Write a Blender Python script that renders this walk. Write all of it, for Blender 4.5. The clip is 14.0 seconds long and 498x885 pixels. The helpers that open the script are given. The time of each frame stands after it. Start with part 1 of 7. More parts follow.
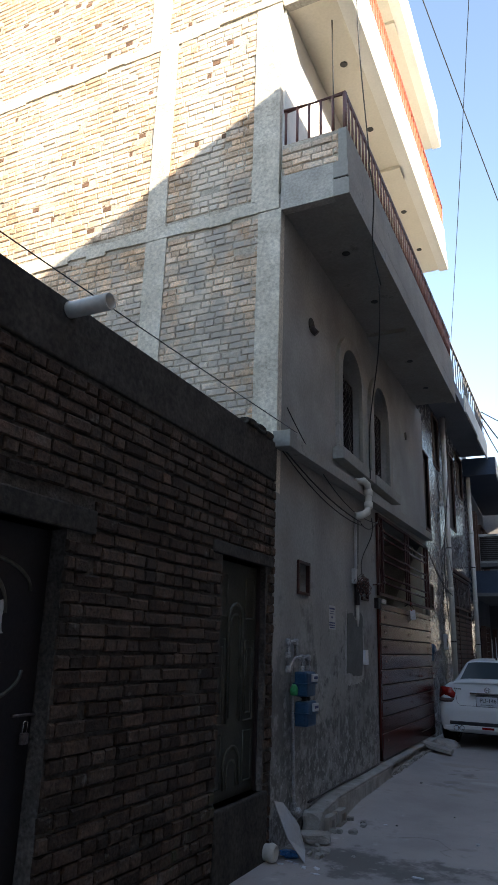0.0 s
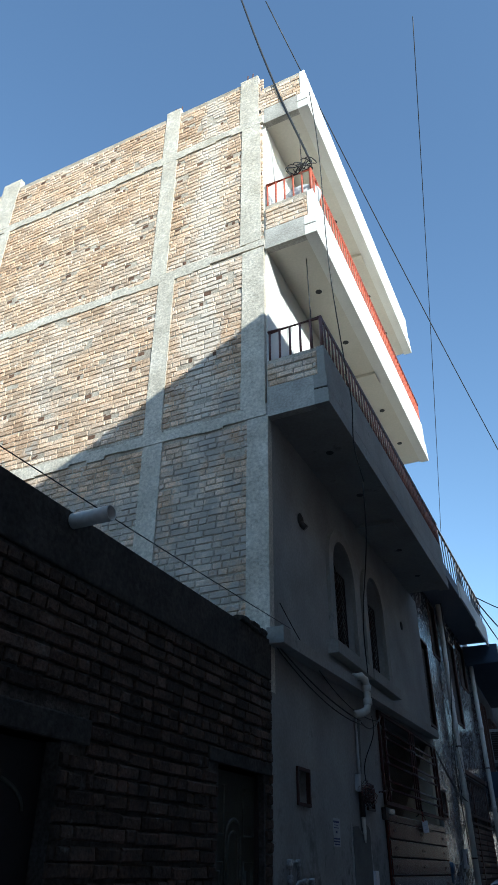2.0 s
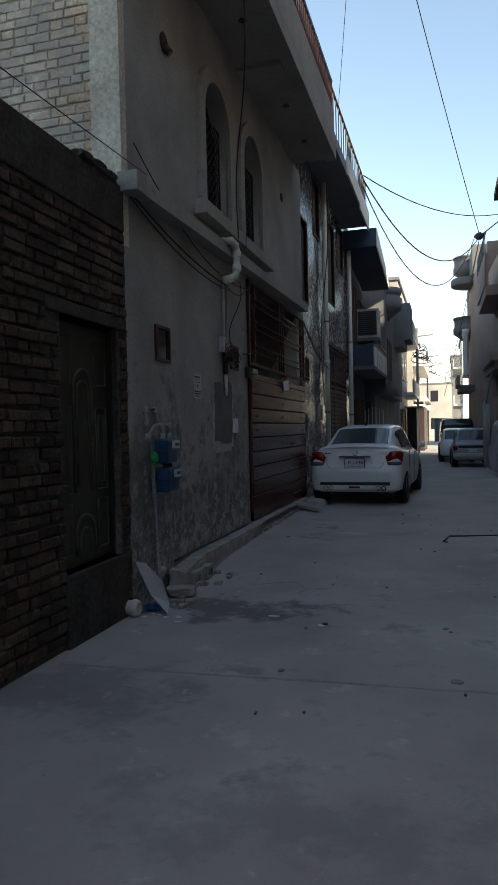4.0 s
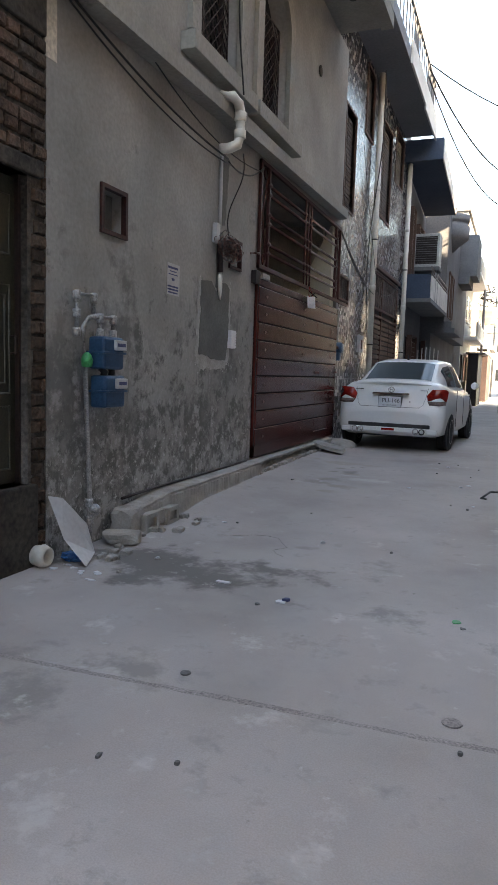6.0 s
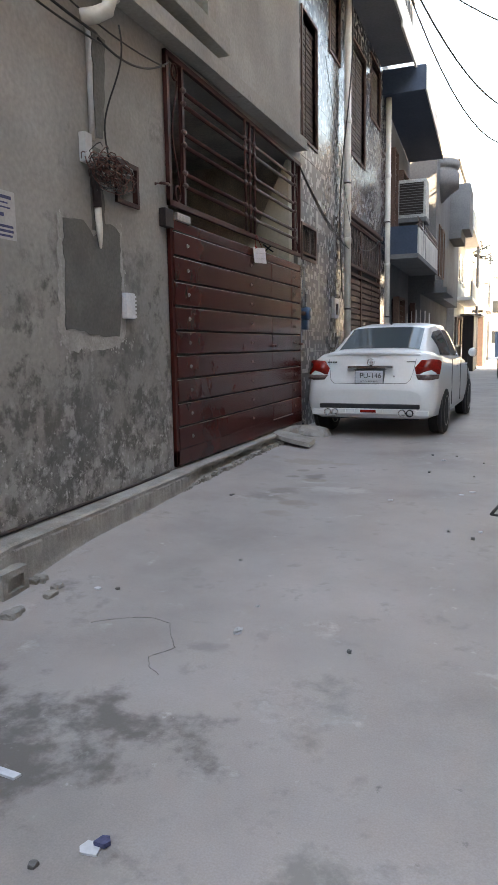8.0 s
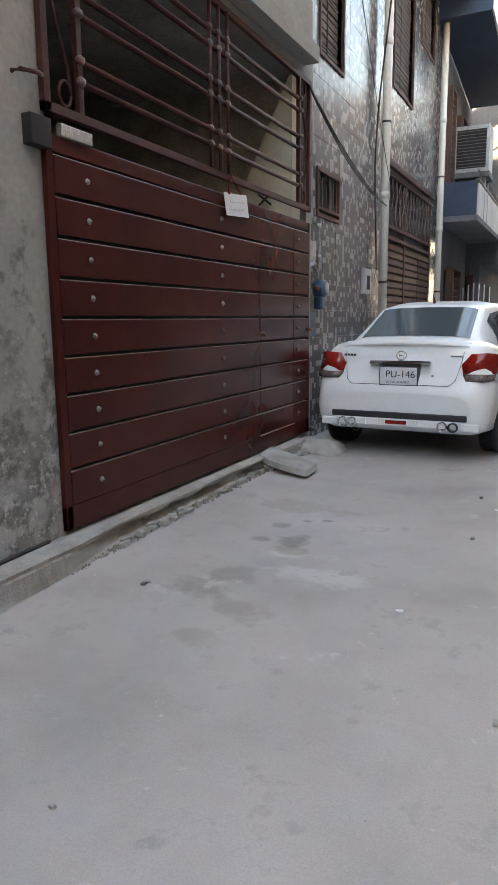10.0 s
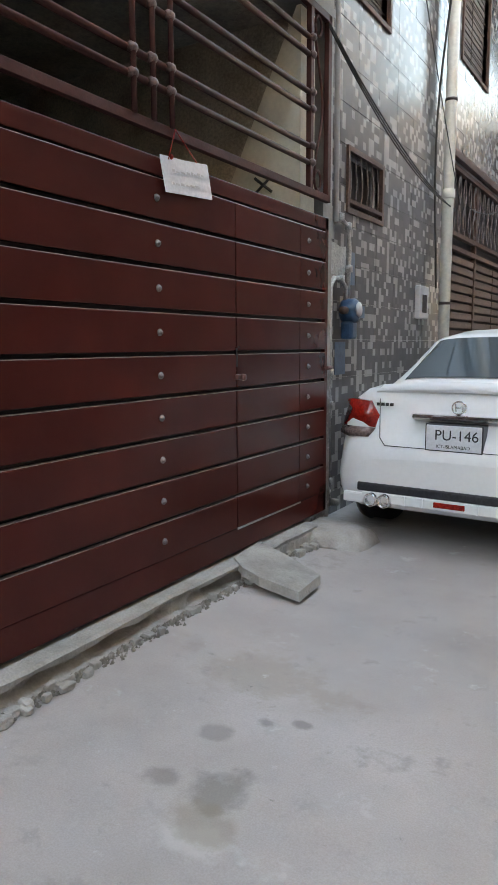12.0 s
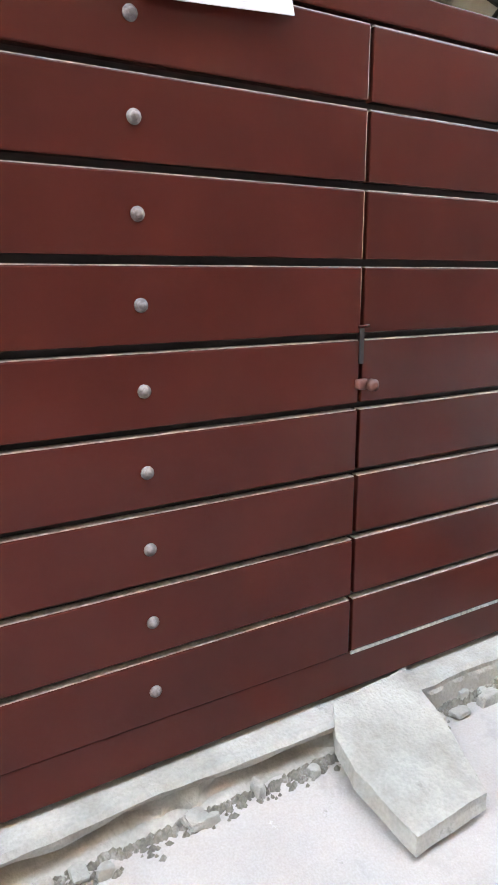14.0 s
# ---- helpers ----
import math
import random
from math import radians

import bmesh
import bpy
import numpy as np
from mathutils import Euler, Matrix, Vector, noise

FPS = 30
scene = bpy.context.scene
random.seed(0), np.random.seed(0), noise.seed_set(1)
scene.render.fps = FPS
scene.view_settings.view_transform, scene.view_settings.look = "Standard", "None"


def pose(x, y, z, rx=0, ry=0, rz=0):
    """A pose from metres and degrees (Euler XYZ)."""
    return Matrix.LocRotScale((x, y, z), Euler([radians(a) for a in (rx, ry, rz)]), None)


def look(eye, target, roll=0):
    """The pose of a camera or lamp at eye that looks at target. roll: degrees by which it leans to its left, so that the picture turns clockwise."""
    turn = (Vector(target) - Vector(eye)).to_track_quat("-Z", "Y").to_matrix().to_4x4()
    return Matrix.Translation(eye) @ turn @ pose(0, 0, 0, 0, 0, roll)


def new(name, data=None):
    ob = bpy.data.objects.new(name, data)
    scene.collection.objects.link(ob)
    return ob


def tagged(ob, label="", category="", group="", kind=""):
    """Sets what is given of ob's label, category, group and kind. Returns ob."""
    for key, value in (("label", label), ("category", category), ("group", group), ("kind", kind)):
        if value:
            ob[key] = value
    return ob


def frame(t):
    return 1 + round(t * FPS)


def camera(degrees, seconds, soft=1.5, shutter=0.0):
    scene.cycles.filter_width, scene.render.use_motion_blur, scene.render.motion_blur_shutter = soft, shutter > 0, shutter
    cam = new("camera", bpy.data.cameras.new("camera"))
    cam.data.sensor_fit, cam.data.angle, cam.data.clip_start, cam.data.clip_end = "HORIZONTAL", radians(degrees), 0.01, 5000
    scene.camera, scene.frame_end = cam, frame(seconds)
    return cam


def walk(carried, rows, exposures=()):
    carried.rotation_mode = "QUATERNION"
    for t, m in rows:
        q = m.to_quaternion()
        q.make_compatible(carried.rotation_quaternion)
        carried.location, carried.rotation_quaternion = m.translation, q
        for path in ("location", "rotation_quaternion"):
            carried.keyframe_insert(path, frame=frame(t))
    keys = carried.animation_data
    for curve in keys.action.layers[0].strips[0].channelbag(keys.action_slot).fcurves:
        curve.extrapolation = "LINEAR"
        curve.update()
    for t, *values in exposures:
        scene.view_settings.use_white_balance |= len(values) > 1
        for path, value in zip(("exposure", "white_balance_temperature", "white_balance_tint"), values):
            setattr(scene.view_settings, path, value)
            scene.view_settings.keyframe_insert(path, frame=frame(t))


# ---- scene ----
cam = camera(40.2, 14.0)
PATH = [
    (0, (2.534, -3.823, 1.577), (1.702, -2.096, 2.149), 1.8),
    (0.5, (2.598, -4.08, 1.543), (1.8, -2.473, 2.426), 0.9),
    (1, (2.62, -4.176, 1.537), (1.804, -2.684, 2.59), 1.2),
    (1.5, (2.654, -4.1, 1.576), (1.818, -2.589, 2.586), 1.2),
    (2, (2.678, -4.092, 1.563), (1.952, -2.564, 2.628), 0.3),
    (2.5, (2.667, -4.01, 1.549), (2.001, -2.412, 2.551), -0.1),
    (3, (2.663, -3.788, 1.455), (2.073, -1.978, 2.068), -1.0),
    (3.5, (2.639, -3.617, 1.417), (2.099, -1.7, 1.605), -1.1),
    (4, (2.598, -3.175, 1.419), (2.034, -1.256, 1.383), -1.3),
    (4.2, (2.637, -3.012, 1.396), (2.099, -1.087, 1.315), -1.8),
    (6.3, (2.754, -1.158, 1.141), (2.026, 0.687, 0.886), 1.8),
    (6.5, (2.728, -0.933, 1.162), (2.058, 0.92, 0.817), 0.1),
    (7, (2.675, -0.422, 1.134), (1.931, 1.409, 0.828), -0.5),
    (7.5, (2.681, 0.186, 1.151), (1.919, 1.996, 0.775), 0.3),
    (8, (2.601, 0.644, 1.176), (1.891, 2.493, 0.897), -1.0),
    (8.5, (2.626, 1.212, 1.233), (1.813, 3.012, 0.918), 0.1),
    (8.7, (2.531, 1.523, 1.196), (1.797, 3.35, 0.847), -0.3),
    (10.8, (2.323, 3.698, 1.355), (1.417, 5.443, 0.993), -0.8),
    (11, (2.263, 3.93, 1.363), (1.399, 5.688, 0.96), -2.2),
    (11.5, (2.146, 4.391, 1.403), (1.161, 6.104, 1.093), -1.9),
    (12, (2.068, 4.963, 1.354), (1.028, 6.648, 1.072), -0.3),
    (12.5, (1.955, 5.458, 1.42), (0.82, 7.083, 1.158), -1.2),
    (13, (1.863, 5.986, 1.426), (0.475, 7.376, 1.05), -0.3),
    (13.5, (1.722, 6.478, 1.405), (0.283, 7.824, 1.062), -2.3),
    (14, (1.534, 6.857, 1.477), (-0.132, 7.858, 1.008), -0.1),
]
walk(cam, [(t, look(eye, to, roll)) for t, eye, to, roll in PATH],
     [(0, 2.0, 7000, 12), (0.5, 1.55, 7100, 12), (1.0, 1.15, 6400, 8), (1.5, 0.88, 5650, 3), (2.5, 0.8, 5500, 2), (3.0, 0.65, 5700, 2), (3.5, 1.25, 6900, 4), (4.2, 1.5, 7500, 9), (6.3, 3.35, 8800, 14), (7.0, 3.3, 9100, 15), (7.5, 3.82, 9400, 14), (8.0, 3.8, 9300, 14), (8.7, 4.1, 9400, 14), (10.8, 4.05, 9700, 12), (11.5, 4.2, 9900, 11), (12.0, 4.35, 9900, 11), (12.5, 4.55, 9900, 11), (13.5, 5.3, 10000, 11), (14.0, 5.75, 10000, 11)])

# ---- light ----
world = bpy.data.worlds.new("world")
scene.world = world
world.use_nodes = True
wn = world.node_tree.nodes
sky = wn.new("ShaderNodeTexSky")
sky.sky_type, sky.sun_disc = "NISHITA", False
SUN = Vector((-0.76, 0.51, -0.403)).normalized()
sky.sun_elevation = math.asin(-SUN.z)
sky.sun_rotation = math.atan2(-SUN.x, -SUN.y)
sky.air_density, sky.dust_density, sky.ozone_density = 1.1, 0.5, 1.1
world.node_tree.links.new(sky.outputs[0], wn["Background"].inputs[0])
wn["Background"].inputs[1].default_value = 0.128
sun = new("sun", bpy.data.lights.new("sun", "SUN"))
sun.data.energy, sun.data.angle, sun.data.color = 4.0, radians(0.5), (1.0, 0.915, 0.78)
sun.rotation_euler = SUN.to_track_quat("-Z", "Y").to_euler()

# ---- materials ----


def mat(name, stops, scale=3.0, fine=40.0, rough=0.85, bump=0.3, metal=0.0, vary=0.0, island=0.0, amount=0.35, stretch=(1, 1, 1), wear_and_shade=None, rough2=None, stains=(), gloss=0.5):
    """A surface: a ramp of colours over broad noise, finer noise over it, fine relief; vary and island brighten whole objects or loose pieces."""
    m = bpy.data.materials.new(name)
    m.use_nodes = True
    n, l = m.node_tree.nodes, m.node_tree.links
    b = n["Principled BSDF"]
    geo = n.new("ShaderNodeNewGeometry")
    mp = n.new("ShaderNodeMapping")
    mp.inputs["Scale"].default_value = stretch
    l.new(geo.outputs["Position"], mp.inputs["Vector"])
    na = n.new("ShaderNodeTexNoise")
    na.inputs["Scale"].default_value, na.inputs["Detail"].default_value, na.inputs["Roughness"].default_value = scale, 6, 0.6
    nb = n.new("ShaderNodeTexNoise")
    nb.inputs["Scale"].default_value, nb.inputs["Detail"].default_value = fine, 5
    l.new(mp.outputs[0], na.inputs["Vector"])
    l.new(geo.outputs["Position"], nb.inputs["Vector"])
    ramp = n.new("ShaderNodeValToRGB")
    el = ramp.color_ramp.elements
    while len(el) < len(stops):
        el.new(0.5)
    for e, (p, c) in zip(el, stops):
        e.position, e.color = p, (*c, 1)
    l.new(na.outputs[0], ramp.inputs[0])
    mr = n.new("ShaderNodeMapRange")
    mr.inputs[1].default_value, mr.inputs[2].default_value = 0.3, 0.7
    mr.inputs[3].default_value, mr.inputs[4].default_value = 1 - amount, 1 + amount
    l.new(nb.outputs[0], mr.inputs[0])
    hsv = n.new("ShaderNodeHueSaturation")
    l.new(ramp.outputs[0], hsv.inputs["Color"])
    last = mr.outputs[0]
    for k, src in ((vary, ("ShaderNodeObjectInfo", "Random")), (island, ("ShaderNodeNewGeometry", "Random Per Island"))):
        if k:
            s = n.new(src[0])
            r2 = n.new("ShaderNodeMapRange")
            r2.inputs[3].default_value, r2.inputs[4].default_value = 1 - k, 1 + k * 0.7
            l.new(s.outputs[src[1]], r2.inputs[0])
            mu = n.new("ShaderNodeMath")
            mu.operation = "MULTIPLY"
            l.new(last, mu.inputs[0])
            l.new(r2.outputs[0], mu.inputs[1])
            last = mu.outputs[0]
    l.new(last, hsv.inputs["Value"])
    out = hsv.outputs[0]
    if stains:
        # stains: colour, centre x and y, half sizes, strength
        nd = n.new("ShaderNodeTexNoise")
        nd.inputs["Scale"].default_value, nd.inputs["Detail"].default_value, nd.inputs["Roughness"].default_value = 2.6, 7, 0.65
        l.new(geo.outputs["Position"], nd.inputs["Vector"])
        for colour, cx, cy, rx, ry, strength in stains:
            mp2 = n.new("ShaderNodeMapping")
            mp2.vector_type = "POINT"
            mp2.inputs["Location"].default_value = (-cx / rx, -cy / ry, 0)
            mp2.inputs["Scale"].default_value = (1 / rx, 1 / ry, 0)
            l.new(geo.outputs["Position"], mp2.inputs["Vector"])
            ln = n.new("ShaderNodeVectorMath")
            ln.operation = "LENGTH"
            l.new(mp2.outputs[0], ln.inputs[0])
            ad = n.new("ShaderNodeMath")
            ad.operation = "MULTIPLY_ADD"
            ad.inputs[1].default_value = 4.5
            l.new(nd.outputs[0], ad.inputs[0])
            l.new(ln.outputs["Value"], ad.inputs[2])
            st = n.new("ShaderNodeMapRange")
            st.interpolation_type = "SMOOTHSTEP"
            st.inputs[1].default_value, st.inputs[2].default_value, st.inputs[3].default_value, st.inputs[4].default_value = 2.6, 3.3, strength, 0
            l.new(ad.outputs[0], st.inputs[0])
            mx = n.new("ShaderNodeMix")
            mx.data_type = "RGBA"
            l.new(st.outputs[0], mx.inputs["Factor"])
            l.new(out, mx.inputs[6])
            mx.inputs[7].default_value = (*colour, 1)
            out = mx.outputs[2]
    for wear_and_shade in (wear_and_shade if isinstance(wear_and_shade, list) else [wear_and_shade] if wear_and_shade else []):
        # Wear and painted shade: colour, noise scale, threshold, heights between which it fades out
        colour, ws, thr, z0, z1 = wear_and_shade
        nw = n.new("ShaderNodeTexNoise")
        nw.inputs["Scale"].default_value, nw.inputs["Detail"].default_value, nw.inputs["Roughness"].default_value = ws, 8, 0.7
        l.new(geo.outputs["Position"], nw.inputs["Vector"])
        sep = n.new("ShaderNodeSeparateXYZ")
        l.new(geo.outputs["Position"], sep.inputs[0])
        hz = n.new("ShaderNodeMapRange")
        hz.inputs[1].default_value, hz.inputs[2].default_value, hz.inputs[3].default_value, hz.inputs[4].default_value = z0, z1, 0.12, -0.12
        l.new(sep.outputs[2], hz.inputs[0])
        add = n.new("ShaderNodeMath")
        l.new(nw.outputs[0], add.inputs[0])
        l.new(hz.outputs[0], add.inputs[1])
        st = n.new("ShaderNodeMapRange")
        st.inputs[1].default_value, st.inputs[2].default_value = thr, thr + 0.09
        l.new(add.outputs[0], st.inputs[0])
        mx = n.new("ShaderNodeMix")
        mx.data_type = "RGBA"
        l.new(st.outputs[0], mx.inputs["Factor"])
        l.new(out, mx.inputs[6])
        mx.inputs[7].default_value = (*colour, 1)
        out = mx.outputs[2]
    l.new(out, b.inputs["Base Color"])
    b.inputs["Metallic"].default_value = metal
    b.inputs["Specular IOR Level"].default_value = gloss
    if rough2 is None:
        b.inputs["Roughness"].default_value = rough
    else:
        rr = n.new("ShaderNodeMapRange")
        rr.inputs[1].default_value, rr.inputs[2].default_value, rr.inputs[3].default_value, rr.inputs[4].default_value = 0.35, 0.65, rough, rough2
        l.new(na.outputs[0], rr.inputs[0])
        l.new(rr.outputs[0], b.inputs["Roughness"])
    if bump:
        bp = n.new("ShaderNodeBump")
        bp.inputs["Strength"].default_value, bp.inputs["Distance"].default_value = bump, 0.01
        l.new(nb.outputs[0], bp.inputs["Height"])
        l.new(bp.outputs[0], b.inputs["Normal"])
    return m


def tile_mat(name, cell, cols, rough=0.16):
    """Glazed tile with a printed mosaic of squares in a few greys."""
    m = mat(name, [(0.3, cols[0]), (0.7, cols[0])], bump=0, rough=rough, amount=0.1, gloss=0.36)
    n, l = m.node_tree.nodes, m.node_tree.links
    geo = n.new("ShaderNodeNewGeometry")
    sn = n.new("ShaderNodeVectorMath")
    sn.operation = "SNAP"
    sn.inputs[1].default_value = (1, cell, cell)
    l.new(geo.outputs["Position"], sn.inputs[0])
    sc = n.new("ShaderNodeVectorMath")
    sc.operation = "MULTIPLY"
    sc.inputs[1].default_value = (0, 1, 1)
    l.new(sn.outputs[0], sc.inputs[0])
    w = n.new("ShaderNodeTexWhiteNoise")
    l.new(sc.outputs[0], w.inputs["Vector"])
    r = n.new("ShaderNodeValToRGB")
    r.color_ramp.interpolation = "CONSTANT"
    el = r.color_ramp.elements
    while len(el) < len(cols):
        el.new(0.5)
    for i, (e, c) in enumerate(zip(el, cols)):
        e.position, e.color = i / len(cols), (*c, 1)
    l.new(w.outputs["Value"], r.inputs[0])
    nz = n.new("ShaderNodeTexNoise")
    nz.inputs["Scale"].default_value = 2.5
    l.new(geo.outputs["Position"], nz.inputs["Vector"])
    mx = n.new("ShaderNodeMix")
    mx.data_type, mx.blend_type = "RGBA", "MULTIPLY"
    mx.inputs["Factor"].default_value = 0.5
    l.new(r.outputs[0], mx.inputs[6])
    l.new(nz.outputs[0], mx.inputs[7])
    l.new(mx.outputs[2], n["Principled BSDF"].inputs["Base Color"])
    return m


def glass_mat(name, colour, rough=0.03, alpha=1.0):
    m = bpy.data.materials.new(name)
    m.use_nodes = True
    b = m.node_tree.nodes["Principled BSDF"]
    b.inputs["Base Color"].default_value = (*colour, 1)
    b.inputs["Roughness"].default_value = rough
    b.inputs["IOR"].default_value = 1.52
    b.inputs["Transmission Weight"].default_value = alpha
    return m


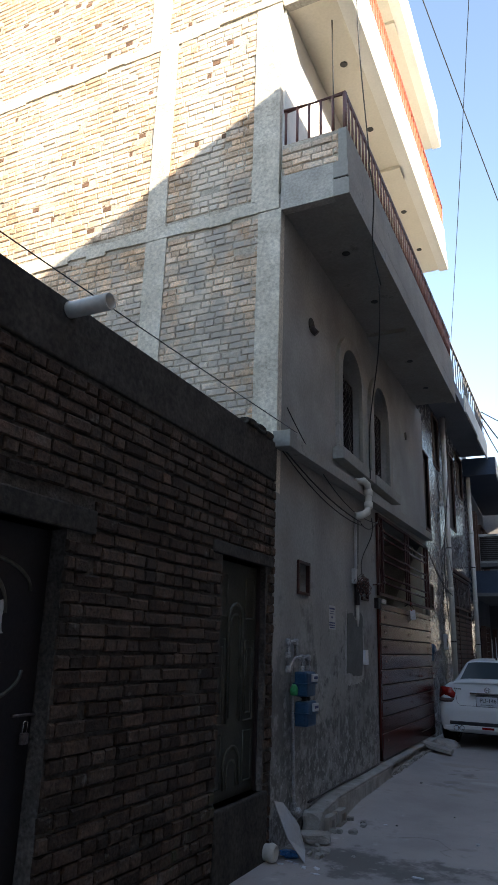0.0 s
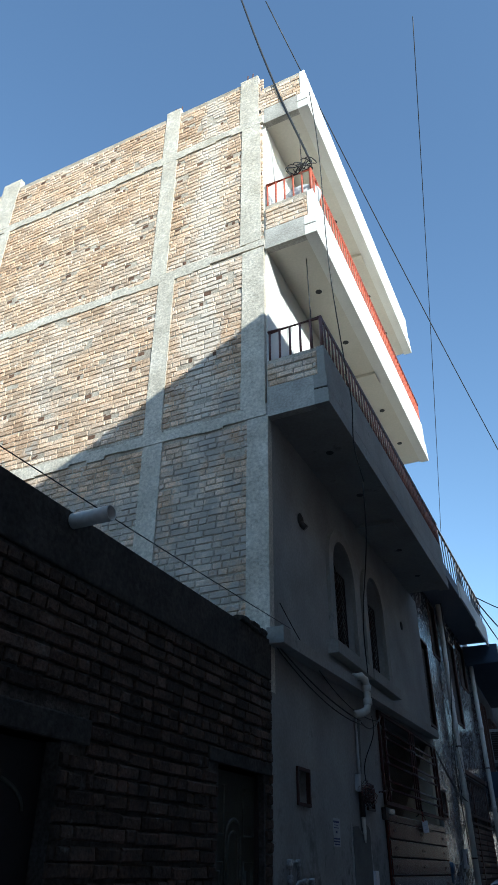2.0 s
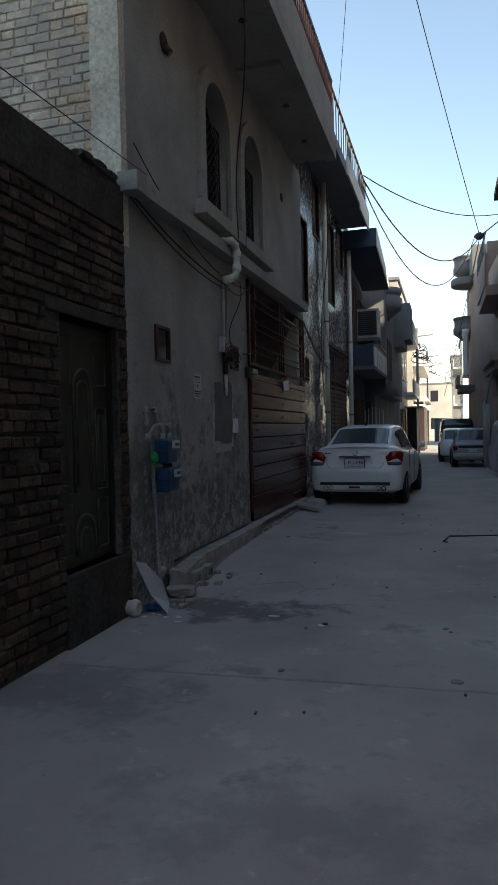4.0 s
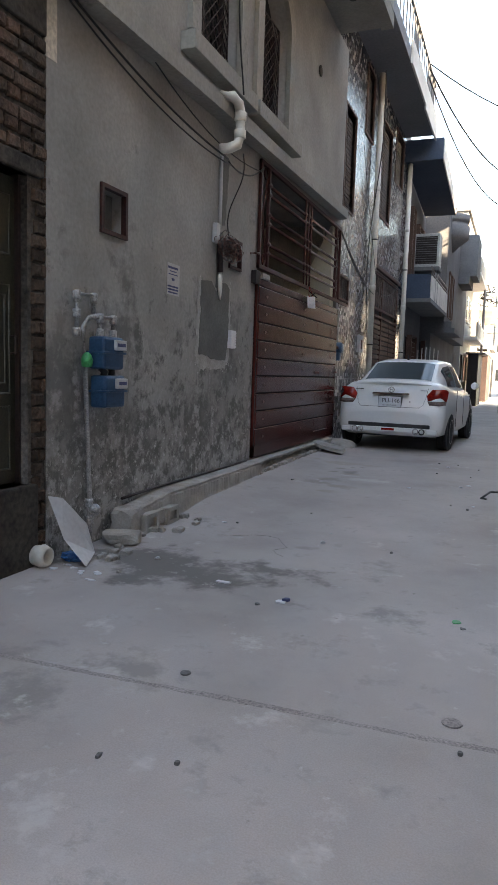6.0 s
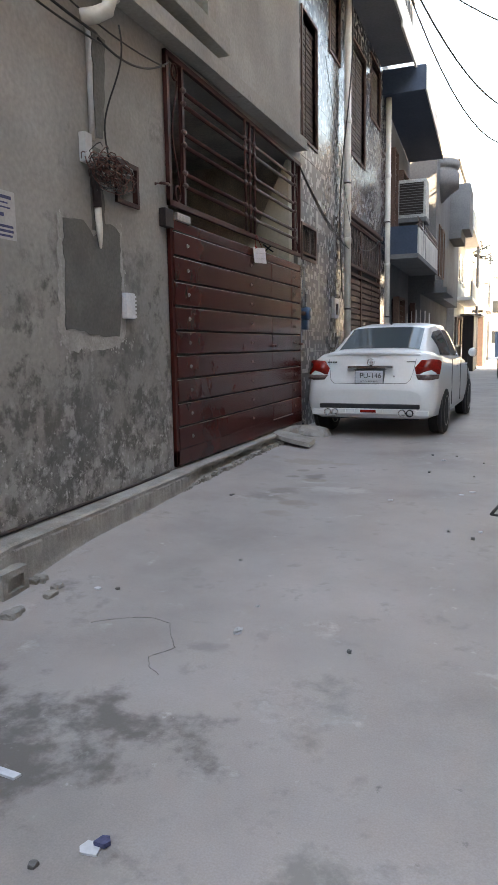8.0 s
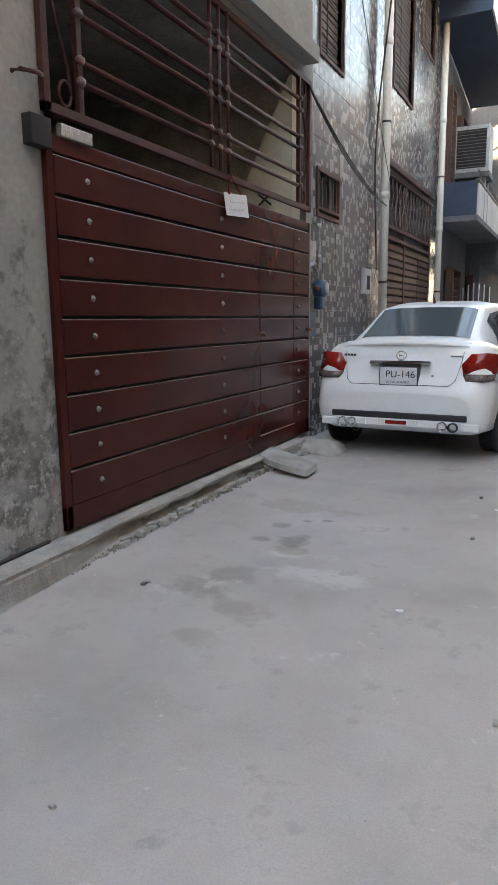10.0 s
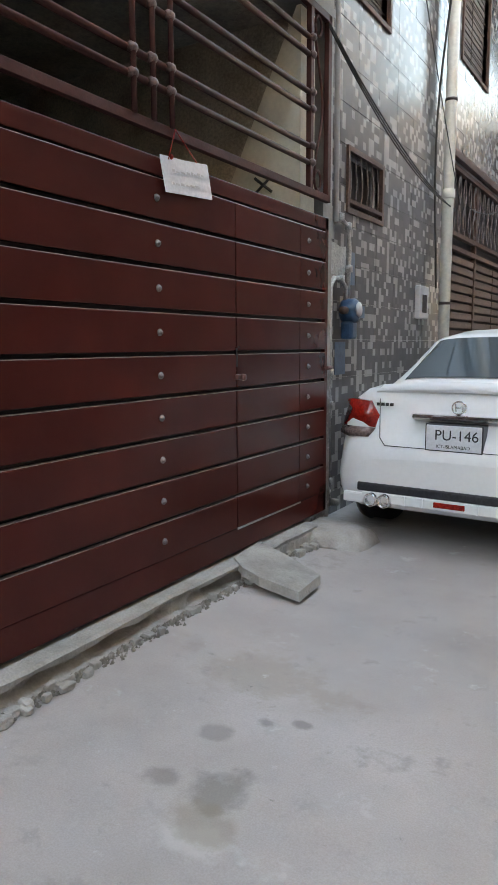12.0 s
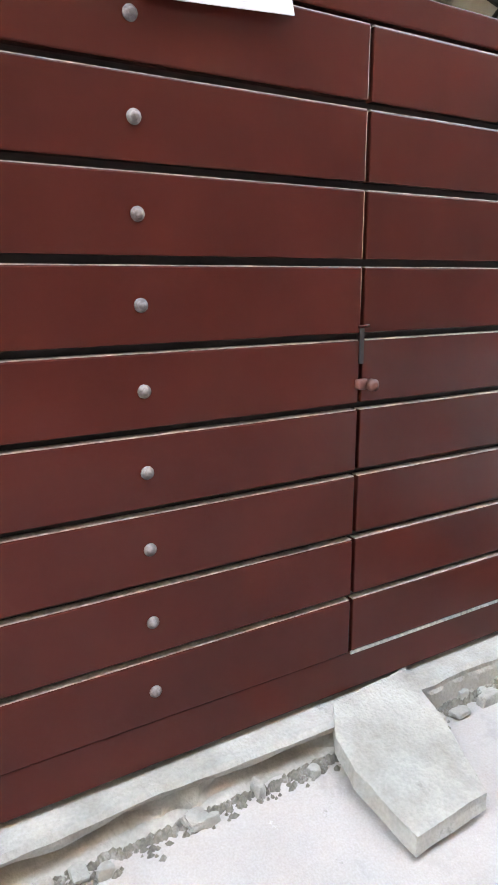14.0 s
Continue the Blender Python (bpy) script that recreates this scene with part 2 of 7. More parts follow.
M = dict(
    ground=mat("street_concrete", [(0.3, (0.305, 0.272, 0.256)), (0.45, (0.378, 0.340, 0.320)), (0.58, (0.420, 0.380, 0.358)), (0.72, (0.490, 0.447, 0.424))], 0.8, 170, 0.8, 0.08, amount=0.08, gloss=0.3,
               wear_and_shade=[((0.29, 0.268, 0.25), 1.6, 0.585, -10, 10), ((0.33, 0.306, 0.287), 7.0, 0.575, -10, 10), ((0.50, 0.47, 0.445), 3.5, 0.60, -10, 10), ((0.56, 0.53, 0.50), 9.0, 0.65, -10, 10), ((0.20, 0.19, 0.175), 12.0, 0.66, -10, 10), ((0.15, 0.14, 0.13), 30.0, 0.73, -10, 10)],
               stains=[((0.115, 0.104, 0.094), 0.75, 2.30, 0.92, 0.42, 0.76), ((0.22, 0.20, 0.175), 0.91, 5.96, 0.20, 0.14, 0.5), ((0.21, 0.19, 0.165), 0.84, 5.72, 0.18, 0.16, 0.55), ((0.52, 0.49, 0.46), 0.98, 6.33, 0.16, 0.07, 0.6), ((0.17, 0.155, 0.135), 0.79, 6.53, 0.09, 0.07, 0.55), ((0.17, 0.155, 0.135), 0.94, 6.57, 0.13, 0.10, 0.6), ((0.20, 0.185, 0.165), 0.79, 6.81, 0.07, 0.06, 0.5), ((0.18, 0.17, 0.155), 0.91, 6.95, 0.05, 0.04, 0.6), ((0.18, 0.17, 0.155), 1.03, 7.01, 0.05, 0.03, 0.6), ((0.23, 0.215, 0.20), 1.41, 3.15, 0.10, 0.06, 0.5), ((0.26, 0.215, 0.165), 1.02, 5.6, 0.17, 0.15, 0.5), ((0.27, 0.23, 0.18), 1.0, 5.3, 0.16, 0.10, 0.4), ((0.26, 0.22, 0.17), 0.98, 6.4, 0.13, 0.08, 0.5), ((0.29, 0.25, 0.20), 0.85, 6.0, 0.10, 0.06, 0.4), ((0.27, 0.22, 0.16), 0.75, 7.3, 0.4, 0.3, 0.35), ((0.17, 0.16, 0.15), 0.5, 0.4, 0.9, 0.5, 0.5), ((0.52, 0.51, 0.48), 1.3, 6.1, 0.35, 0.12, 0.6), ((0.22, 0.21, 0.20), 2.0, -0.6, 0.8, 0.35, 0.4)]),
    plaster=mat("grey_cement_plaster", [(0.3, (0.24, 0.233, 0.215)), (0.45, (0.29, 0.282, 0.262)), (0.58, (0.335, 0.326, 0.304)), (0.72, (0.39, 0.38, 0.357))], 1.1, 30, 0.85, 0.25, amount=0.10, gloss=0.3,
                wear_and_shade=[((0.175, 0.17, 0.16), 1.5, 0.545, 0.4, 3.3), ((0.32, 0.312, 0.295), 3.0, 0.56, -0.2, 2.4), ((0.14, 0.136, 0.128), 4.5, 0.575, 0.6, 2.9), ((0.37, 0.362, 0.346), 6.0, 0.60, 0.2, 2.7), ((0.55, 0.54, 0.52), 20.0, 0.675, 0.4, 2.3)]),
    plaster_up=mat("plain_cement_plaster", [(0.3, (0.25, 0.24, 0.215)), (0.5, (0.305, 0.293, 0.262)), (0.7, (0.355, 0.342, 0.31))], 1.2, 30, 0.85, 0.25, amount=0.1, gloss=0.3, wear_and_shade=[((0.17, 0.165, 0.15), 2.4, 0.6, -50, 50)]),
    plaster_dark=mat("dark_cement_band", [(0.3, (0.040, 0.035, 0.030)), (0.6, (0.068, 0.060, 0.052))], 3.5, 30, 0.95, 0.6, amount=0.35, gloss=0.2, wear_and_shade=[((0.11, 0.10, 0.09), 6.0, 0.62, -50, 50)]),
    patch=mat("fresh_cement_patch", [(0.3, (0.11, 0.108, 0.10)), (0.7, (0.155, 0.152, 0.14))], 4, 50, 0.9, 0.5, amount=0.12),
    lime=mat("lime_crust", [(0.3, (0.34, 0.34, 0.32)), (0.7, (0.5, 0.49, 0.47))], 14, 60, 0.95, 0.6, amount=0.3),
    concrete=mat("rough_concrete", [(0.3, (0.28, 0.265, 0.23)), (0.5, (0.38, 0.36, 0.32)), (0.7, (0.5, 0.48, 0.43))], 2.2, 35, 0.9, 0.6, amount=0.2),
    kerb=mat("broken_concrete", [(0.3, (0.25, 0.232, 0.21)), (0.5, (0.35, 0.33, 0.303)), (0.75, (0.45, 0.43, 0.40))], 5, 90, 0.92, 0.45, amount=0.09, gloss=0.2, wear_and_shade=[((0.20, 0.19, 0.17), 7.0, 0.62, -10, 10)]),
    joint=mat("joint_filler", [(0.3, (0.26, 0.235, 0.22)), (0.7, (0.345, 0.315, 0.297))], 6, 100, 0.9, 0.3, gloss=0.2),
    # In both tan bricks the second, greyer tone colours in the lower wall's shade.
    brick_tan=mat("brick_tan", [(0.3, (0.50, 0.33, 0.21)), (0.45, (0.60, 0.43, 0.29)), (0.58, (0.66, 0.51, 0.38)), (0.72, (0.70, 0.60, 0.49))], 1.3, 42, 0.9, 0.8, amount=0.28, vary=0.3, gloss=0.2, wear_and_shade=[((0.66, 0.59, 0.50), 0.9, 0.56, -50, 50), ((0.42, 0.375, 0.325), 1.1, 0.53, 4.0, 8.0), ((0.66, 0.62, 0.55), 6.0, 0.585, -50, 50), ((0.24, 0.15, 0.10), 7.0, 0.68, -50, 50)], stains=[((0.74, 0.70, 0.62), -0.95, 2.05, 0.34, 6.0, 0.55)]),
    brick_tan_far=mat("brick_tan_mass", [(0.3, (0.50, 0.33, 0.21)), (0.45, (0.60, 0.43, 0.29)), (0.58, (0.66, 0.51, 0.38)), (0.72, (0.70, 0.60, 0.49))], 1.3, 42, 0.9, 0.8, amount=0.28, island=0.3, gloss=0.2, wear_and_shade=[((0.66, 0.59, 0.50), 0.9, 0.56, -50, 50), ((0.42, 0.375, 0.325), 1.1, 0.53, 4.0, 8.0), ((0.66, 0.62, 0.55), 6.0, 0.585, -50, 50), ((0.24, 0.15, 0.10), 7.0, 0.68, -50, 50)], stains=[((0.74, 0.70, 0.62), -0.95, 2.05, 0.34, 6.0, 0.55)]),
    brick_brown=mat("brick_brown", [(0.3, (0.052, 0.040, 0.031)), (0.5, (0.080, 0.055, 0.041)), (0.62, (0.108, 0.069, 0.051)), (0.78, (0.115, 0.098, 0.078))], 3.2, 45, 0.95, 1.0, amount=0.4, vary=0.45, gloss=0.2, wear_and_shade=[((0.20, 0.185, 0.16), 5.0, 0.60, -20, 20), ((0.40, 0.385, 0.36), 14.0, 0.66, -20, 20), ((0.060, 0.068, 0.040), 1.6, 0.64, -1, 3)]),
    brick_brown_far=mat("brick_brown_mass", [(0.3, (0.052, 0.040, 0.031)), (0.5, (0.080, 0.055, 0.041)), (0.62, (0.108, 0.069, 0.051)), (0.78, (0.115, 0.098, 0.078))], 3.2, 45, 0.95, 1.0, amount=0.4, island=0.45, gloss=0.2, wear_and_shade=[((0.20, 0.185, 0.16), 5.0, 0.60, -20, 20), ((0.40, 0.385, 0.36), 14.0, 0.66, -20, 20), ((0.060, 0.068, 0.040), 1.6, 0.64, -1, 3)]),
    mortar=mat("dusty_mortar", [(0.3, (0.28, 0.235, 0.18)), (0.7, (0.54, 0.48, 0.39))], 3, 50, 0.95, 0.8, amount=0.25),
    frame_concrete=mat("cast_frame_concrete", [(0.3, (0.44, 0.40, 0.325)), (0.5, (0.54, 0.495, 0.41)), (0.7, (0.63, 0.585, 0.50))], 2.6, 30, 0.9, 0.9, amount=0.25, wear_and_shade=[((0.30, 0.27, 0.23), 5.0, 0.62, -50, 50)]),
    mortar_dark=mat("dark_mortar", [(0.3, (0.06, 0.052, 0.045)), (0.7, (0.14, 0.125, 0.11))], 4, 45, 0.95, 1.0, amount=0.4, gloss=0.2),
    dust=mat("dusty_edge", [(0.3, (0.30, 0.24, 0.22)), (0.7, (0.42, 0.36, 0.33))], 6, 60, 0.9, 0.2),
    white=mat("white_wall_paint", [(0.3, (0.70, 0.68, 0.62)), (0.7, (0.80, 0.79, 0.74))], 1, 30, 0.7, 0.1, amount=0.04),
    soffit=mat("cream_soffit_paint", [(0.3, (0.60, 0.56, 0.47)), (0.7, (0.70, 0.66, 0.57))], 0.8, 30, 0.8, 0.1, amount=0.05),
    cream=mat("cream_porch_paint", [(0.3, (0.62, 0.57, 0.46)), (0.7, (0.72, 0.68, 0.57))], 1, 30, 0.7, 0.1, amount=0.06),
    gate=mat("maroon_gate_paint", [(0.3, (0.052, 0.0103, 0.0080)), (0.7, (0.077, 0.0150, 0.0120))], 0.9, 3.2, 0.24, 0.3, amount=0.14, gloss=0.2),
    grille=mat("maroon_grille_paint", [(0.3, (0.045, 0.012, 0.010)), (0.7, (0.075, 0.026, 0.022))], 5, 60, 0.5, 0.1, amount=0.15, gloss=0.2),
    # For dark stained bricks, and chipped holes with their shade put into the colour.
    brick_dark_hole=mat("dark_brick_and_hole", [(0.3, (0.10, 0.06, 0.04)), (0.7, (0.20, 0.12, 0.08))], 3, 42, 0.95, 0.8, amount=0.3, gloss=0.2),
    # Porch floor and walls with the deep porch's shade put into the colour.
    porch_shade=mat("shaded_porch_plaster", [(0.3, (0.034, 0.032, 0.029)), (0.7, (0.05, 0.047, 0.043))], 1.5, 40, 0.9, 0.2, amount=0.12, gloss=0.2),
    frame_maroon=mat("dark_maroon_frame", [(0.3, (0.035, 0.012, 0.010)), (0.7, (0.065, 0.022, 0.018))], 5, 60, 0.5, 0.1, gloss=0.3),
    # Near-black of steel backs, and of gaps and openings whose shade is coloured in.
    gate_gap=mat("dark_steel_and_gap", [(0.3, (0.01, 0.006, 0.005)), (0.7, (0.02, 0.01, 0.01))], 3, 50, 0.7, 0.1),
    bolt=mat("worn_steel_bolt", [(0.3, (0.13, 0.10, 0.095)), (0.7, (0.24, 0.20, 0.19))], 60, 90, 0.5, 0.2, metal=0.5),
    knuckle=mat("worn_maroon_casting", [(0.3, (0.065, 0.025, 0.022)), (0.6, (0.12, 0.07, 0.062)), (0.75, (0.26, 0.22, 0.21))], 40, 90, 0.45, 0.1),
    steel_edge=mat("bare_steel_edge", [(0.3, (0.4, 0.38, 0.36)), (0.7, (0.55, 0.53, 0.5))], 20, 90, 0.4, 0.1, metal=0.7),
    galv=mat("galvanised_pipe", [(0.3, (0.30, 0.30, 0.30)), (0.7, (0.50, 0.50, 0.49))], 15, 90, 0.5, 0.2, metal=0.5),
    pvc=mat("cream_pvc", [(0.3, (0.60, 0.57, 0.50)), (0.7, (0.72, 0.69, 0.62))], 2, 30, 0.4, 0.05, amount=0.08),
    pvc_grey=mat("grey_pvc", [(0.3, (0.42, 0.42, 0.42)), (0.7, (0.55, 0.55, 0.55))], 2, 30, 0.4, 0.05, amount=0.08),
    black=mat("black_cable", [(0.3, (0.012, 0.012, 0.012)), (0.7, (0.03, 0.03, 0.03))], 5, 60, 0.55, 0.05),
    blue=mat("blue_meter_paint", [(0.3, (0.010, 0.048, 0.105)), (0.7, (0.025, 0.085, 0.165))], 12, 60, 0.4, 0.1, amount=0.2),
    green=mat("green_valve", [(0.3, (0.02, 0.25, 0.08)), (0.7, (0.03, 0.35, 0.12))], 12, 60, 0.5, 0.1),
    dark_metal=mat("dark_brown_steel", [(0.3, (0.02, 0.012, 0.012)), (0.7, (0.045, 0.026, 0.022))], 5, 60, 0.5, 0.1),
    rail=mat("maroon_rail_paint", [(0.3, (0.09, 0.03, 0.025)), (0.7, (0.14, 0.05, 0.04))], 5, 60, 0.45, 0.1),
    rail_red=mat("red_rail_paint", [(0.3, (0.35, 0.07, 0.035)), (0.7, (0.48, 0.11, 0.055))], 5, 60, 0.5, 0.1),
    door=mat("dark_green_steel_door", [(0.3, (0.018, 0.016, 0.01)), (0.55, (0.035, 0.032, 0.018)), (0.75, (0.06, 0.055, 0.035))], 3, 60, 0.42, 0.2, amount=0.3),
    door_black=mat("black_steel_door", [(0.3, (0.008, 0.006, 0.007)), (0.7, (0.018, 0.014, 0.015))], 3, 60, 0.45, 0.1),
    paper=mat("white_paper", [(0.3, (0.62, 0.63, 0.66)), (0.7, (0.72, 0.73, 0.75))], 8, 60, 0.8, 0.1, amount=0.08),
    ink=mat("blue_black_ink", [(0.3, (0.05, 0.06, 0.14)), (0.7, (0.08, 0.09, 0.18))], 8, 60, 0.8, 0.0),
    carpaint=mat("white_car_paint", [(0.3, (0.76, 0.77, 0.77)), (0.7, (0.80, 0.81, 0.81))], 2, 30, 0.22, 0.0, amount=0.02),
    carpaint_old=mat("silver_car_paint", [(0.3, (0.30, 0.33, 0.36)), (0.7, (0.38, 0.41, 0.44))], 2, 30, 0.3, 0.0, amount=0.03),
    carpaint_dark=mat("dark_car_paint", [(0.3, (0.02, 0.025, 0.03)), (0.7, (0.03, 0.035, 0.04))], 2, 30, 0.25, 0.0, amount=0.03),
    tyre=mat("tyre_rubber", [(0.3, (0.012, 0.012, 0.012)), (0.7, (0.03, 0.03, 0.03))], 5, 60, 0.85, 0.3),
    rim=mat("alloy", [(0.3, (0.35, 0.35, 0.36)), (0.7, (0.5, 0.5, 0.5))], 5, 60, 0.35, 0.0, metal=0.8),
    chrome=mat("chrome", [(0.3, (0.75, 0.75, 0.76)), (0.7, (0.8, 0.8, 0.8))], 5, 60, 0.1, 0.0, metal=1.0, amount=0.02),
    trim=mat("dark_plastic_trim", [(0.3, (0.02, 0.02, 0.025)), (0.7, (0.035, 0.035, 0.04))], 5, 60, 0.5, 0.05),
    lamp_red=mat("red_lamp_lens", [(0.3, (0.24, 0.008, 0.006)), (0.7, (0.36, 0.018, 0.012))], 30, 60, 0.12, 0.0, amount=0.2),
    lamp_clear=mat("smoked_lamp_lens", [(0.3, (0.12, 0.075, 0.07)), (0.7, (0.20, 0.14, 0.13))], 30, 60, 0.12, 0.0),
    car_glass=glass_mat("tinted_car_glass", (0.06, 0.08, 0.09), 0.03, 0.0),
    pane=glass_mat("dark_pane", (0.02, 0.022, 0.025), 0.08, 0.0),
    tiles=tile_mat("mosaic_print_tile", 0.06, [(0.145, 0.14, 0.145), (0.16, 0.155, 0.16), (0.42, 0.41, 0.40), (0.15, 0.145, 0.15), (0.175, 0.17, 0.17), (0.46, 0.45, 0.44), (0.155, 0.15, 0.155)], 0.19),
    tiles_up=mat("grey_glazed_tile", [(0.3, (0.14, 0.14, 0.16)), (0.5, (0.24, 0.24, 0.26)), (0.7, (0.36, 0.36, 0.38))], 9, 30, 0.12, 0.0, amount=0.15, vary=0.2),
    grout=mat("tile_grout", [(0.3, (0.30, 0.29, 0.28)), (0.7, (0.4, 0.39, 0.38))], 9, 60, 0.9, 0.2),
    far_grey=mat("grey_render_wall", [(0.3, (0.12, 0.12, 0.125)), (0.7, (0.19, 0.19, 0.195))], 0.8, 20, 0.9, 0.2, amount=0.12, gloss=0.3),
    far_blue=mat("dusty_blue_soffit", [(0.3, (0.035, 0.055, 0.09)), (0.7, (0.06, 0.085, 0.13))], 0.8, 20, 0.8, 0.1, amount=0.1, gloss=0.3),
    pink=mat("dusty_pink_render", [(0.3, (0.26, 0.19, 0.17)), (0.7, (0.34, 0.25, 0.22))], 0.8, 20, 0.85, 0.2, amount=0.1),
    pale=mat("pale_render", [(0.3, (0.55, 0.53, 0.50)), (0.7, (0.7, 0.68, 0.64))], 0.8, 20, 0.85, 0.2, amount=0.08),
    facing=mat("dusty_warm_render", [(0.3, (0.22, 0.175, 0.155)), (0.7, (0.29, 0.23, 0.205))], 0.8, 20, 0.85, 0.2, amount=0.1),
    wire_red=mat("faded_red_insulation", [(0.3, (0.13, 0.045, 0.035)), (0.7, (0.20, 0.08, 0.06))], 12, 60, 0.6, 0.05),
    notice_paper=mat("aged_notice_paper", [(0.3, (0.42, 0.42, 0.42)), (0.7, (0.52, 0.52, 0.51))], 8, 60, 0.85, 0.1, amount=0.08),
    moulding=mat("worn_embossed_steel", [(0.3, (0.035, 0.035, 0.025)), (0.55, (0.075, 0.072, 0.055)), (0.75, (0.14, 0.135, 0.115))], 9, 60, 0.5, 0.2, amount=0.3),
    dirt=mat("crumbled_cement_dirt", [(0.3, (0.12, 0.105, 0.088)), (0.55, (0.20, 0.18, 0.155)), (0.75, (0.36, 0.34, 0.31))], 22, 90, 0.95, 0.3, amount=0.2),
    far_house=mat("dusty_far_render", [(0.3, (0.30, 0.285, 0.26)), (0.7, (0.42, 0.40, 0.365))], 0.6, 20, 0.85, 0.2, amount=0.12),
    halo=mat("pale_cement_smear", [(0.3, (0.30, 0.292, 0.272)), (0.55, (0.38, 0.372, 0.352)), (0.75, (0.48, 0.47, 0.45))], 9, 60, 0.9, 0.5, amount=0.12),
    slab_grey=mat("dusty_grey_soffit", [(0.3, (0.16, 0.17, 0.19)), (0.7, (0.22, 0.23, 0.25))], 0.8, 20, 0.8, 0.1, amount=0.1, gloss=0.3),
    slat_grey=mat("dusty_shutter_paint", [(0.3, (0.11, 0.085, 0.07)), (0.7, (0.17, 0.14, 0.12))], 3, 60, 0.7, 0.1, gloss=0.3),
    brown_slat=mat("brown_shutter_paint", [(0.3, (0.075, 0.040, 0.030)), (0.7, (0.125, 0.070, 0.055))], 3, 60, 0.6, 0.1, gloss=0.3),
    tarp=mat("grey_plastic_cover", [(0.3, (0.30, 0.32, 0.36)), (0.7, (0.5, 0.52, 0.57))], 3, 20, 0.35, 0.3),
    bag_blue=mat("blue_plastic_bag", [(0.3, (0.02, 0.12, 0.35)), (0.7, (0.05, 0.22, 0.5))], 12, 60, 0.4, 0.1),
    wet=mat("damp_concrete", [(0.3, (0.10, 0.095, 0.09)), (0.7, (0.16, 0.15, 0.145))], 3, 50, 0.6, 0.2),
)

# ---- building helpers ----


def slab(bm, x0, x1, y0, y1, z0, z1, mi=0, bevel=0.0):
    """An axis-aligned block, with bevelled edges if asked."""
    vs = [bm.verts.new((x, y, z)) for x in (x0, x1) for y in (y0, y1) for z in (z0, z1)]
    fs = [bm.faces.new([vs[i] for i in q]) for q in ((0, 1, 3, 2), (4, 6, 7, 5), (0, 4, 5, 1), (2, 3, 7, 6), (0, 2, 6, 4), (1, 5, 7, 3))]
    for f in fs:
        f.material_index = mi
    if bevel:
        bmesh.ops.bevel(bm, geom=list({e for f in fs for e in f.edges}), offset=bevel, segments=2, affect="EDGES", profile=0.5)
    return bm


def sweep(bm, pts, r, seg=8, cap=True):
    """A round bar or pipe through the points."""
    pts = [Vector(p) for p in pts]
    rings = []
    up = Vector((0, 0, 1)) if abs((pts[1] - pts[0]).normalized().z) < 0.9 else Vector((0, 1, 0))
    for i, p in enumerate(pts):
        a = (pts[i] - pts[i - 1]).normalized() if i else (pts[1] - pts[0]).normalized()
        b = (pts[i + 1] - pts[i]).normalized() if i < len(pts) - 1 else a
        d = (a + b).normalized() if (a + b).length > 1e-6 else a
        u = d.cross(up).normalized()
        if u.length < 0.5:
            u = d.cross(Vector((1, 0, 0))).normalized()
        v = d.cross(u).normalized()
        up = -v if d.cross(up).length > 1e-3 and (-v).dot(up) > 0 else v
        rad = r[i] if isinstance(r, (list, tuple)) else r
        k = 1 / max(0.5, math.cos(a.angle(b) / 2)) if a.angle(b) > 0.01 else 1
        rings.append([bm.verts.new(p + (u * math.cos(t) + v * math.sin(t)) * rad * (k if False else 1)) for t in (2 * math.pi * j / seg for j in range(seg))])
    for a, b in zip(rings, rings[1:]):
        best = min(range(seg), key=lambda s: (a[0].co - b[s].co).length)
        for j in range(seg):
            q = [a[j], a[(j + 1) % seg], b[(j + 1 + best) % seg], b[(j + best) % seg]]
            bm.faces.new(q).smooth = True
    if cap:
        bm.faces.new(rings[0])
        bm.faces.new(rings[-1])
    return bm


def lathe(bm, prof, centre, axis="z", seg=24):
    """Turn a profile of (radius, height) round an axis through centre."""
    rings = []
    for r, h in prof:
        ring = []
        for j in range(seg):
            c, s = math.cos(2 * math.pi * j / seg) * r, math.sin(2 * math.pi * j / seg) * r
            p = {"z": (c, s, h), "x": (h, c, s), "y": (c, h, s)}[axis]
            ring.append(bm.verts.new(Vector(centre) + Vector(p)))
        rings.append(ring)
    for a, b in zip(rings, rings[1:]):
        for j in range(seg):
            bm.faces.new([a[j], a[(j + 1) % seg], b[(j + 1) % seg], b[j]]).smooth = True
    bm.faces.new(rings[0])
    bm.faces.new(rings[-1])
    return bm


def origin(ob):
    return Vector((0, 0, 0)) if ob is None else ob.matrix_basis.translation + origin(ob.parent)


def part(name, bm, material, parent=None, label="", kind="", category=""):
    """Link a bmesh, built in world places, as one mesh under its parent."""
    bmesh.ops.recalc_face_normals(bm, faces=bm.faces)
    me = bpy.data.meshes.new(name)
    bm.to_mesh(me)
    bm.free()
    for m in material if isinstance(material, (list, tuple)) else (material,):
        me.materials.append(m)
    ob = new(name, me)
    if parent is not None:
        me.transform(Matrix.Translation(-origin(parent)))
        ob.parent = parent
    return tagged(ob, label, category, "", kind)


def thing(name, at, label, category, group=""):
    ob = new(name)
    ob.location = at
    ob.empty_display_size = 0.1
    return tagged(ob, label, category, group)


def block(name, x0, x1, y0, y1, z0, z1, material, parent=None, label="", kind="", bevel=0.0, category=""):
    return part(name, slab(bmesh.new(), x0, x1, y0, y1, z0, z1, 0, bevel), material, parent, label, kind, category)


def bars(name, segs, r, material, parent, label="", seg=8):
    """Several bars as parts of their own."""
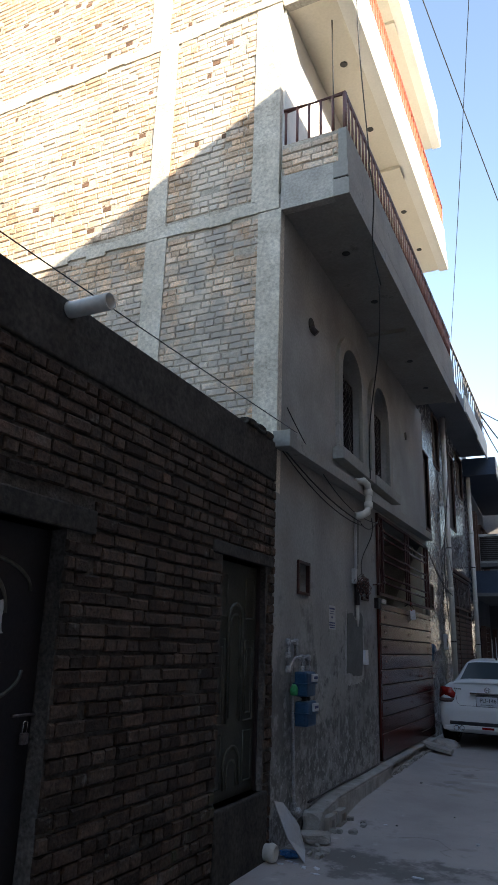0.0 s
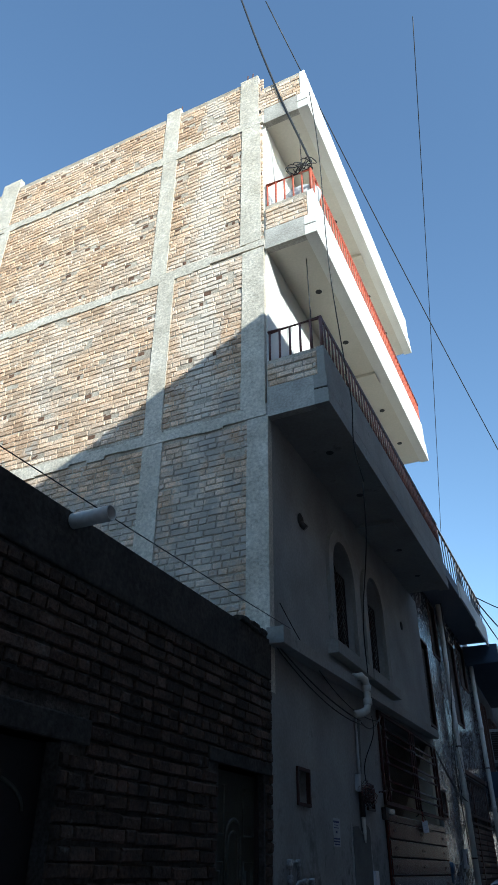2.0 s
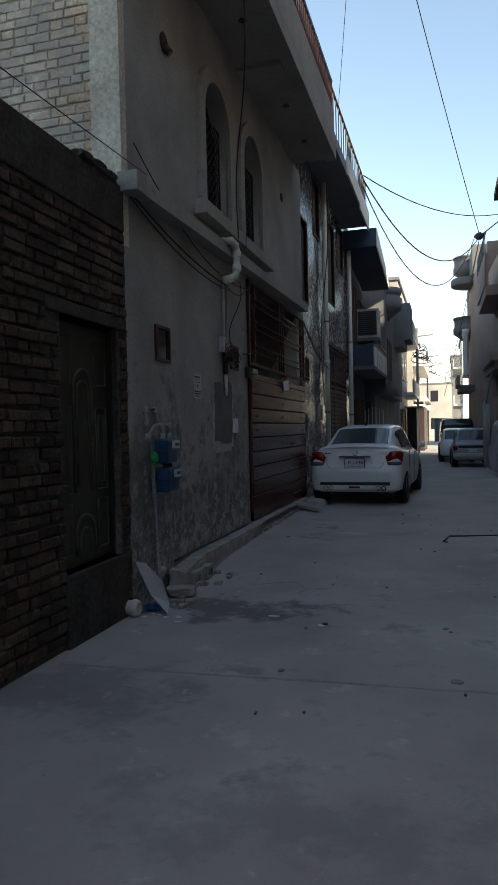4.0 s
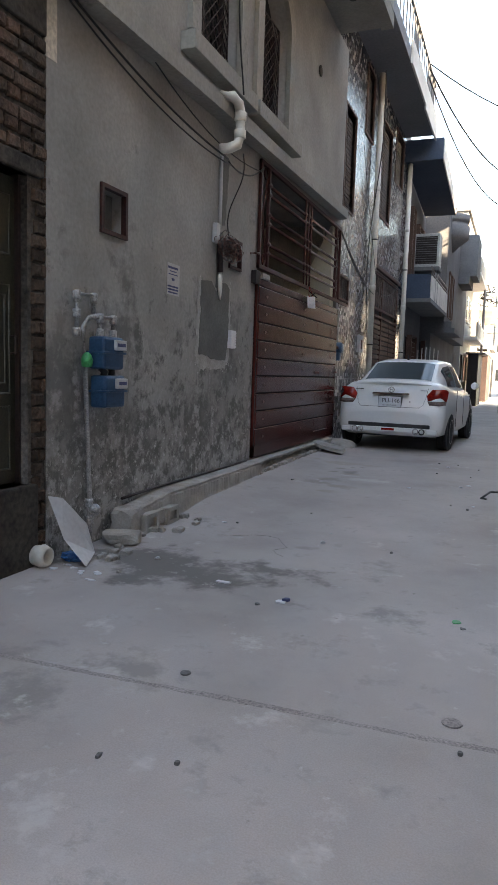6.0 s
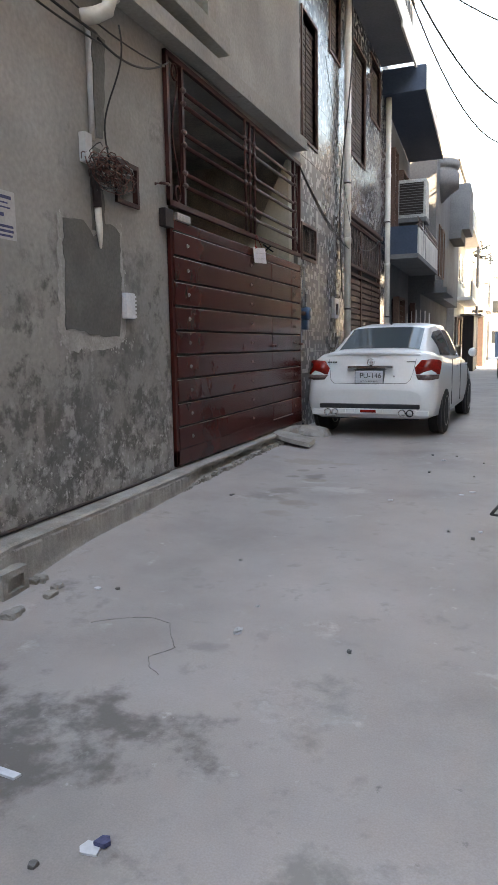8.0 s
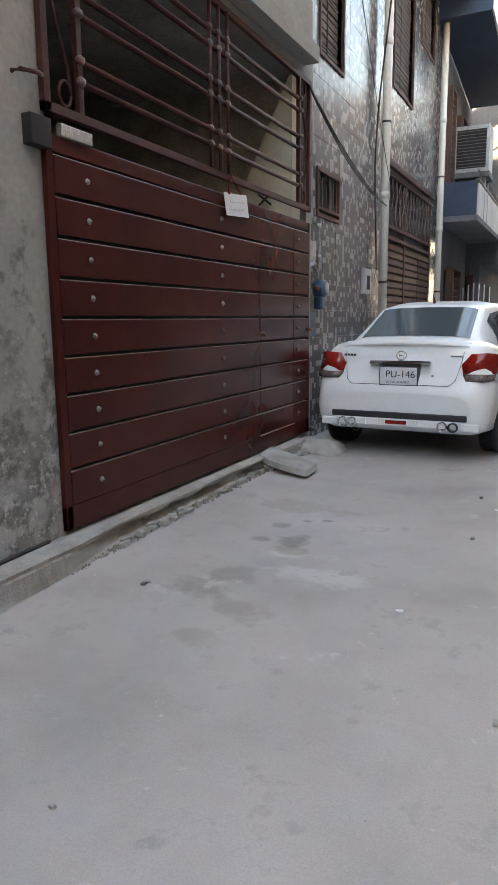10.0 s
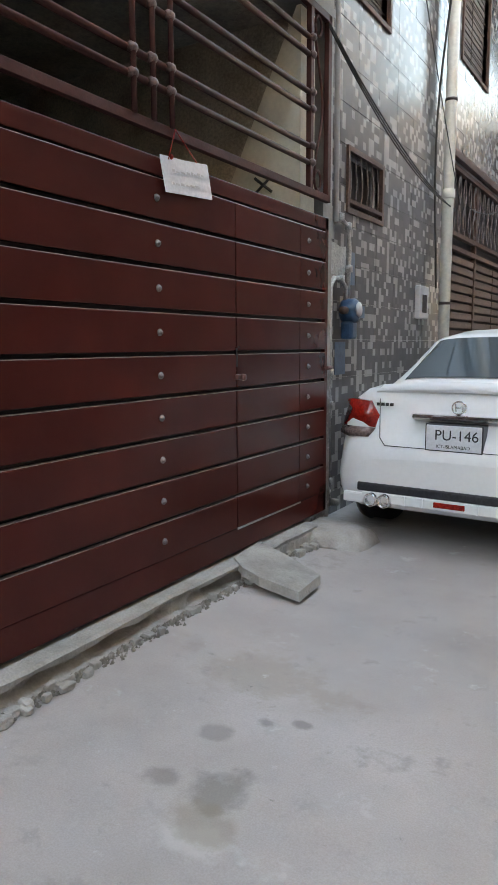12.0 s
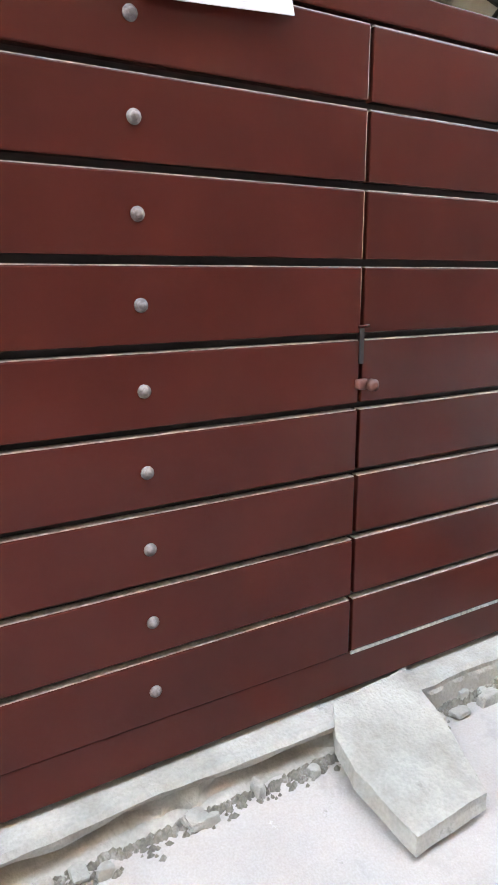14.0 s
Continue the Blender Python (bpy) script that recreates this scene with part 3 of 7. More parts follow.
    for a, b in segs:
        part(name, sweep(bmesh.new(), (a, b), r, seg), material, parent, label)


def pierced(name, outline, holes, x0, x1, material, parent=None, label="", kind=""):
    """A wall in the y-z plane, from x0 to x1, with openings through it."""
    cu = bpy.data.curves.new(name, "CURVE")
    cu.dimensions, cu.fill_mode = "2D", "BOTH"
    for loop in (outline, *holes):
        sp = cu.splines.new("POLY")
        sp.points.add(len(loop) - 1)
        for p, (y, z) in zip(sp.points, loop):
            p.co = (y, z, 0, 1)
        sp.use_cyclic_u = True
    cu.extrude = (x1 - x0) / 2
    tmp = bpy.data.objects.new(name, cu)
    me = bpy.data.meshes.new_from_object(tmp)
    bpy.data.objects.remove(tmp)
    me.transform(Matrix(((0, 0, 1, (x0 + x1) / 2), (1, 0, 0, 0), (0, 1, 0, 0), (0, 0, 0, 1))))
    bm = bmesh.new()
    bm.from_mesh(me)
    return part(name, bm, material, parent, label, kind)


def rect(y0, y1, z0, z1):
    return [(y0, z0), (y1, z0), (y1, z1), (y0, z1)]


def arch(y0, y1, z0, z1, n=14):
    """An opening with a half-round head that springs at z1."""
    c, r = (y0 + y1) / 2, (y1 - y0) / 2
    return [(y0, z0), (y1, z0)] + [(c + r * math.cos(math.pi * i / n), z1 + r * math.sin(math.pi * i / n)) for i in range(n + 1)]


def gz(x, y):
    """The height of the street."""
    def s(a, b, v):
        v = min(1, max(0, (v - a) / (b - a)))
        return v * v * (3 - 2 * v)
    rise = 0.055 * s(3.3, 4.3, y) * (1 - s(8.6, 9.4, y)) * (1 - s(0.12, 0.75, x)) if x > -0.1 else 0.0
    return -0.10 + 0.10 * s(2.5, 7.5, y) - 0.12 * s(13, 26, y) + rise

# ---- ground ----


def make_ground():
    bm = bmesh.new()
    xs = [-400, -60, -12, -0.35] + [-0.2 + 0.15 * i for i in range(32)] + [5, 12, 60, 400]
    ys = [-400, -60, -12, -6, -5] + [-4.8 + 0.2 * i for i in range(28)] + [1.0 + 0.2 * i for i in range(60)] + [13.4 + 1.0 * i for i in range(30)] + [60, 120, 400]
    ys = sorted(set(round(y, 3) for y in ys))
    grid = []
    for y in ys:
        row = []
        for x in xs:
            z = gz(x, y)
            if 0 < x < 4.6 and -5 < y < 40:
                z += 0.006 * noise.noise(Vector((x * 1.3, y * 1.3, 0)))
            row.append(bm.verts.new((x, y, z)))
        grid.append(row)
    for a, b in zip(grid, grid[1:]):
        for i in range(len(xs) - 1):
            bm.faces.new((a[i], a[i + 1], b[i + 1], b[i])).smooth = True
    return part("road", bm, M["ground"], None, "dusty grey concrete street, patched and lightly stained", "structure")


make_ground()


def joint():
    """The filled expansion joint across the street, uneven and slightly proud."""
    rnd = random.Random(41)
    bm = bmesh.new()
    prev = None
    for i in range(90):
        x = 0.1 + i * 0.047
        y = 0.755 + 0.042 * x + rnd.uniform(-0.004, 0.004)
        w = 0.020 + 0.010 * noise.noise(Vector((x * 2.1, 3, 1))) + rnd.uniform(-0.003, 0.003)
        z = gz(x, y) + 0.006 * noise.noise(Vector((x * 1.3, y * 1.3, 0))) + 0.002
        cur = [bm.verts.new(p) for p in ((x, y - w, z - 0.003), (x, y, z), (x, y + w, z - 0.003))]
        if prev:
            for k in range(2):
                bm.faces.new((prev[k], cur[k], cur[k + 1], prev[k + 1]))
        prev = cur
    part("joint", bm, M["joint"], None, "dark filled joint across the street slab", "structure")


joint()

HY = 2.06   # where the tall house begins along the street
HE = 9.42   # where it ends

# ---- low brick building ----
low = thing("brick_building", (-0.12, -1, -0.1), "low unplastered brown brick building with cement parapet beside the tall house", "building")
holes1 = [rect(-2.08, -0.84, -0.12, 2.17), rect(1.05, 1.9, 0.42, 2.27)]
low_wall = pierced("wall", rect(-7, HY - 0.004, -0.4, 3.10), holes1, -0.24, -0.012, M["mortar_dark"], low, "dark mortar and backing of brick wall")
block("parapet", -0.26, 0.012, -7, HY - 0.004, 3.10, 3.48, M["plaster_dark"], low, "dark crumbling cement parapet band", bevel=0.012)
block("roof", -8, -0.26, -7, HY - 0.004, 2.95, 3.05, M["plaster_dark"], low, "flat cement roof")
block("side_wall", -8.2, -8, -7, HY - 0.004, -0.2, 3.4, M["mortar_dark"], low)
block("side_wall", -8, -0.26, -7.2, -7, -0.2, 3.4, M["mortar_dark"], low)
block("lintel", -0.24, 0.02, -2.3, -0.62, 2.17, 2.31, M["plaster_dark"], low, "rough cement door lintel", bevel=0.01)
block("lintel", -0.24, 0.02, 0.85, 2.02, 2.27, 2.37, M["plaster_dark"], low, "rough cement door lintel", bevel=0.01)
block("threshold", -0.24, 0.025, 1.02, 1.96, -0.2, 0.42, M["plaster_dark"], low, "cement door threshold block", bevel=0.015)

# ---- tall house ----
tall = thing("tall_house", (-3, 5.5, 0), "tall house with grey cement front and bare brick side wall", "house")
win_holes = [arch(4.07, 4.97, 3.98, 5.03), arch(5.58, 6.48, 3.98, 5.03)]
pierced("front_wall", rect(HY, HE, -0.3, 6.18), [rect(5.70, 9.28, 0.17, 3.47)] + win_holes + [rect(2.66, 2.95, 2.11, 2.40), rect(4.93, 5.19, 2.21, 2.46)], -0.23, 0.0, M["plaster"], tall, "grey cement plaster with pale lime bloom low down")
tall_side = block("side_wall", -7.6, -0.24, HY + 0.012, HY + 0.24, 0, 13.45, M["mortar"], tall, "brick side wall backing with dusty mortar")
block("back_wall", -7.85, -7.6, HY + 0.012, HE, 0, 13.45, M["mortar"], tall)
block("far_side_wall", -7.6, -0.24, HE - 0.2, HE, 0, 13.45, M["mortar"], tall)
block("upper_front_wall", -0.24, 0.0, HY + 0.06, HE, 6.54, 12.12, M["white"], tall, "white painted upper front wall")
block("roof", -7.6, -0.1, HY + 0.24, HE - 0.2, 12.12, 12.4, M["concrete"], tall, "flat concrete roof")
for i, z in enumerate((3.5, 6.2, 9.1)):
    block("floor_slab", -7.6, -0.24, HY + 0.24, HE - 0.2, z, z + 0.2, M["concrete"], tall)

# concrete frame that shows in the side wall
Z0 = 3.0
for x0, x1, z0, z1 in ((-0.27, 0.003, 3.0, 6.165), (-0.36, -0.03, 6.335, 9.095), (-0.40, -0.07, 9.265, 12.065), (-0.44, -0.10, 12.235, 13.5),
                       (-1.75, -1.46, 3.0, 6.165), (-1.77, -1.50, 6.335, 9.095), (-1.94, -1.66, 9.265, 12.065), (-1.97, -1.68, 12.235, 13.6),
                       (-5.85, -5.4, 3.0, 9.095), (-5.9, -5.42, 9.265, 12.065), (-5.95, -5.5, 12.235, 13.7)):
    bm = slab(bmesh.new(), x0, x1, HY - 0.012, HY + 0.1, z0, z1)
    part("column", bm, M["frame_concrete"], tall, "rough cast concrete column")
for x0, x1, z0, z1 in ((-7.6, -0.02, 6.17, 6.33), (-7.6, -0.02, 9.10, 9.26), (-7.6, -0.02, 12.07, 12.23)):
    bm = bmesh.new()
    n = 26
    for i in range(n):
        a, b = x0 + (x1 - x0) * i / n, x0 + (x1 - x0) * (i + 1) / n
        slab(bm, a, b, HY - 0.010 - 0.006 * random.random(), HY + 0.1, z0 + random.uniform(-0.03, 0.03), z1 + random.uniform(-0.03, 0.03))
    part("beam", bm, M["frame_concrete"], tall, "rough concrete ring beam with uneven edges", "stuff")

# ledge, projecting over the ground floor
bm = bmesh.new()
secs = [(y, 3.44 + (y - HY) * 0.019) for y in (HY - 0.02, 4.3, 6.5, HE - 0.2)]
rings = []
for y, z in secs:
    rings.append([bm.verts.new(p) for p in ((-0.02, y, z), (0.15, y, z), (0.15, y, z + 0.13), (-0.02, y, z + 0.17))])
for a, b in zip(rings, rings[1:]):
    for j in range(4):
        bm.faces.new((a[j], a[(j + 1) % 4], b[(j + 1) % 4], b[j]))
bm.faces.new(rings[0]), bm.faces.new(rings[-1])
part("ledge", bm, M["plaster_up"], tall, "projecting cement ledge")
block("ledge_end", -0.02, 0.17, HY - 0.06, HY + 0.12, 3.43, 3.60, M["plaster_up"], tall, "square block at the end of the ledge", bevel=0.008)


def arched_window(y0, y1, z0, z1):
    w = part("window", arch_ring(y0 - 0.17, y1 + 0.17, y0, y1, z0 + 0.02, z1, -0.01, 0.05), M["plaster_up"], tall, "arched cement window surround")
    block("sill", -0.02, 0.14, y0 - 0.28, y1 + 0.27, z0 - 0.2, z0 - 0.05, M["plaster_up"], w, "thick cement window sill", bevel=0.006)
    block("sill_top", -0.1, 0.06, y0 - 0.17, y1 + 0.17, z0 - 0.05, z0 + 0.01, M["plaster_up"], w)
    block("pane", -0.2, -0.19, y0, y1, z0, z1 + 0.45, M["pane"], w, "dark window pane")
    for y in (y0 + 0.02, (y0 + y1) / 2, y1 - 0.02):
        block("frame", -0.19, -0.15, y - 0.02, y + 0.02, z0, z1 + (0.42 if abs(y - (y0 + y1) / 2) < 0.1 else 0.05), M["dark_metal"], w, "dark steel window frame")
    g = bmesh.new()
    s = 0.115
    n = int((y1 - y0 + z1 + 0.45 - z0) / s) + 1
    for k in range(n):
        for sgn in (1, -1):
            c = k * s
            if sgn == 1:
                a, b = (y0, z0 + c), (y0 + c, z0)
                if b[0] > y1:
                    b = (y1, z0 + c - (y1 - y0))
            else:
                a, b = (y1, z0 + c), (y1 - c, z0)
                if b[0] < y0:
                    b = (y0, z0 + c - (y1 - y0))
            top = z1 + 0.1
            if a[1] > top:
                f = (a[1] - top)
                a = (a[0] + sgn * f, top)
            if (a[0] - b[0]) * sgn < 0 and b[1] < top:
                sweep(g, ((-0.10, *a), (-0.10, *b)), 0.006, 4)
    for y in (y0 + 0.01, y1 - 0.01):
        sweep(g, ((-0.10, y, z0), (-0.10, y, z1 + 0.1)), 0.009, 4)
    sweep(g, ((-0.10, y0, z0 + 0.01), (-0.10, y1, z0 + 0.01)), 0.009, 4)
    sweep(g, ((-0.10, y0, z1 + 0.1), (-0.10, y1, z1 + 0.1)), 0.009, 4)
    part("grille", g, M["dark_metal"], w, "diamond steel window grille")


def arch_ring(ya, yb, y0, y1, z0, z1, x0, x1):
    """A raised band round an arched opening."""
    out, inn = arch(ya, yb, z0, z1), arch(y0, y1, z0, z1)
    bm = bmesh.new()
    o = out[1:] + out[:1]
    i2 = inn[1:] + inn[:1]
    rows = [[bm.verts.new((x, *p)) for p in loop] for loop, x in ((i2, x0), (i2, x1), (o, x1), (o, x0))]
    for a, b in zip(rows, rows[1:]):
        for j in range(len(o) - 1):
            bm.faces.new((a[j], a[j + 1], b[j + 1], b[j]))
    return bm


arched_window(4.07, 4.97, 3.98, 5.03)
arched_window(5.58, 6.48, 3.98, 5.03)


def balcony(z, fascia, top, rail_top, rail_mat, paint, under, upto, brick_end=True):
    """A balcony slab with a fascia in two bands, a low parapet and a railing."""
    b = block("balcony", -0.02, 0.75, HY, upto, z, z + fascia * 0.45, under, tall, "projecting balcony slab, painted underside")
    block("fascia", 0.60, 0.775, HY - 0.005, upto + 0.01, z - 0.03, z + fascia * 0.42, paint, b, "lower fascia band")
    block("fascia", 0.60, 0.765, HY - 0.003, upto, z + fascia * 0.5, z + fascia, paint, b, "upper fascia band")
    # Dark strip between the bands: the groove's shadow is in its colour.
    block("groove", 0.60, 0.752, HY + 0.01, upto, z + fascia * 0.42, z + fascia * 0.5, M["plaster_dark"], b, "groove with its shadow put into a dark colour")
    block("floor", 0.0, 0.60, HY + 0.1, upto, z + fascia * 0.45 , z + fascia, M["concrete"], b)
    block("end_band", 0.0, 0.6, HY - 0.003, HY + 0.1, z - 0.03, z + fascia, M["concrete"] if brick_end else paint, b, "bare concrete slab end")
    block("parapet", 0.66, 0.75, HY + 0.002, upto, z + fascia, top, paint, b, "low balcony parapet")
    block("parapet_end", 0.0, 0.66, HY + 0.012, HY + 0.1, z + fascia, top, M["mortar"], b, "brick balcony end wall")
    block("beam", 0.0, 0.6, 5.45, 5.75, z - 0.06, z, under, b, "shallow beam under the slab")
    for y in (3.2, 4.5, 6.7, 8.0):
        # Black disc on the soffit: the dark of the hole is its colour.
        part("light_hole", lathe(bmesh.new(), [(0.045, -0.004), (0.05, 0.002), (0.03, 0.003)], (0.38, y, z - 0.004)), M["black"], b, "black disc for a round light hole, its shade coloured in")
    if rail_top:
        r = part("railing", sweep(bmesh.new(), ((-0.0, HY + 0.05, rail_top), (0.72, HY + 0.05, rail_top), (0.72, upto - 0.05, rail_top)), 0.028, 6), rail_mat, tall, "painted steel balcony handrail")
        n = int((upto - HY - 0.1) / 0.14)
        for i in range(n + 1):
            y = HY + 0.05 + i * (upto - HY - 0.1) / n
            part("bar", sweep(bmesh.new(), ((0.72, y, top - 0.02), (0.72, y, rail_top)), 0.014 if i else 0.025, 6), rail_mat, r, "upright rail bar")
        for i in range(5):
            x = 0.02 + i * 0.14
            part("bar", sweep(bmesh.new(), ((x, HY + 0.05, top - 0.02), (x, HY + 0.05, rail_top)), 0.016, 6), rail_mat, r, "upright rail bar")
    return b


balcony(6.18, 0.40, 7.0, 7.5, M["rail"], M["plaster_up"], M["plaster_up"], 8.88)
balcony(9.06, 0.36, 9.95, 10.47, M["rail_red"], M["white"], M["soffit"], 8.9)
balcony(12.05, 0.36, 13.05, None, None, M["white"], M["soffit"], 8.9)

# porch behind the gate
porch = thing("porch", (-2.5, 7.5, 0.15), "cream painted porch behind the maroon gate, in shade", "porch")
# Floor and walls carry the porch shade in their near-black colour.
block("floor", -5, -0.03, 5.4, 9.2, 0.05, 0.168, M["porch_shade"], porch)
block("back_wall", -5.1, -5, 5.4, 9.2, 0.05, 3.5, M["porch_shade"], porch)
block("side_wall", -5, -0.24, 5.3, 5.4, 0.05, 3.5, M["porch_shade"], porch)
# The slanting outline stands for the shade edge across the cream wall.
bm = bmesh.new()
vs = [bm.verts.new((x, y, z)) for x, z in ((-0.03, 0.2), (-0.03, 3.44), (-0.06, 3.44), (-1.18, 1.2), (-1.18, 0.2)) for y in (9.0, 9.2)]
for i in range(5):
    j = (i + 1) % 5
    bm.faces.new((vs[2 * i], vs[2 * j], vs[2 * j + 1], vs[2 * i + 1]))
bm.faces.new(vs[0::2]), bm.faces.new(vs[1::2])
part("stair_wall", bm, M["cream"], porch, "cream wall with a slanting edge")

# ---- maroon gate ----
GY0, GY1 = 5.66, 9.30
gate = thing("gate", (0.03, 7.5, 0.17), "shut maroon steel gate of wide slats with round bolts", "gate", "")
# Near-black plate: the dark of the slat gaps is put into its colour.
block("back_plate", -0.005, 0.008, GY0, GY1, 0.24, 2.2, M["gate_gap"], gate)
pitch = 0.2
for i in range(9):
    zb = 0.327 + i * pitch
    zt = zb + 0.178
    for ya, yb in ((GY0 + 0.05, 8.12), (8.135, 8.88), (8.885, GY1 - 0.045)):
        part("slat", slab(bmesh.new(), 0.006, 0.036 if yb > 8.2 else 0.04, ya, yb, zb, zt, 0, 0.004), M["gate"], gate, "glossy maroon steel slat")
    for ya, yb in ((GY0 + 0.05, 8.12), (8.135, GY1 - 0.045)):
        part("dusty_edge", slab(bmesh.new(), 0.008, 0.034, ya, yb, zt, zt + 0.003), M["dust"], gate, "dust on the top edge of a slat")
    for y in (5.955, 7.465, 8.99):
        part("bolt", lathe(bmesh.new(), [(0.017, 0.0), (0.017, 0.004), (0.010, 0.006), (0.009, 0.014), (0.003, 0.017)], (0.04, y, zb + 0.09), "x", 12), M["bolt"], gate, "round steel bolt head")
for ya, yb, za, zb in ((GY0, GY1, 0.19, 0.325), (GY0, GY1, 2.12, 2.20), (GY0, GY0 + 0.05, 0.19, 2.2), (GY1 - 0.045, GY1, 0.19, 2.2)):
    part("frame", slab(bmesh.new(), 0.0, 0.034, ya, yb, za, zb, 0, 0.004), M["gate"], gate, "maroon steel gate frame")
part("kick_strip", slab(bmesh.new(), 0.034, 0.039, 8.13, 8.9, 0.318, 0.328), M["steel_edge"], gate, "bare steel strip at the foot of the wicket")
part("latch", slab(bmesh.new(), 0.036, 0.062, 8.105, 8.15, 1.168, 1.198, 0, 0.008), M["rail"], gate, "small red latch")
part("latch_knob", lathe(bmesh.new(), [(0.005, 0.0), (0.018, 0.004), (0.018, 0.02), (0.008, 0.026)], (0.06, 8.145, 1.182), "x", 12), M["rail"], gate, "round red latch knob")
# The dark of the slot is the colour of a thin strip.
part("slot", slab(bmesh.new(), 0.03, 0.042, 8.118, 8.134, 1.24, 1.34), M["gate_gap"], gate, "near-black strip for the latch slot in the seam")
part("slot_rim", sweep(bmesh.new(), ((0.042, 8.112, 1.345), (0.042, 8.15, 1.348)), 0.004, 5), M["gate"], gate, "raised slot rim")
part("latch", sweep(bmesh.new(), ((0.05, 9.25, 1.2), (0.05, 9.33, 1.2)), 0.014, 8), M["rail"], gate, "red bolt on the gate post")
part("hinge_box", slab(bmesh.new(), 0.0, 0.06, GY0 - 0.12, GY0 + 0.02, 2.12, 2.26, 0, 0.006), M["gate_gap"], gate, "dark steel hinge box")
part("hinge_plate", slab(bmesh.new(), 0.02, 0.055, GY0 + 0.1, GY0 + 0.34, 2.2, 2.26, 0, 0.004), M["steel_edge"], gate, "pale steel hinge plate")

part("hook", sweep(bmesh.new(), ((0.0, 5.50, 2.43), (0.05, 5.50, 2.43), (0.05, 5.62, 2.45), (0.03, 5.68, 2.45)), 0.012, 6), M["rail"], gate, "short rusty red hold-fast in the wall")

# grille over the gate
gr = thing("gate_grille", (0.03, 7.5, 2.3), "maroon steel grille of paired bars above the gate", "grille")


def flat(name, y0, y1, z0, z1, x0=0.01, x1=0.045, material=None, parent=None, label=""):
    return part(name, slab(bmesh.new(), x0, x1, y0, y1, z0, z1, 0, 0.003), material or M["grille"], parent or gr, label)


ZB, ZT = 2.30, 3.46
for y0, y1, z0, z1 in ((GY0, GY1, ZB, ZB + 0.045), (GY0, GY1, ZT - 0.045, ZT), (GY0, GY0 + 0.045, ZB, ZT), (GY1 - 0.045, GY1, ZB, ZT)):
    flat("frame", y0, y1, z0, z1, label="grille frame")
for y in (GY0 + 0.28, GY1 - 0.28):
    flat("upright", y - 0.02, y + 0.02, ZB + 0.045, ZT - 0.045, label="upright")
for z in (2.50, 2.60, 2.82, 2.92, 3.14, 3.24):
    part("bar", sweep(bmesh.new(), ((0.028, GY0 + 0.3, z), (0.028, GY1 - 0.3, z)), 0.017, 8), M["grille"], gr, "round horizontal bar")
for y in (7.32, 7.45, 7.58):
    part("upright", sweep(bmesh.new(), ((0.05, y, ZB + 0.04), (0.05, y, ZT - 0.04)), 0.013, 8), M["grille"], gr, "middle upright bar")
for y in (GY0 + 0.28, 7.32, 7.45, 7.58, GY1 - 0.28):
    for z in (2.50, 2.60, 2.82, 2.92, 3.14, 3.24):
        part("knuckle", lathe(bmesh.new(), [(0.008, -0.026), (0.022, -0.016), (0.024, 0.0), (0.022, 0.016), (0.008, 0.026)], (0.045, y, z), "y", 10), M["knuckle"], gr, "worn cast knuckle")
for yc, s in ((GY0 + 0.16, 1), (GY1 - 0.16, -1)):
    pts = []
    for i in range(33):
        u = i / 32
        z = ZB + 0.12 + u * (ZT - ZB - 0.24)
        pts.append((0.028, yc + s * 0.055 * math.cos(2 * math.pi * u), z))
    part("scroll", sweep(bmesh.new(), pts, 0.009, 6), M["grille"], gr, "thin wavy scroll bar")
    for zc, t in ((ZB + 0.12, 1), (ZT - 0.12, -1)):
        ring = [(0.028, yc + s * 0.045 * math.cos(a) + s * 0.01, zc + t * 0.06 * math.sin(a) - t * 0.005) for a in (math.pi * k / 8 for k in range(17))]
        part("scroll", sweep(bmesh.new(), ring, 0.009, 6), M["grille"], gr, "curled end of a scroll")

# kerb plinth along the front


def make_kerb():
    """A narrow cement sill; its face is sound by the wall and crumbled away under the gate."""
    bm = bmesh.new()
    prev = None
    n = 330
    for i in range(n + 1):
        y = 2.98 + i * (9.0 - 2.98) / n
        q = lambda k, f: noise.noise(Vector((k * 7.3, y * f, k * 1.9)))
        top = 0.155 + 0.012 * min(1, max(0, (y - 3.6) / 2))
        if y < 3.45:
            top -= 0.05 * (1 - (y - 2.98) / 0.47) + 0.02 * abs(q(1, 9))
        w = 0.152 - 0.035 * min(1, max(0, (y - 5.6) / 0.4)) + 0.006 * q(2, 5) - (0.03 * max(0, q(3, 2.5)) if y > 5.7 else 0.0)
        base = gz(0.2, y) - 0.02
        h = top - base
        broken = min(1, max(0, (y - 5.6) / 0.5)) * min(1, max(0, (8.3 - y) / 0.4))
        cav = broken * (0.062 + 0.07 * q(4, 3.0) + 0.035 * q(5, 14)) + 0.010 * q(6, 18) + 0.006 * q(16, 45)
        cav = max(-0.012, min(0.11, cav))
        lip = 0.035 + broken * 0.03 * q(7, 4)
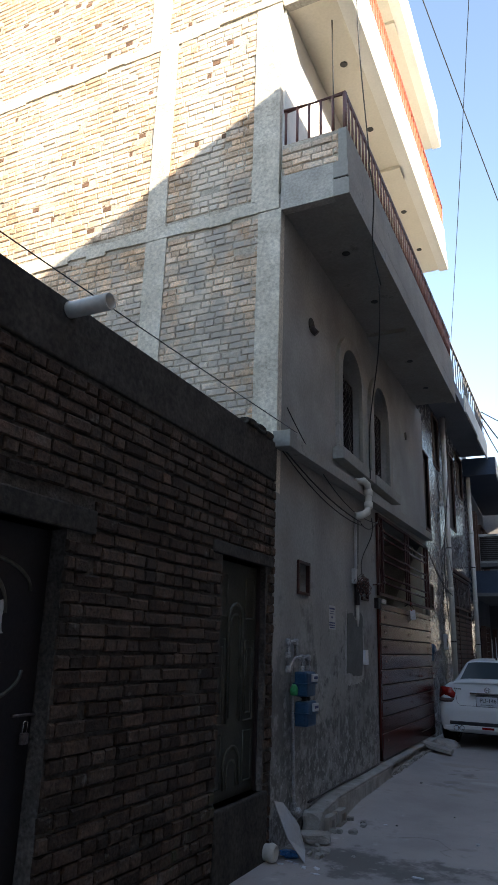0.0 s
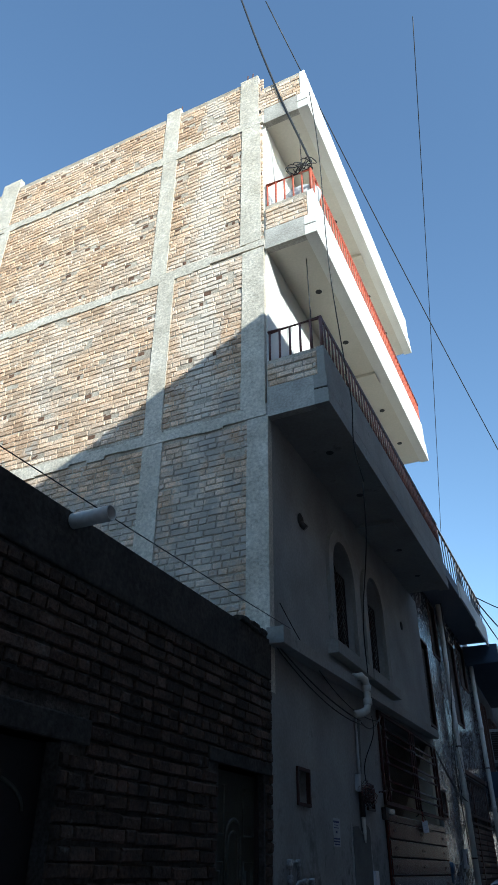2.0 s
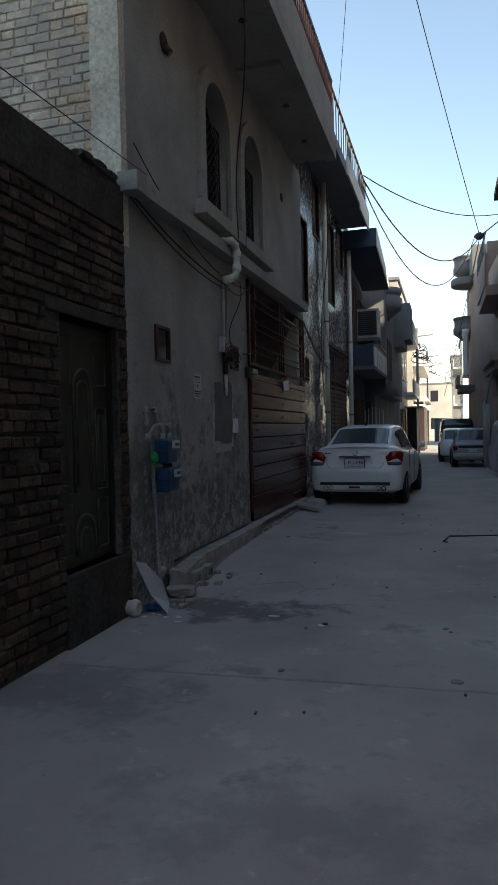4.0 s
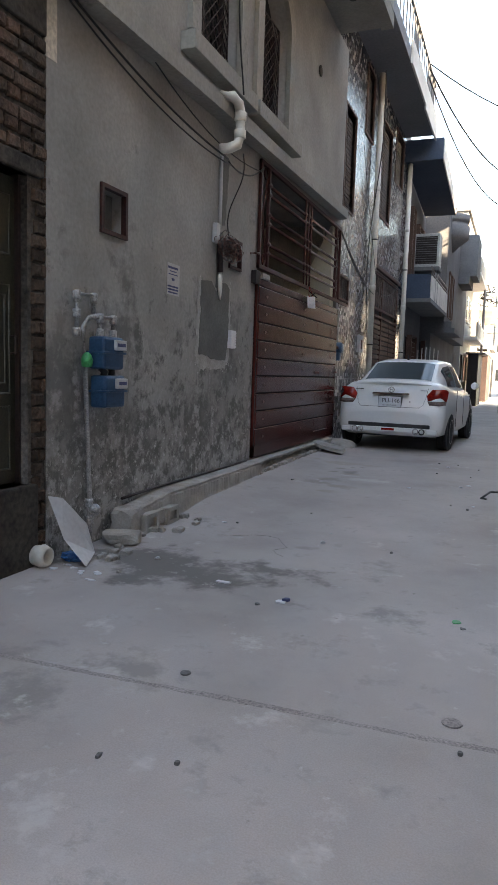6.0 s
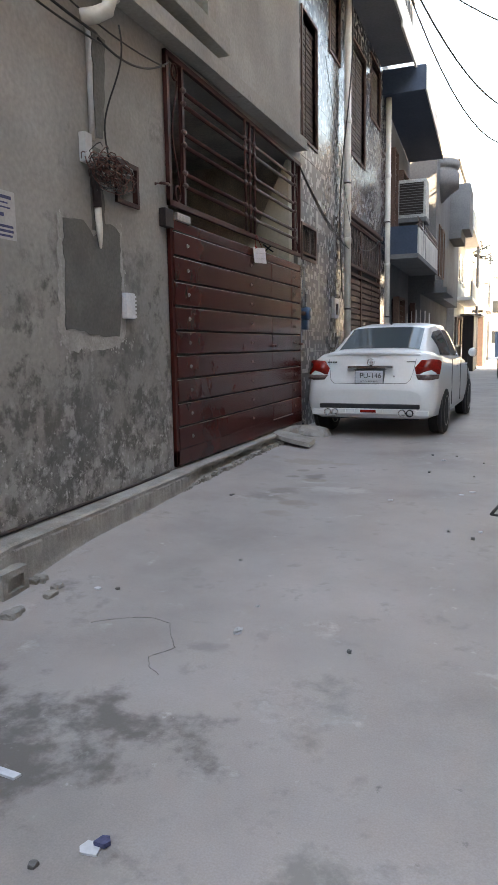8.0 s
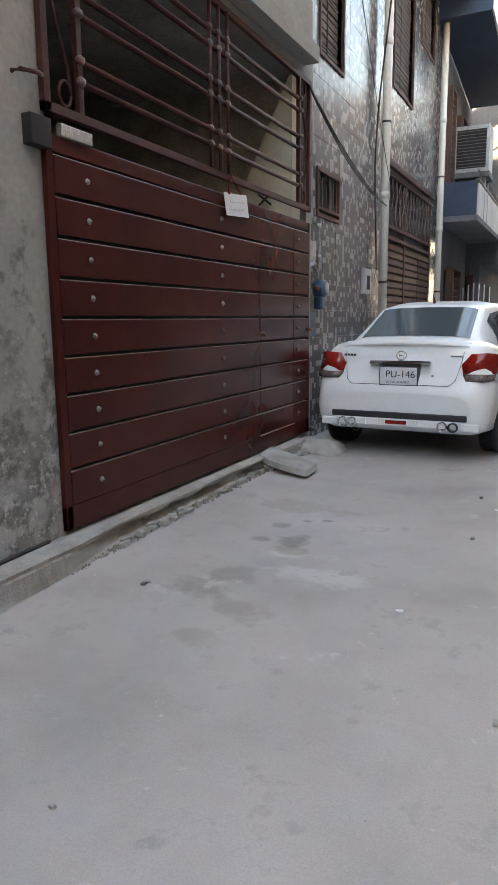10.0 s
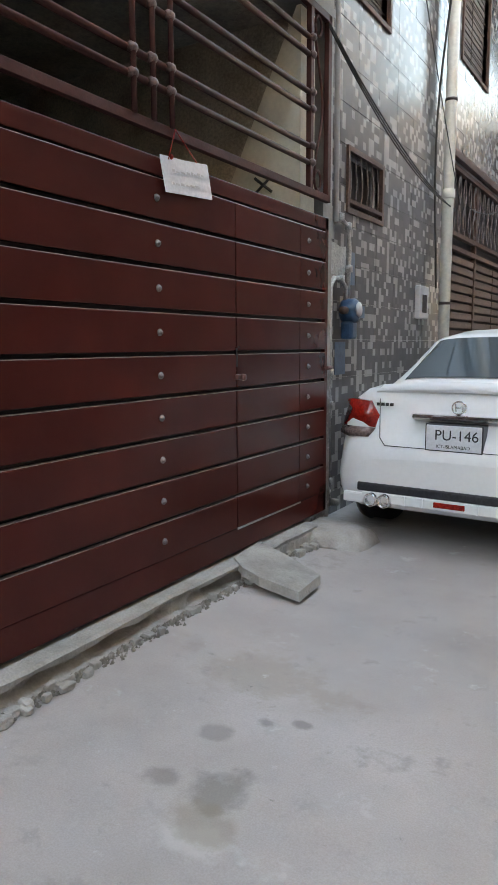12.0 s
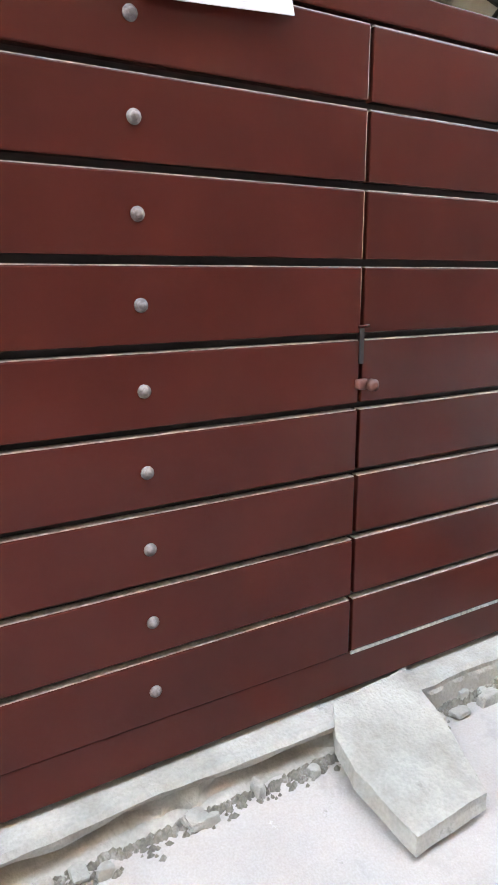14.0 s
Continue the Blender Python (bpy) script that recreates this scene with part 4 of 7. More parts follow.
        pts = [(0.0, base), (0.0, top), (w * 0.5, top + 0.003 * q(8, 6)), (w - 0.014, top - 0.002 + 0.004 * q(9, 12)), (w, top - 0.014 + 0.004 * q(10, 15)), (w - 0.004 + 0.006 * q(11, 16), top - lip),
               (w - cav, top - lip - 0.012 * (1 + broken)), (w - cav * 0.9 + 0.02 * broken * q(12, 17), base + h * 0.42), (w - cav * 0.5 + 0.03 * broken * q(13, 13), base + h * 0.24), (w + 0.004 + broken * (0.02 + 0.03 * q(14, 9)), base + h * 0.13), (w + 0.012 + broken * (0.06 + 0.04 * q(15, 6)), base + 0.012)]
        cur = [bm.verts.new((x, y, z)) for x, z in pts]
        if prev:
            for k in range(len(pts) - 1):
                bm.faces.new((prev[k], prev[k + 1], cur[k + 1], cur[k]))
        else:
            bm.faces.new(cur)
        prev = cur
    bm.faces.new(prev)
    part("kerb", bm, M["kerb"], None, "narrow broken concrete kerb along the house front", "structure")


make_kerb()


def make_crumbs():
    """Dark dirt and crumbled cement along the foot of the gate sill."""
    rnd = random.Random(77)
    bm = bmesh.new()
    for _ in range(1500):
        y = rnd.uniform(5.5, 8.9)
        x = 0.118 + abs(rnd.gauss(0, 0.026))
        r = rnd.uniform(0.003, 0.011) * (1.4 if x < 0.14 else 1.0)
        z = gz(x, y) + 0.004
        vs = [bm.verts.new((x + r * math.cos(t) * rnd.uniform(0.6, 1.3), y + 1.3 * r * math.sin(t) * rnd.uniform(0.6, 1.3), z - 0.006)) for t in (0, 1.3, 2.5, 3.8, 5.0)]
        top = bm.verts.new((x, y, z + r * 0.8))
        for i in range(5):
            bm.faces.new((vs[i], vs[(i + 1) % 5], top))
    part("crumbs", bm, M["dirt"], None, "dark dirt and crumbled cement along the gate sill", "stuff")


make_crumbs()
part("rod", sweep(bmesh.new(), [(0.022 + 0.006 * math.sin(3 * y), y, 0.174 + 0.012 * min(0, y - 3.5)) for y in (2.93 + 0.2 * i for i in range(14))], 0.011, 6), M["dark_metal"], None, "long dark steel rod lying on the kerb along the wall foot", category="rod")

# ---- tiled house ----
TX = -0.2
tiled = thing("tiled_house", (-3, 13.2, 0), "narrow house faced with grey mosaic-print tiles, with brown shutter gate", "house")
t_holes = [rect(10.15, 10.85, 2.43, 2.86), rect(13.05, 16.35, -0.1, 3.42), rect(10.2, 10.95, 4.05, 5.70), rect(13.3, 14.5, 4.6, 6.55), rect(11.75, 12.4, 5.75, 6.95), rect(15.1, 16.1, 5.75, 6.9)]
tiled_front = pierced("front_wall", rect(HE, 17.3, -0.3, 7.1), t_holes, TX - 0.25, TX - 0.014, M["grout"], tiled, "pale grout behind the wall tiles")
block("roof", -7, TX, HE, 17.3, 7.1, 7.35, M["far_grey"], tiled)
block("side_wall", -7, TX - 0.25, 17.1, 17.3, 0, 7.1, M["far_grey"], tiled)
block("balcony", TX, 0.50, HE + 0.01, 16.35, 7.1, 7.35, M["slab_grey"], tiled, "dusty grey roof slab that juts over the street")
block("back_wall", -7.2, -7, HE, 17.3, 0, 7.1, M["far_grey"], tiled)

# ---- canopy house beyond, balcony and cooler ----
far1 = thing("balcony_house", (-3, 22, -0.1), "grey rendered house with projecting slab and small balcony", "house")
block("wall", -7, TX - 0.02, 17.3, 21, -0.3, 7.4, M["far_grey"], far1, "grey rendered wall")

# right side, behind the walker's shoulder, and the rest of the street
near_r = thing("facing_house", (7, 0, -0.1), "plain rendered house across the street", "house")
# Unseen wall inferred from its cast shadow; warm colour set for its bounce.
block("wall", 4.35, 10, -14, 14.8, -0.4, 10.15, M["facing"], near_r, "dusty warm rendered wall")
# Unseen wall added to keep bright sky out of the gate's reflection.
block("yard_wall", 4.4, 10, 14.8, 17.9, -0.4, 6.6, M["far_grey"], near_r, "grey rendered wall")
# Unseen house added to close off the street behind the walker.
back = thing("unseen_end_house", (0, -16, -0.1), "unseen plain rendered house added to close the near street end", "house")
block("wall", -9, 10, -18, -14, -0.4, 9.0, M["far_grey"], back, "grey rendered wall")

def blob(outline, x0, x1, material, name, parent=None, label="", **k):
    bm = bmesh.new()
    a = [bm.verts.new((x0, y, z)) for y, z in outline]
    b = [bm.verts.new((x1, y, z)) for y, z in outline]
    bm.faces.new(b)
    for i in range(len(a)):
        j = (i + 1) % len(a)
        bm.faces.new((a[i], a[j], b[j], b[i]))
    return part(name, bm, material, parent, label, **k)


def ragged(pts, step=0.05, amp=0.012, seed=1):
    rnd = random.Random(seed)
    out = []
    for i, p in enumerate(pts):
        q = pts[(i + 1) % len(pts)]
        d = math.dist(p, q)
        n = max(1, int(d / step))
        for k in range(n):
            t = k / n
            out.append((p[0] + (q[0] - p[0]) * t + rnd.uniform(-amp, amp), p[1] + (q[1] - p[1]) * t + rnd.uniform(-amp, amp)))
    return out


# ---- doors of the low building ----


def ridge(pts, r=0.012):
    return sweep(bmesh.new(), pts, r, 6)


d1 = thing("door", (-0.12, -1.46, 0.0), "black painted steel double door with hoop ornaments and torn paper, padlocked", "door")
block("leaf", -0.14, -0.11, -2.08, -1.48, -0.08, 2.16, M["door_black"], d1, "black steel door leaf")
block("leaf", -0.14, -0.11, -1.47, -0.85, -0.08, 2.16, M["door_black"], d1, "black steel door leaf")
for yc, rr, up, z0, z1 in ((-1.33, 0.36, 0.16, 1.42, 1.82), (-1.31, 0.175, 0.20, 1.46, 1.70)):
    for zc, sgn in ((z1, 1), (z0, -1)):
        pts = [(-0.108, yc + rr * math.cos(math.pi * k / 16), zc + sgn * up * math.sin(math.pi * k / 16)) for k in range(17)]
        part("hoop", ridge(pts, 0.011), M["moulding"], d1, "raised worn steel hoop")
for seed, (y0, y1, z0, z1) in enumerate(((-1.40, -1.345, 1.58, 1.79), (-1.20, -1.135, 1.58, 1.77), (-1.38, -1.15, 1.565, 1.61))):
    blob(ragged([(y0, z0), (y1, z0 + 0.01), (y1 - 0.01, z1), (y0 + 0.015, z1 - 0.02)], 0.03, 0.010, 70 + seed), -0.109, -0.107, M["notice_paper"], "torn_paper", d1, "torn white paper")
part("hasp", sweep(bmesh.new(), ((-0.105, -1.0, 1.2), (-0.105, -0.84, 1.2)), 0.008, 6), M["bolt"], d1, "steel sliding bolt")
pad = part("padlock", slab(bmesh.new(), -0.105, -0.08, -0.93, -0.885, 1.06, 1.115, 0, 0.004), M["bolt"], d1, "steel padlock")
part("shackle", sweep(bmesh.new(), [(-0.092, -0.9075 + 0.016 * math.cos(math.pi * k / 8), 1.115 + 0.045 * (1 if 0 < k < 8 else 0) + 0.012 * math.sin(math.pi * k / 8)) for k in range(9)], 0.004, 6), M["chrome"], pad)

d2 = thing("door", (-0.1, 1.47, 0.42), "dark green embossed steel door with arched panels, worn and dusty", "door")
block("leaf", -0.13, -0.09, 1.07, 1.885, 0.43, 2.25, M["door"], d2, "dark green steel leaf")
block("frame", -0.14, -0.06, 1.05, 1.075, 0.42, 2.27, M["dark_metal"], d2)
block("frame", -0.14, -0.06, 1.88, 1.9, 0.42, 2.27, M["dark_metal"], d2)


def hoop2(yc, w, z0, z1, r=0.012, low=False):
    pts = [(-0.09, yc - w, z0)] + [(-0.09, yc - w * math.cos(math.pi * k / 12), z1 + w * math.sin(math.pi * k / 12)) for k in range(13)] + [(-0.09, yc + w, z0)]
    part("moulding", ridge(pts, r), M["moulding"], d2, "embossed door moulding")


hoop2(1.475, 0.13, 0.98, 1.78, 0.016)
hoop2(1.475, 0.085, 1.02, 1.74, 0.011)
hoop2(1.475, 0.14, 0.5, 0.66, 0.014)
hoop2(1.475, 0.08, 0.5, 0.62, 0.010)
for y0, y1, z0, z1 in ((1.12, 1.29, 0.98, 1.62), (1.66, 1.83, 0.98, 1.62), (1.12, 1.3, 1.80, 2.14), (1.65, 1.83, 1.80, 2.14), (1.12, 1.28, 0.52, 0.9), (1.67, 1.83, 0.52, 0.9), (1.16, 1.25, 1.04, 1.56), (1.70, 1.79, 1.04, 1.56)):
    part("moulding", ridge(((-0.09, y0, z0), (-0.09, y1, z0), (-0.09, y1, z1), (-0.09, y0, z1), (-0.09, y0, z0)), 0.009), M["moulding"], d2, "embossed door moulding")
part("door_handle", sweep(bmesh.new(), ((-0.09, 1.84, 1.32), (-0.05, 1.84, 1.32), (-0.05, 1.84, 1.22), (-0.09, 1.84, 1.22)), 0.008, 6), M["dark_metal"], d2, "small dark pull handle")

# the drain spout and cable on the parapet
sp = thing("drain_spout", (0.0, -1.05, 3.40), "short off-white plastic drain pipe that juts from the parapet", "pipe")
bm = bmesh.new()
pr = [(0.05, -0.1), (0.05, 0.30), (0.043, 0.30), (0.043, 0.05)]
lathe(bm, pr, (0, -1.05, 3.42), "x", 20)
bm.transform(Matrix.Translation((0.0, 0, 0)))
part("pipe", bm, M["pvc"], sp, "off-white pipe stub")
bm = bmesh.new()
lathe(bm, [(0.055, -0.02), (0.06, 0.0), (0.04, 0.04), (0.02, 0.05)], (-0.1, -1.95, 3.52), "y", 14)
sweep(bm, ((-0.1, -1.95, 3.48), (-0.02, -1.85, 3.5), (0.03, -1.8, 3.46)), 0.02, 6)
part("cloth_bundle", bm, M["trim"], None, "dark rag bundle lying on top of the parapet", category="rag")

# ---- fixtures on the grey front ----


def recess(y0, y1, z0, z1, label):
    w = thing("meter_recess", (0, (y0 + y1) / 2, z0), label, "wall box")
    t = 0.028
    for a, b, c, d in ((y0 - t, y1 + t, z0 - t, z0), (y0 - t, y1 + t, z1, z1 + t), (y0 - t, y0, z0, z1), (y1, y1 + t, z0, z1)):
        block("frame", -0.02, 0.022, a, b, c, d, M["frame_maroon"], w, "dark maroon steel frame")
    block("back", -0.16, -0.10, y0, y1, z0, z1, M["patch"], w, "dark cement back of the recess")


recess(2.665, 2.945, 2.115, 2.395, "square wall recess with maroon steel frame")
recess(4.935, 5.185, 2.215, 2.455, "small square wall recess with maroon steel frame")

nt = thing("notice", (0, 3.73, 1.9), "white printed paper notice pasted on the grey wall", "notice")
block("sheet", 0.001, 0.003, 3.63, 3.85, 1.78, 2.04, M["notice_paper"], nt, "white paper sheet")
for k, (z, w, h) in enumerate(((2.005, 0.18, 0.018), (1.975, 0.12, 0.008), (1.95, 0.16, 0.008), (1.91, 0.05, 0.02), (1.85, 0.19, 0.014), (1.825, 0.19, 0.014), (1.80, 0.17, 0.012))):
    block("print_line", 0.003, 0.004, 3.73 - w / 2, 3.73 + w / 2, z - h / 2, z + h / 2, M["ink"], nt, "line of print")


blob(ragged([(4.22, 2.0), (4.19, 1.26), (4.30, 1.17), (4.88, 1.19), (4.98, 1.35), (4.97, 1.98), (4.86, 2.0), (4.5, 1.9)], 0.045, 0.024, 33), 0.0, 0.004, M["halo"], "cement_smear", tall, "pale cement smear round the patch")
blob(ragged([(4.29, 1.98), (4.25, 1.3), (4.87, 1.25), (4.93, 1.55), (4.93, 1.98), (4.72, 2.04), (4.62, 1.90), (4.5, 2.0)], 0.05, 0.014, 3), 0.0, 0.009, M["patch"], "cement_patch", tall, "darker patch of newer cement")

def crust(cy, cz, n, sy, sz, seed, parent):
    rnd = random.Random(seed)
    bm = bmesh.new()
    for _ in range(n):
        y, z = cy + rnd.gauss(0, sy), cz + rnd.gauss(0, sz)
        r = rnd.uniform(0.004, 0.012)
        vs = [bm.verts.new((0.002, y + r * math.cos(a) * rnd.uniform(0.5, 1.3), z + r * math.sin(a) * rnd.uniform(0.5, 1.5))) for a in (k * math.pi / 3 for k in range(6))]
        t = bm.verts.new((0.005, y, z))
        for i in range(6):
            bm.faces.new((vs[i], vs[(i + 1) % 6], t))
    part("lime_crust", bm, M["lime"], parent, "flakes of lime bloom on the wall", "stuff")


crust(4.55, 1.22, 90, 0.22, 0.03, 3, tall)
crust(4.27, 1.6, 80, 0.02, 0.2, 4, tall)
crust(4.95, 1.75, 60, 0.02, 0.18, 5, tall)
crust(4.7, 1.22, 90, 0.2, 0.025, 6, tall)

blob(ragged([(4.70, 2.56), (4.79, 2.56), (4.86, 3.22), (4.70, 3.22)], 0.05, 0.012, 9), 0.0, 0.006, M["patch"], "chase", tall, "rough dark chase cut in the plaster")
blob(ragged([(4.60, 1.96), (4.76, 1.96), (4.74, 2.5), (4.62, 2.5)], 0.05, 0.012, 10), 0.0, 0.007, M["patch"], "cement_patch", tall, "dark cement smear behind the wires")
sb = thing("switch_box", (0.0, 5.03, 1.4), "small white plastic connection box with terminals on the wall", "box")
block("case", 0.0, 0.045, 4.93, 5.05, 1.39, 1.57, M["paper"], sb, "white plastic case", bevel=0.004)
for k in range(6):
    block("terminal", 0.01, 0.035, 5.05, 5.085, 1.40 + k * 0.028, 1.416 + k * 0.028, M["paper"], sb, "white terminal")

# big down-pipe elbow and the thin conduit
pv = thing("down_pipe", (0.15, 4.6, 3.2), "cream plastic waste pipe with two elbows out of the ledge", "pipe")
part("pipe", sweep(bmesh.new(), [(-0.02, 4.36, 3.60), (0.12, 4.38, 3.62), (0.19, 4.46, 3.64), (0.20, 4.58, 3.62), (0.20, 4.63, 3.55), (0.20, 4.63, 3.34), (0.19, 4.60, 3.26), (0.14, 4.55, 3.22), (0.06, 4.50, 3.20)], 0.048, 14), M["pvc"], pv, "cream plastic pipe")
for p, ax in (((0.20, 4.63, 3.52), "z"), ((0.20, 4.63, 3.36), "z")):
    part("collar", lathe(bmesh.new(), [(0.048, -0.04), (0.056, -0.035), (0.056, 0.035), (0.048, 0.04)], p, ax, 16), M["pvc"], pv, "pipe collar")
cd = thing("conduit", (0.02, 4.62, 2.5), "thin pale conduit and small junction box on the grey wall", "conduit")
part("tube", sweep(bmesh.new(), ((0.02, 4.63, 3.2), (0.02, 4.63, 2.52)), 0.018, 8), M["pvc_grey"], cd, "thin pale tube")
block("junction_box", 0.0, 0.05, 4.50, 4.58, 2.36, 2.54, M["pvc_grey"], cd, "weathered plastic junction box", bevel=0.005)
part("stub", sweep(bmesh.new(), ((0.03, 4.64, 2.1), (0.03, 4.65, 1.95), (0.03, 4.655, 1.84)), [0.024, 0.022, 0.008], 10), M["pvc"], cd, "broken white tube stub")
part("sleeve", sweep(bmesh.new(), ((0.03, 4.62, 2.36), (0.035, 4.635, 2.1)), 0.03, 10), M["dark_metal"], cd, "dark rusty sleeve")

wt = thing("wire_tangle", (0.05, 4.72, 2.3), "tangle of coiled brown and black wires by the recess", "wires")
rnd = random.Random(11)
for k in range(44):
    a0, r1, r2 = rnd.uniform(0, 6.28), rnd.uniform(0.06, 0.26), rnd.uniform(0.03, 0.09)
    c = (0.05 + rnd.uniform(0, 0.06), 4.72 + rnd.uniform(-0.14, 0.18), 2.33 + rnd.uniform(-0.06, 0.07))
    pts = [(c[0] + 0.012 * math.sin(3 * t), c[1] + r1 * math.cos(t + a0) * 0.8, c[2] + r2 * math.sin(t + a0) + 0.01 * math.sin(4 * t)) for t in (5.6 * j / 14 for j in range(15))]
    part("wire", sweep(bmesh.new(), pts, 0.0035, 5), (M["wire_red"], M["brown_slat"], M["black"], M["pvc_grey"])[k % 4 if k % 12 != 3 else 3] if k % 4 != 3 or k % 12 == 3 else M["wire_red"], wt, "coil of wire")


def cable(name, a, b, sag, r, label, n=18, parent=None, wob=0.0):
    pts = []
    for i in range(n + 1):
        t = i / n
        p = Vector(a).lerp(Vector(b), t)
        p.z -= sag * 4 * t * (1 - t)
        p.x += wob * math.sin(7 * t)
        pts.append(p)
    return part(name, sweep(bmesh.new(), pts, r, 5), M["black"], parent, label, category="" if parent else "cable")


cable("cable", (0.05, 2.2, 3.9), (0.06, 5.6, 3.30), 0.28, 0.006, "thin black cable slung along the grey house front")
cable("cable", (0.03, 2.1, 3.48), (0.1, 4.6, 3.14), 0.08, 0.009, "black cable slung under the cement ledge")
cable("cable", (0.03, 2.12, 3.44), (0.1, 4.66, 3.10), 0.12, 0.007, "second black cable slung under the cement ledge")
cable("cable", (0.1, 4.62, 3.12), (0.05, 5.68, 3.36), 0.10, 0.008, "black cable looped from the pipe to the grille")
cable("cable", (0.22, 4.68, 3.2), (0.06, 4.72, 2.38), -0.0, 0.006, "thin black cable hanging down to the wire tangle", wob=0.04)
cable("cable", (0.16, 2.2, 3.62), (-0.02, -6.5, 3.52), 0.04, 0.004, "thin black cable along the top of the parapet")
for k in range(3):
    cable("cable", (0.07, 9.2, 3.38 - 0.01 * k), (-0.06, 12.75, 2.80 + 0.012 * k), 0.12 + 0.03 * k, 0.006, "bundle strand of black cable across the tiled wall")
cable("cable", (0.02, 12.3, 7.05), (-0.17, 12.35, 1.95), 0.0, 0.012, "black cable hanging down the tiled wall", wob=0.06)
cable("cable", (0.05, 12.8, 2.85), (-0.12, 16.4, 3.7), 0.2, 0.007, "thin black cable across the tiled wall")
cable("cable", (0.03, 10.6, 5.2), (0.0, 12.7, 2.85), 0.1, 0.005, "thin black cable across the tiled wall")

# gas meters
gm = thing("gas_meters", (0.1, 2.43, -0.08), "two blue gas meters with galvanised pipes on the grey wall", "gas meter")


def meter(y0, z0, label):
    m = part("meter", slab(bmesh.new(), 0.07, 0.20, y0, y0 + 0.25, z0, z0 + 0.22, 0, 0.02), M["blue"], gm, label)
    part("seam", slab(bmesh.new(), 0.06, 0.21, y0 - 0.012, y0 + 0.262, z0 + 0.105, z0 + 0.12, 0, 0.004), M["blue"], m, "blue meter seam flange")
    part("dial", slab(bmesh.new(), 0.20, 0.225, y0 + 0.11, y0 + 0.24, z0 + 0.13, z0 + 0.20, 0, 0.006), M["pvc_grey"], m, "pale counter housing")
    part("digits", slab(bmesh.new(), 0.225, 0.227, y0 + 0.125, y0 + 0.22, z0 + 0.155, z0 + 0.178), M["ink"], m, "dark counter window")
    return m


meter(2.41, 1.14, "blue steel gas meter")
meter(2.43, 0.88, "blue steel gas meter, dusty")
G = [((0.06, 2.40, -0.12), (0.06, 2.40, 0.2)), ((0.06, 2.40, 0.2), (0.06, 2.36, 1.16))]
part("riser", sweep(bmesh.new(), ((0.07, 2.45, -0.1), (0.07, 2.44, 0.3), (0.06, 2.39, 1.18), (0.06, 2.37, 1.42), (0.1, 2.38, 1.48), (0.13, 2.44, 1.49)), 0.017, 8), M["galv"], gm, "galvanised riser pipe")
part("branch", sweep(bmesh.new(), ((0.13, 2.46, 1.36), (0.13, 2.46, 1.49), (0.13, 2.62, 1.49), (0.13, 2.62, 1.35)), 0.018, 8), M["galv"], gm, "galvanised branch pipe")
part("branch", sweep(bmesh.new(), ((0.05, 2.31, 1.36), (0.05, 2.31, 1.63), (0.05, 2.50, 1.63), (0.05, 2.50, 1.49)), 0.018, 8), M["galv"], gm, "galvanised upper pipe")
for p in ((0.05, 2.31, 1.62), (0.05, 2.50, 1.62), (0.13, 2.46, 1.48), (0.13, 2.62, 1.48), (0.05, 2.31, 1.5), (0.05, 2.31, 1.38), (0.07, 2.44, 0.22), (0.07, 2.45, 0.1), (0.13, 2.62, 1.38), (0.13, 2.46, 1.38)):
    part("fitting", lathe(bmesh.new(), [(0.014, -0.032), (0.026, -0.028), (0.028, -0.01), (0.024, 0.0), (0.028, 0.012), (0.026, 0.028), (0.014, 0.032)], p, "z", 10), M["galv"], gm, "galvanised pipe fitting")
part("valve", lathe(bmesh.new(), [(0.01, -0.05), (0.035, -0.045), (0.04, 0.0), (0.03, 0.03), (0.012, 0.05)], (0.09, 2.37, 1.2), "z", 10), M["green"], gm, "green gas tap")
part("tap", lathe(bmesh.new(), [(0.01, -0.05), (0.04, -0.03), (0.045, 0.02), (0.02, 0.05)], (0.09, 2.46, 0.17), "x", 10), M["galv"], gm, "galvanised ground tap")
part("link", sweep(bmesh.new(), ((0.13, 2.47, 1.15), (0.15, 2.49, 1.12), (0.13, 2.50, 1.09)), 0.025, 8), M["black"], gm, "dark hose link")
part("link", sweep(bmesh.new(), ((0.13, 2.60, 1.15), (0.15, 2.58, 1.12), (0.13, 2.60, 1.09)), 0.025, 8), M["black"], gm, "dark hose link")

# broken basin shard, rubble, litter by the wall
bm = bmesh.new()
prof = [(0.42, 2.30), (0.20, 2.12), (0.10, 2.05)]
vs1 = [bm.verts.new(p) for p in ((0.07, 1.99, 0.34), (0.12, 2.07, 0.32), (0.22, 2.19, 0.14), (0.27, 2.21, -0.05), (0.33, 2.03, -0.09), (0.20, 1.98, 0.08))]
vs2 = [bm.verts.new((v.co.x - 0.02, v.co.y + 0.035, v.co.z - 0.01)) for v in vs1]
bm.faces.new(vs1), bm.faces.new(vs2)
for i in range(6):
    bm.faces.new((vs1[i], vs1[(i + 1) % 6], vs2[(i + 1) % 6], vs2[i]))
part("broken_panel", bm, M["pvc_grey"], None, "broken grey panel leaning against the wall by the gas pipe", category="rubble")


def rock(name, c, s, seed, material=None, label="", parent=None, category="rubble", flat_top=False, rot=0.0, cut=0.72):
    rnd = random.Random(seed)
    bm = bmesh.new()
    bmesh.ops.create_icosphere(bm, subdivisions=3, radius=1.0)
    off = Vector((seed * 1.7, seed * 0.3, 2))
    for v in bm.verts:
        p = v.co.copy()
        q = Vector([max(-cut, min(cut, c2)) / cut for c2 in p])
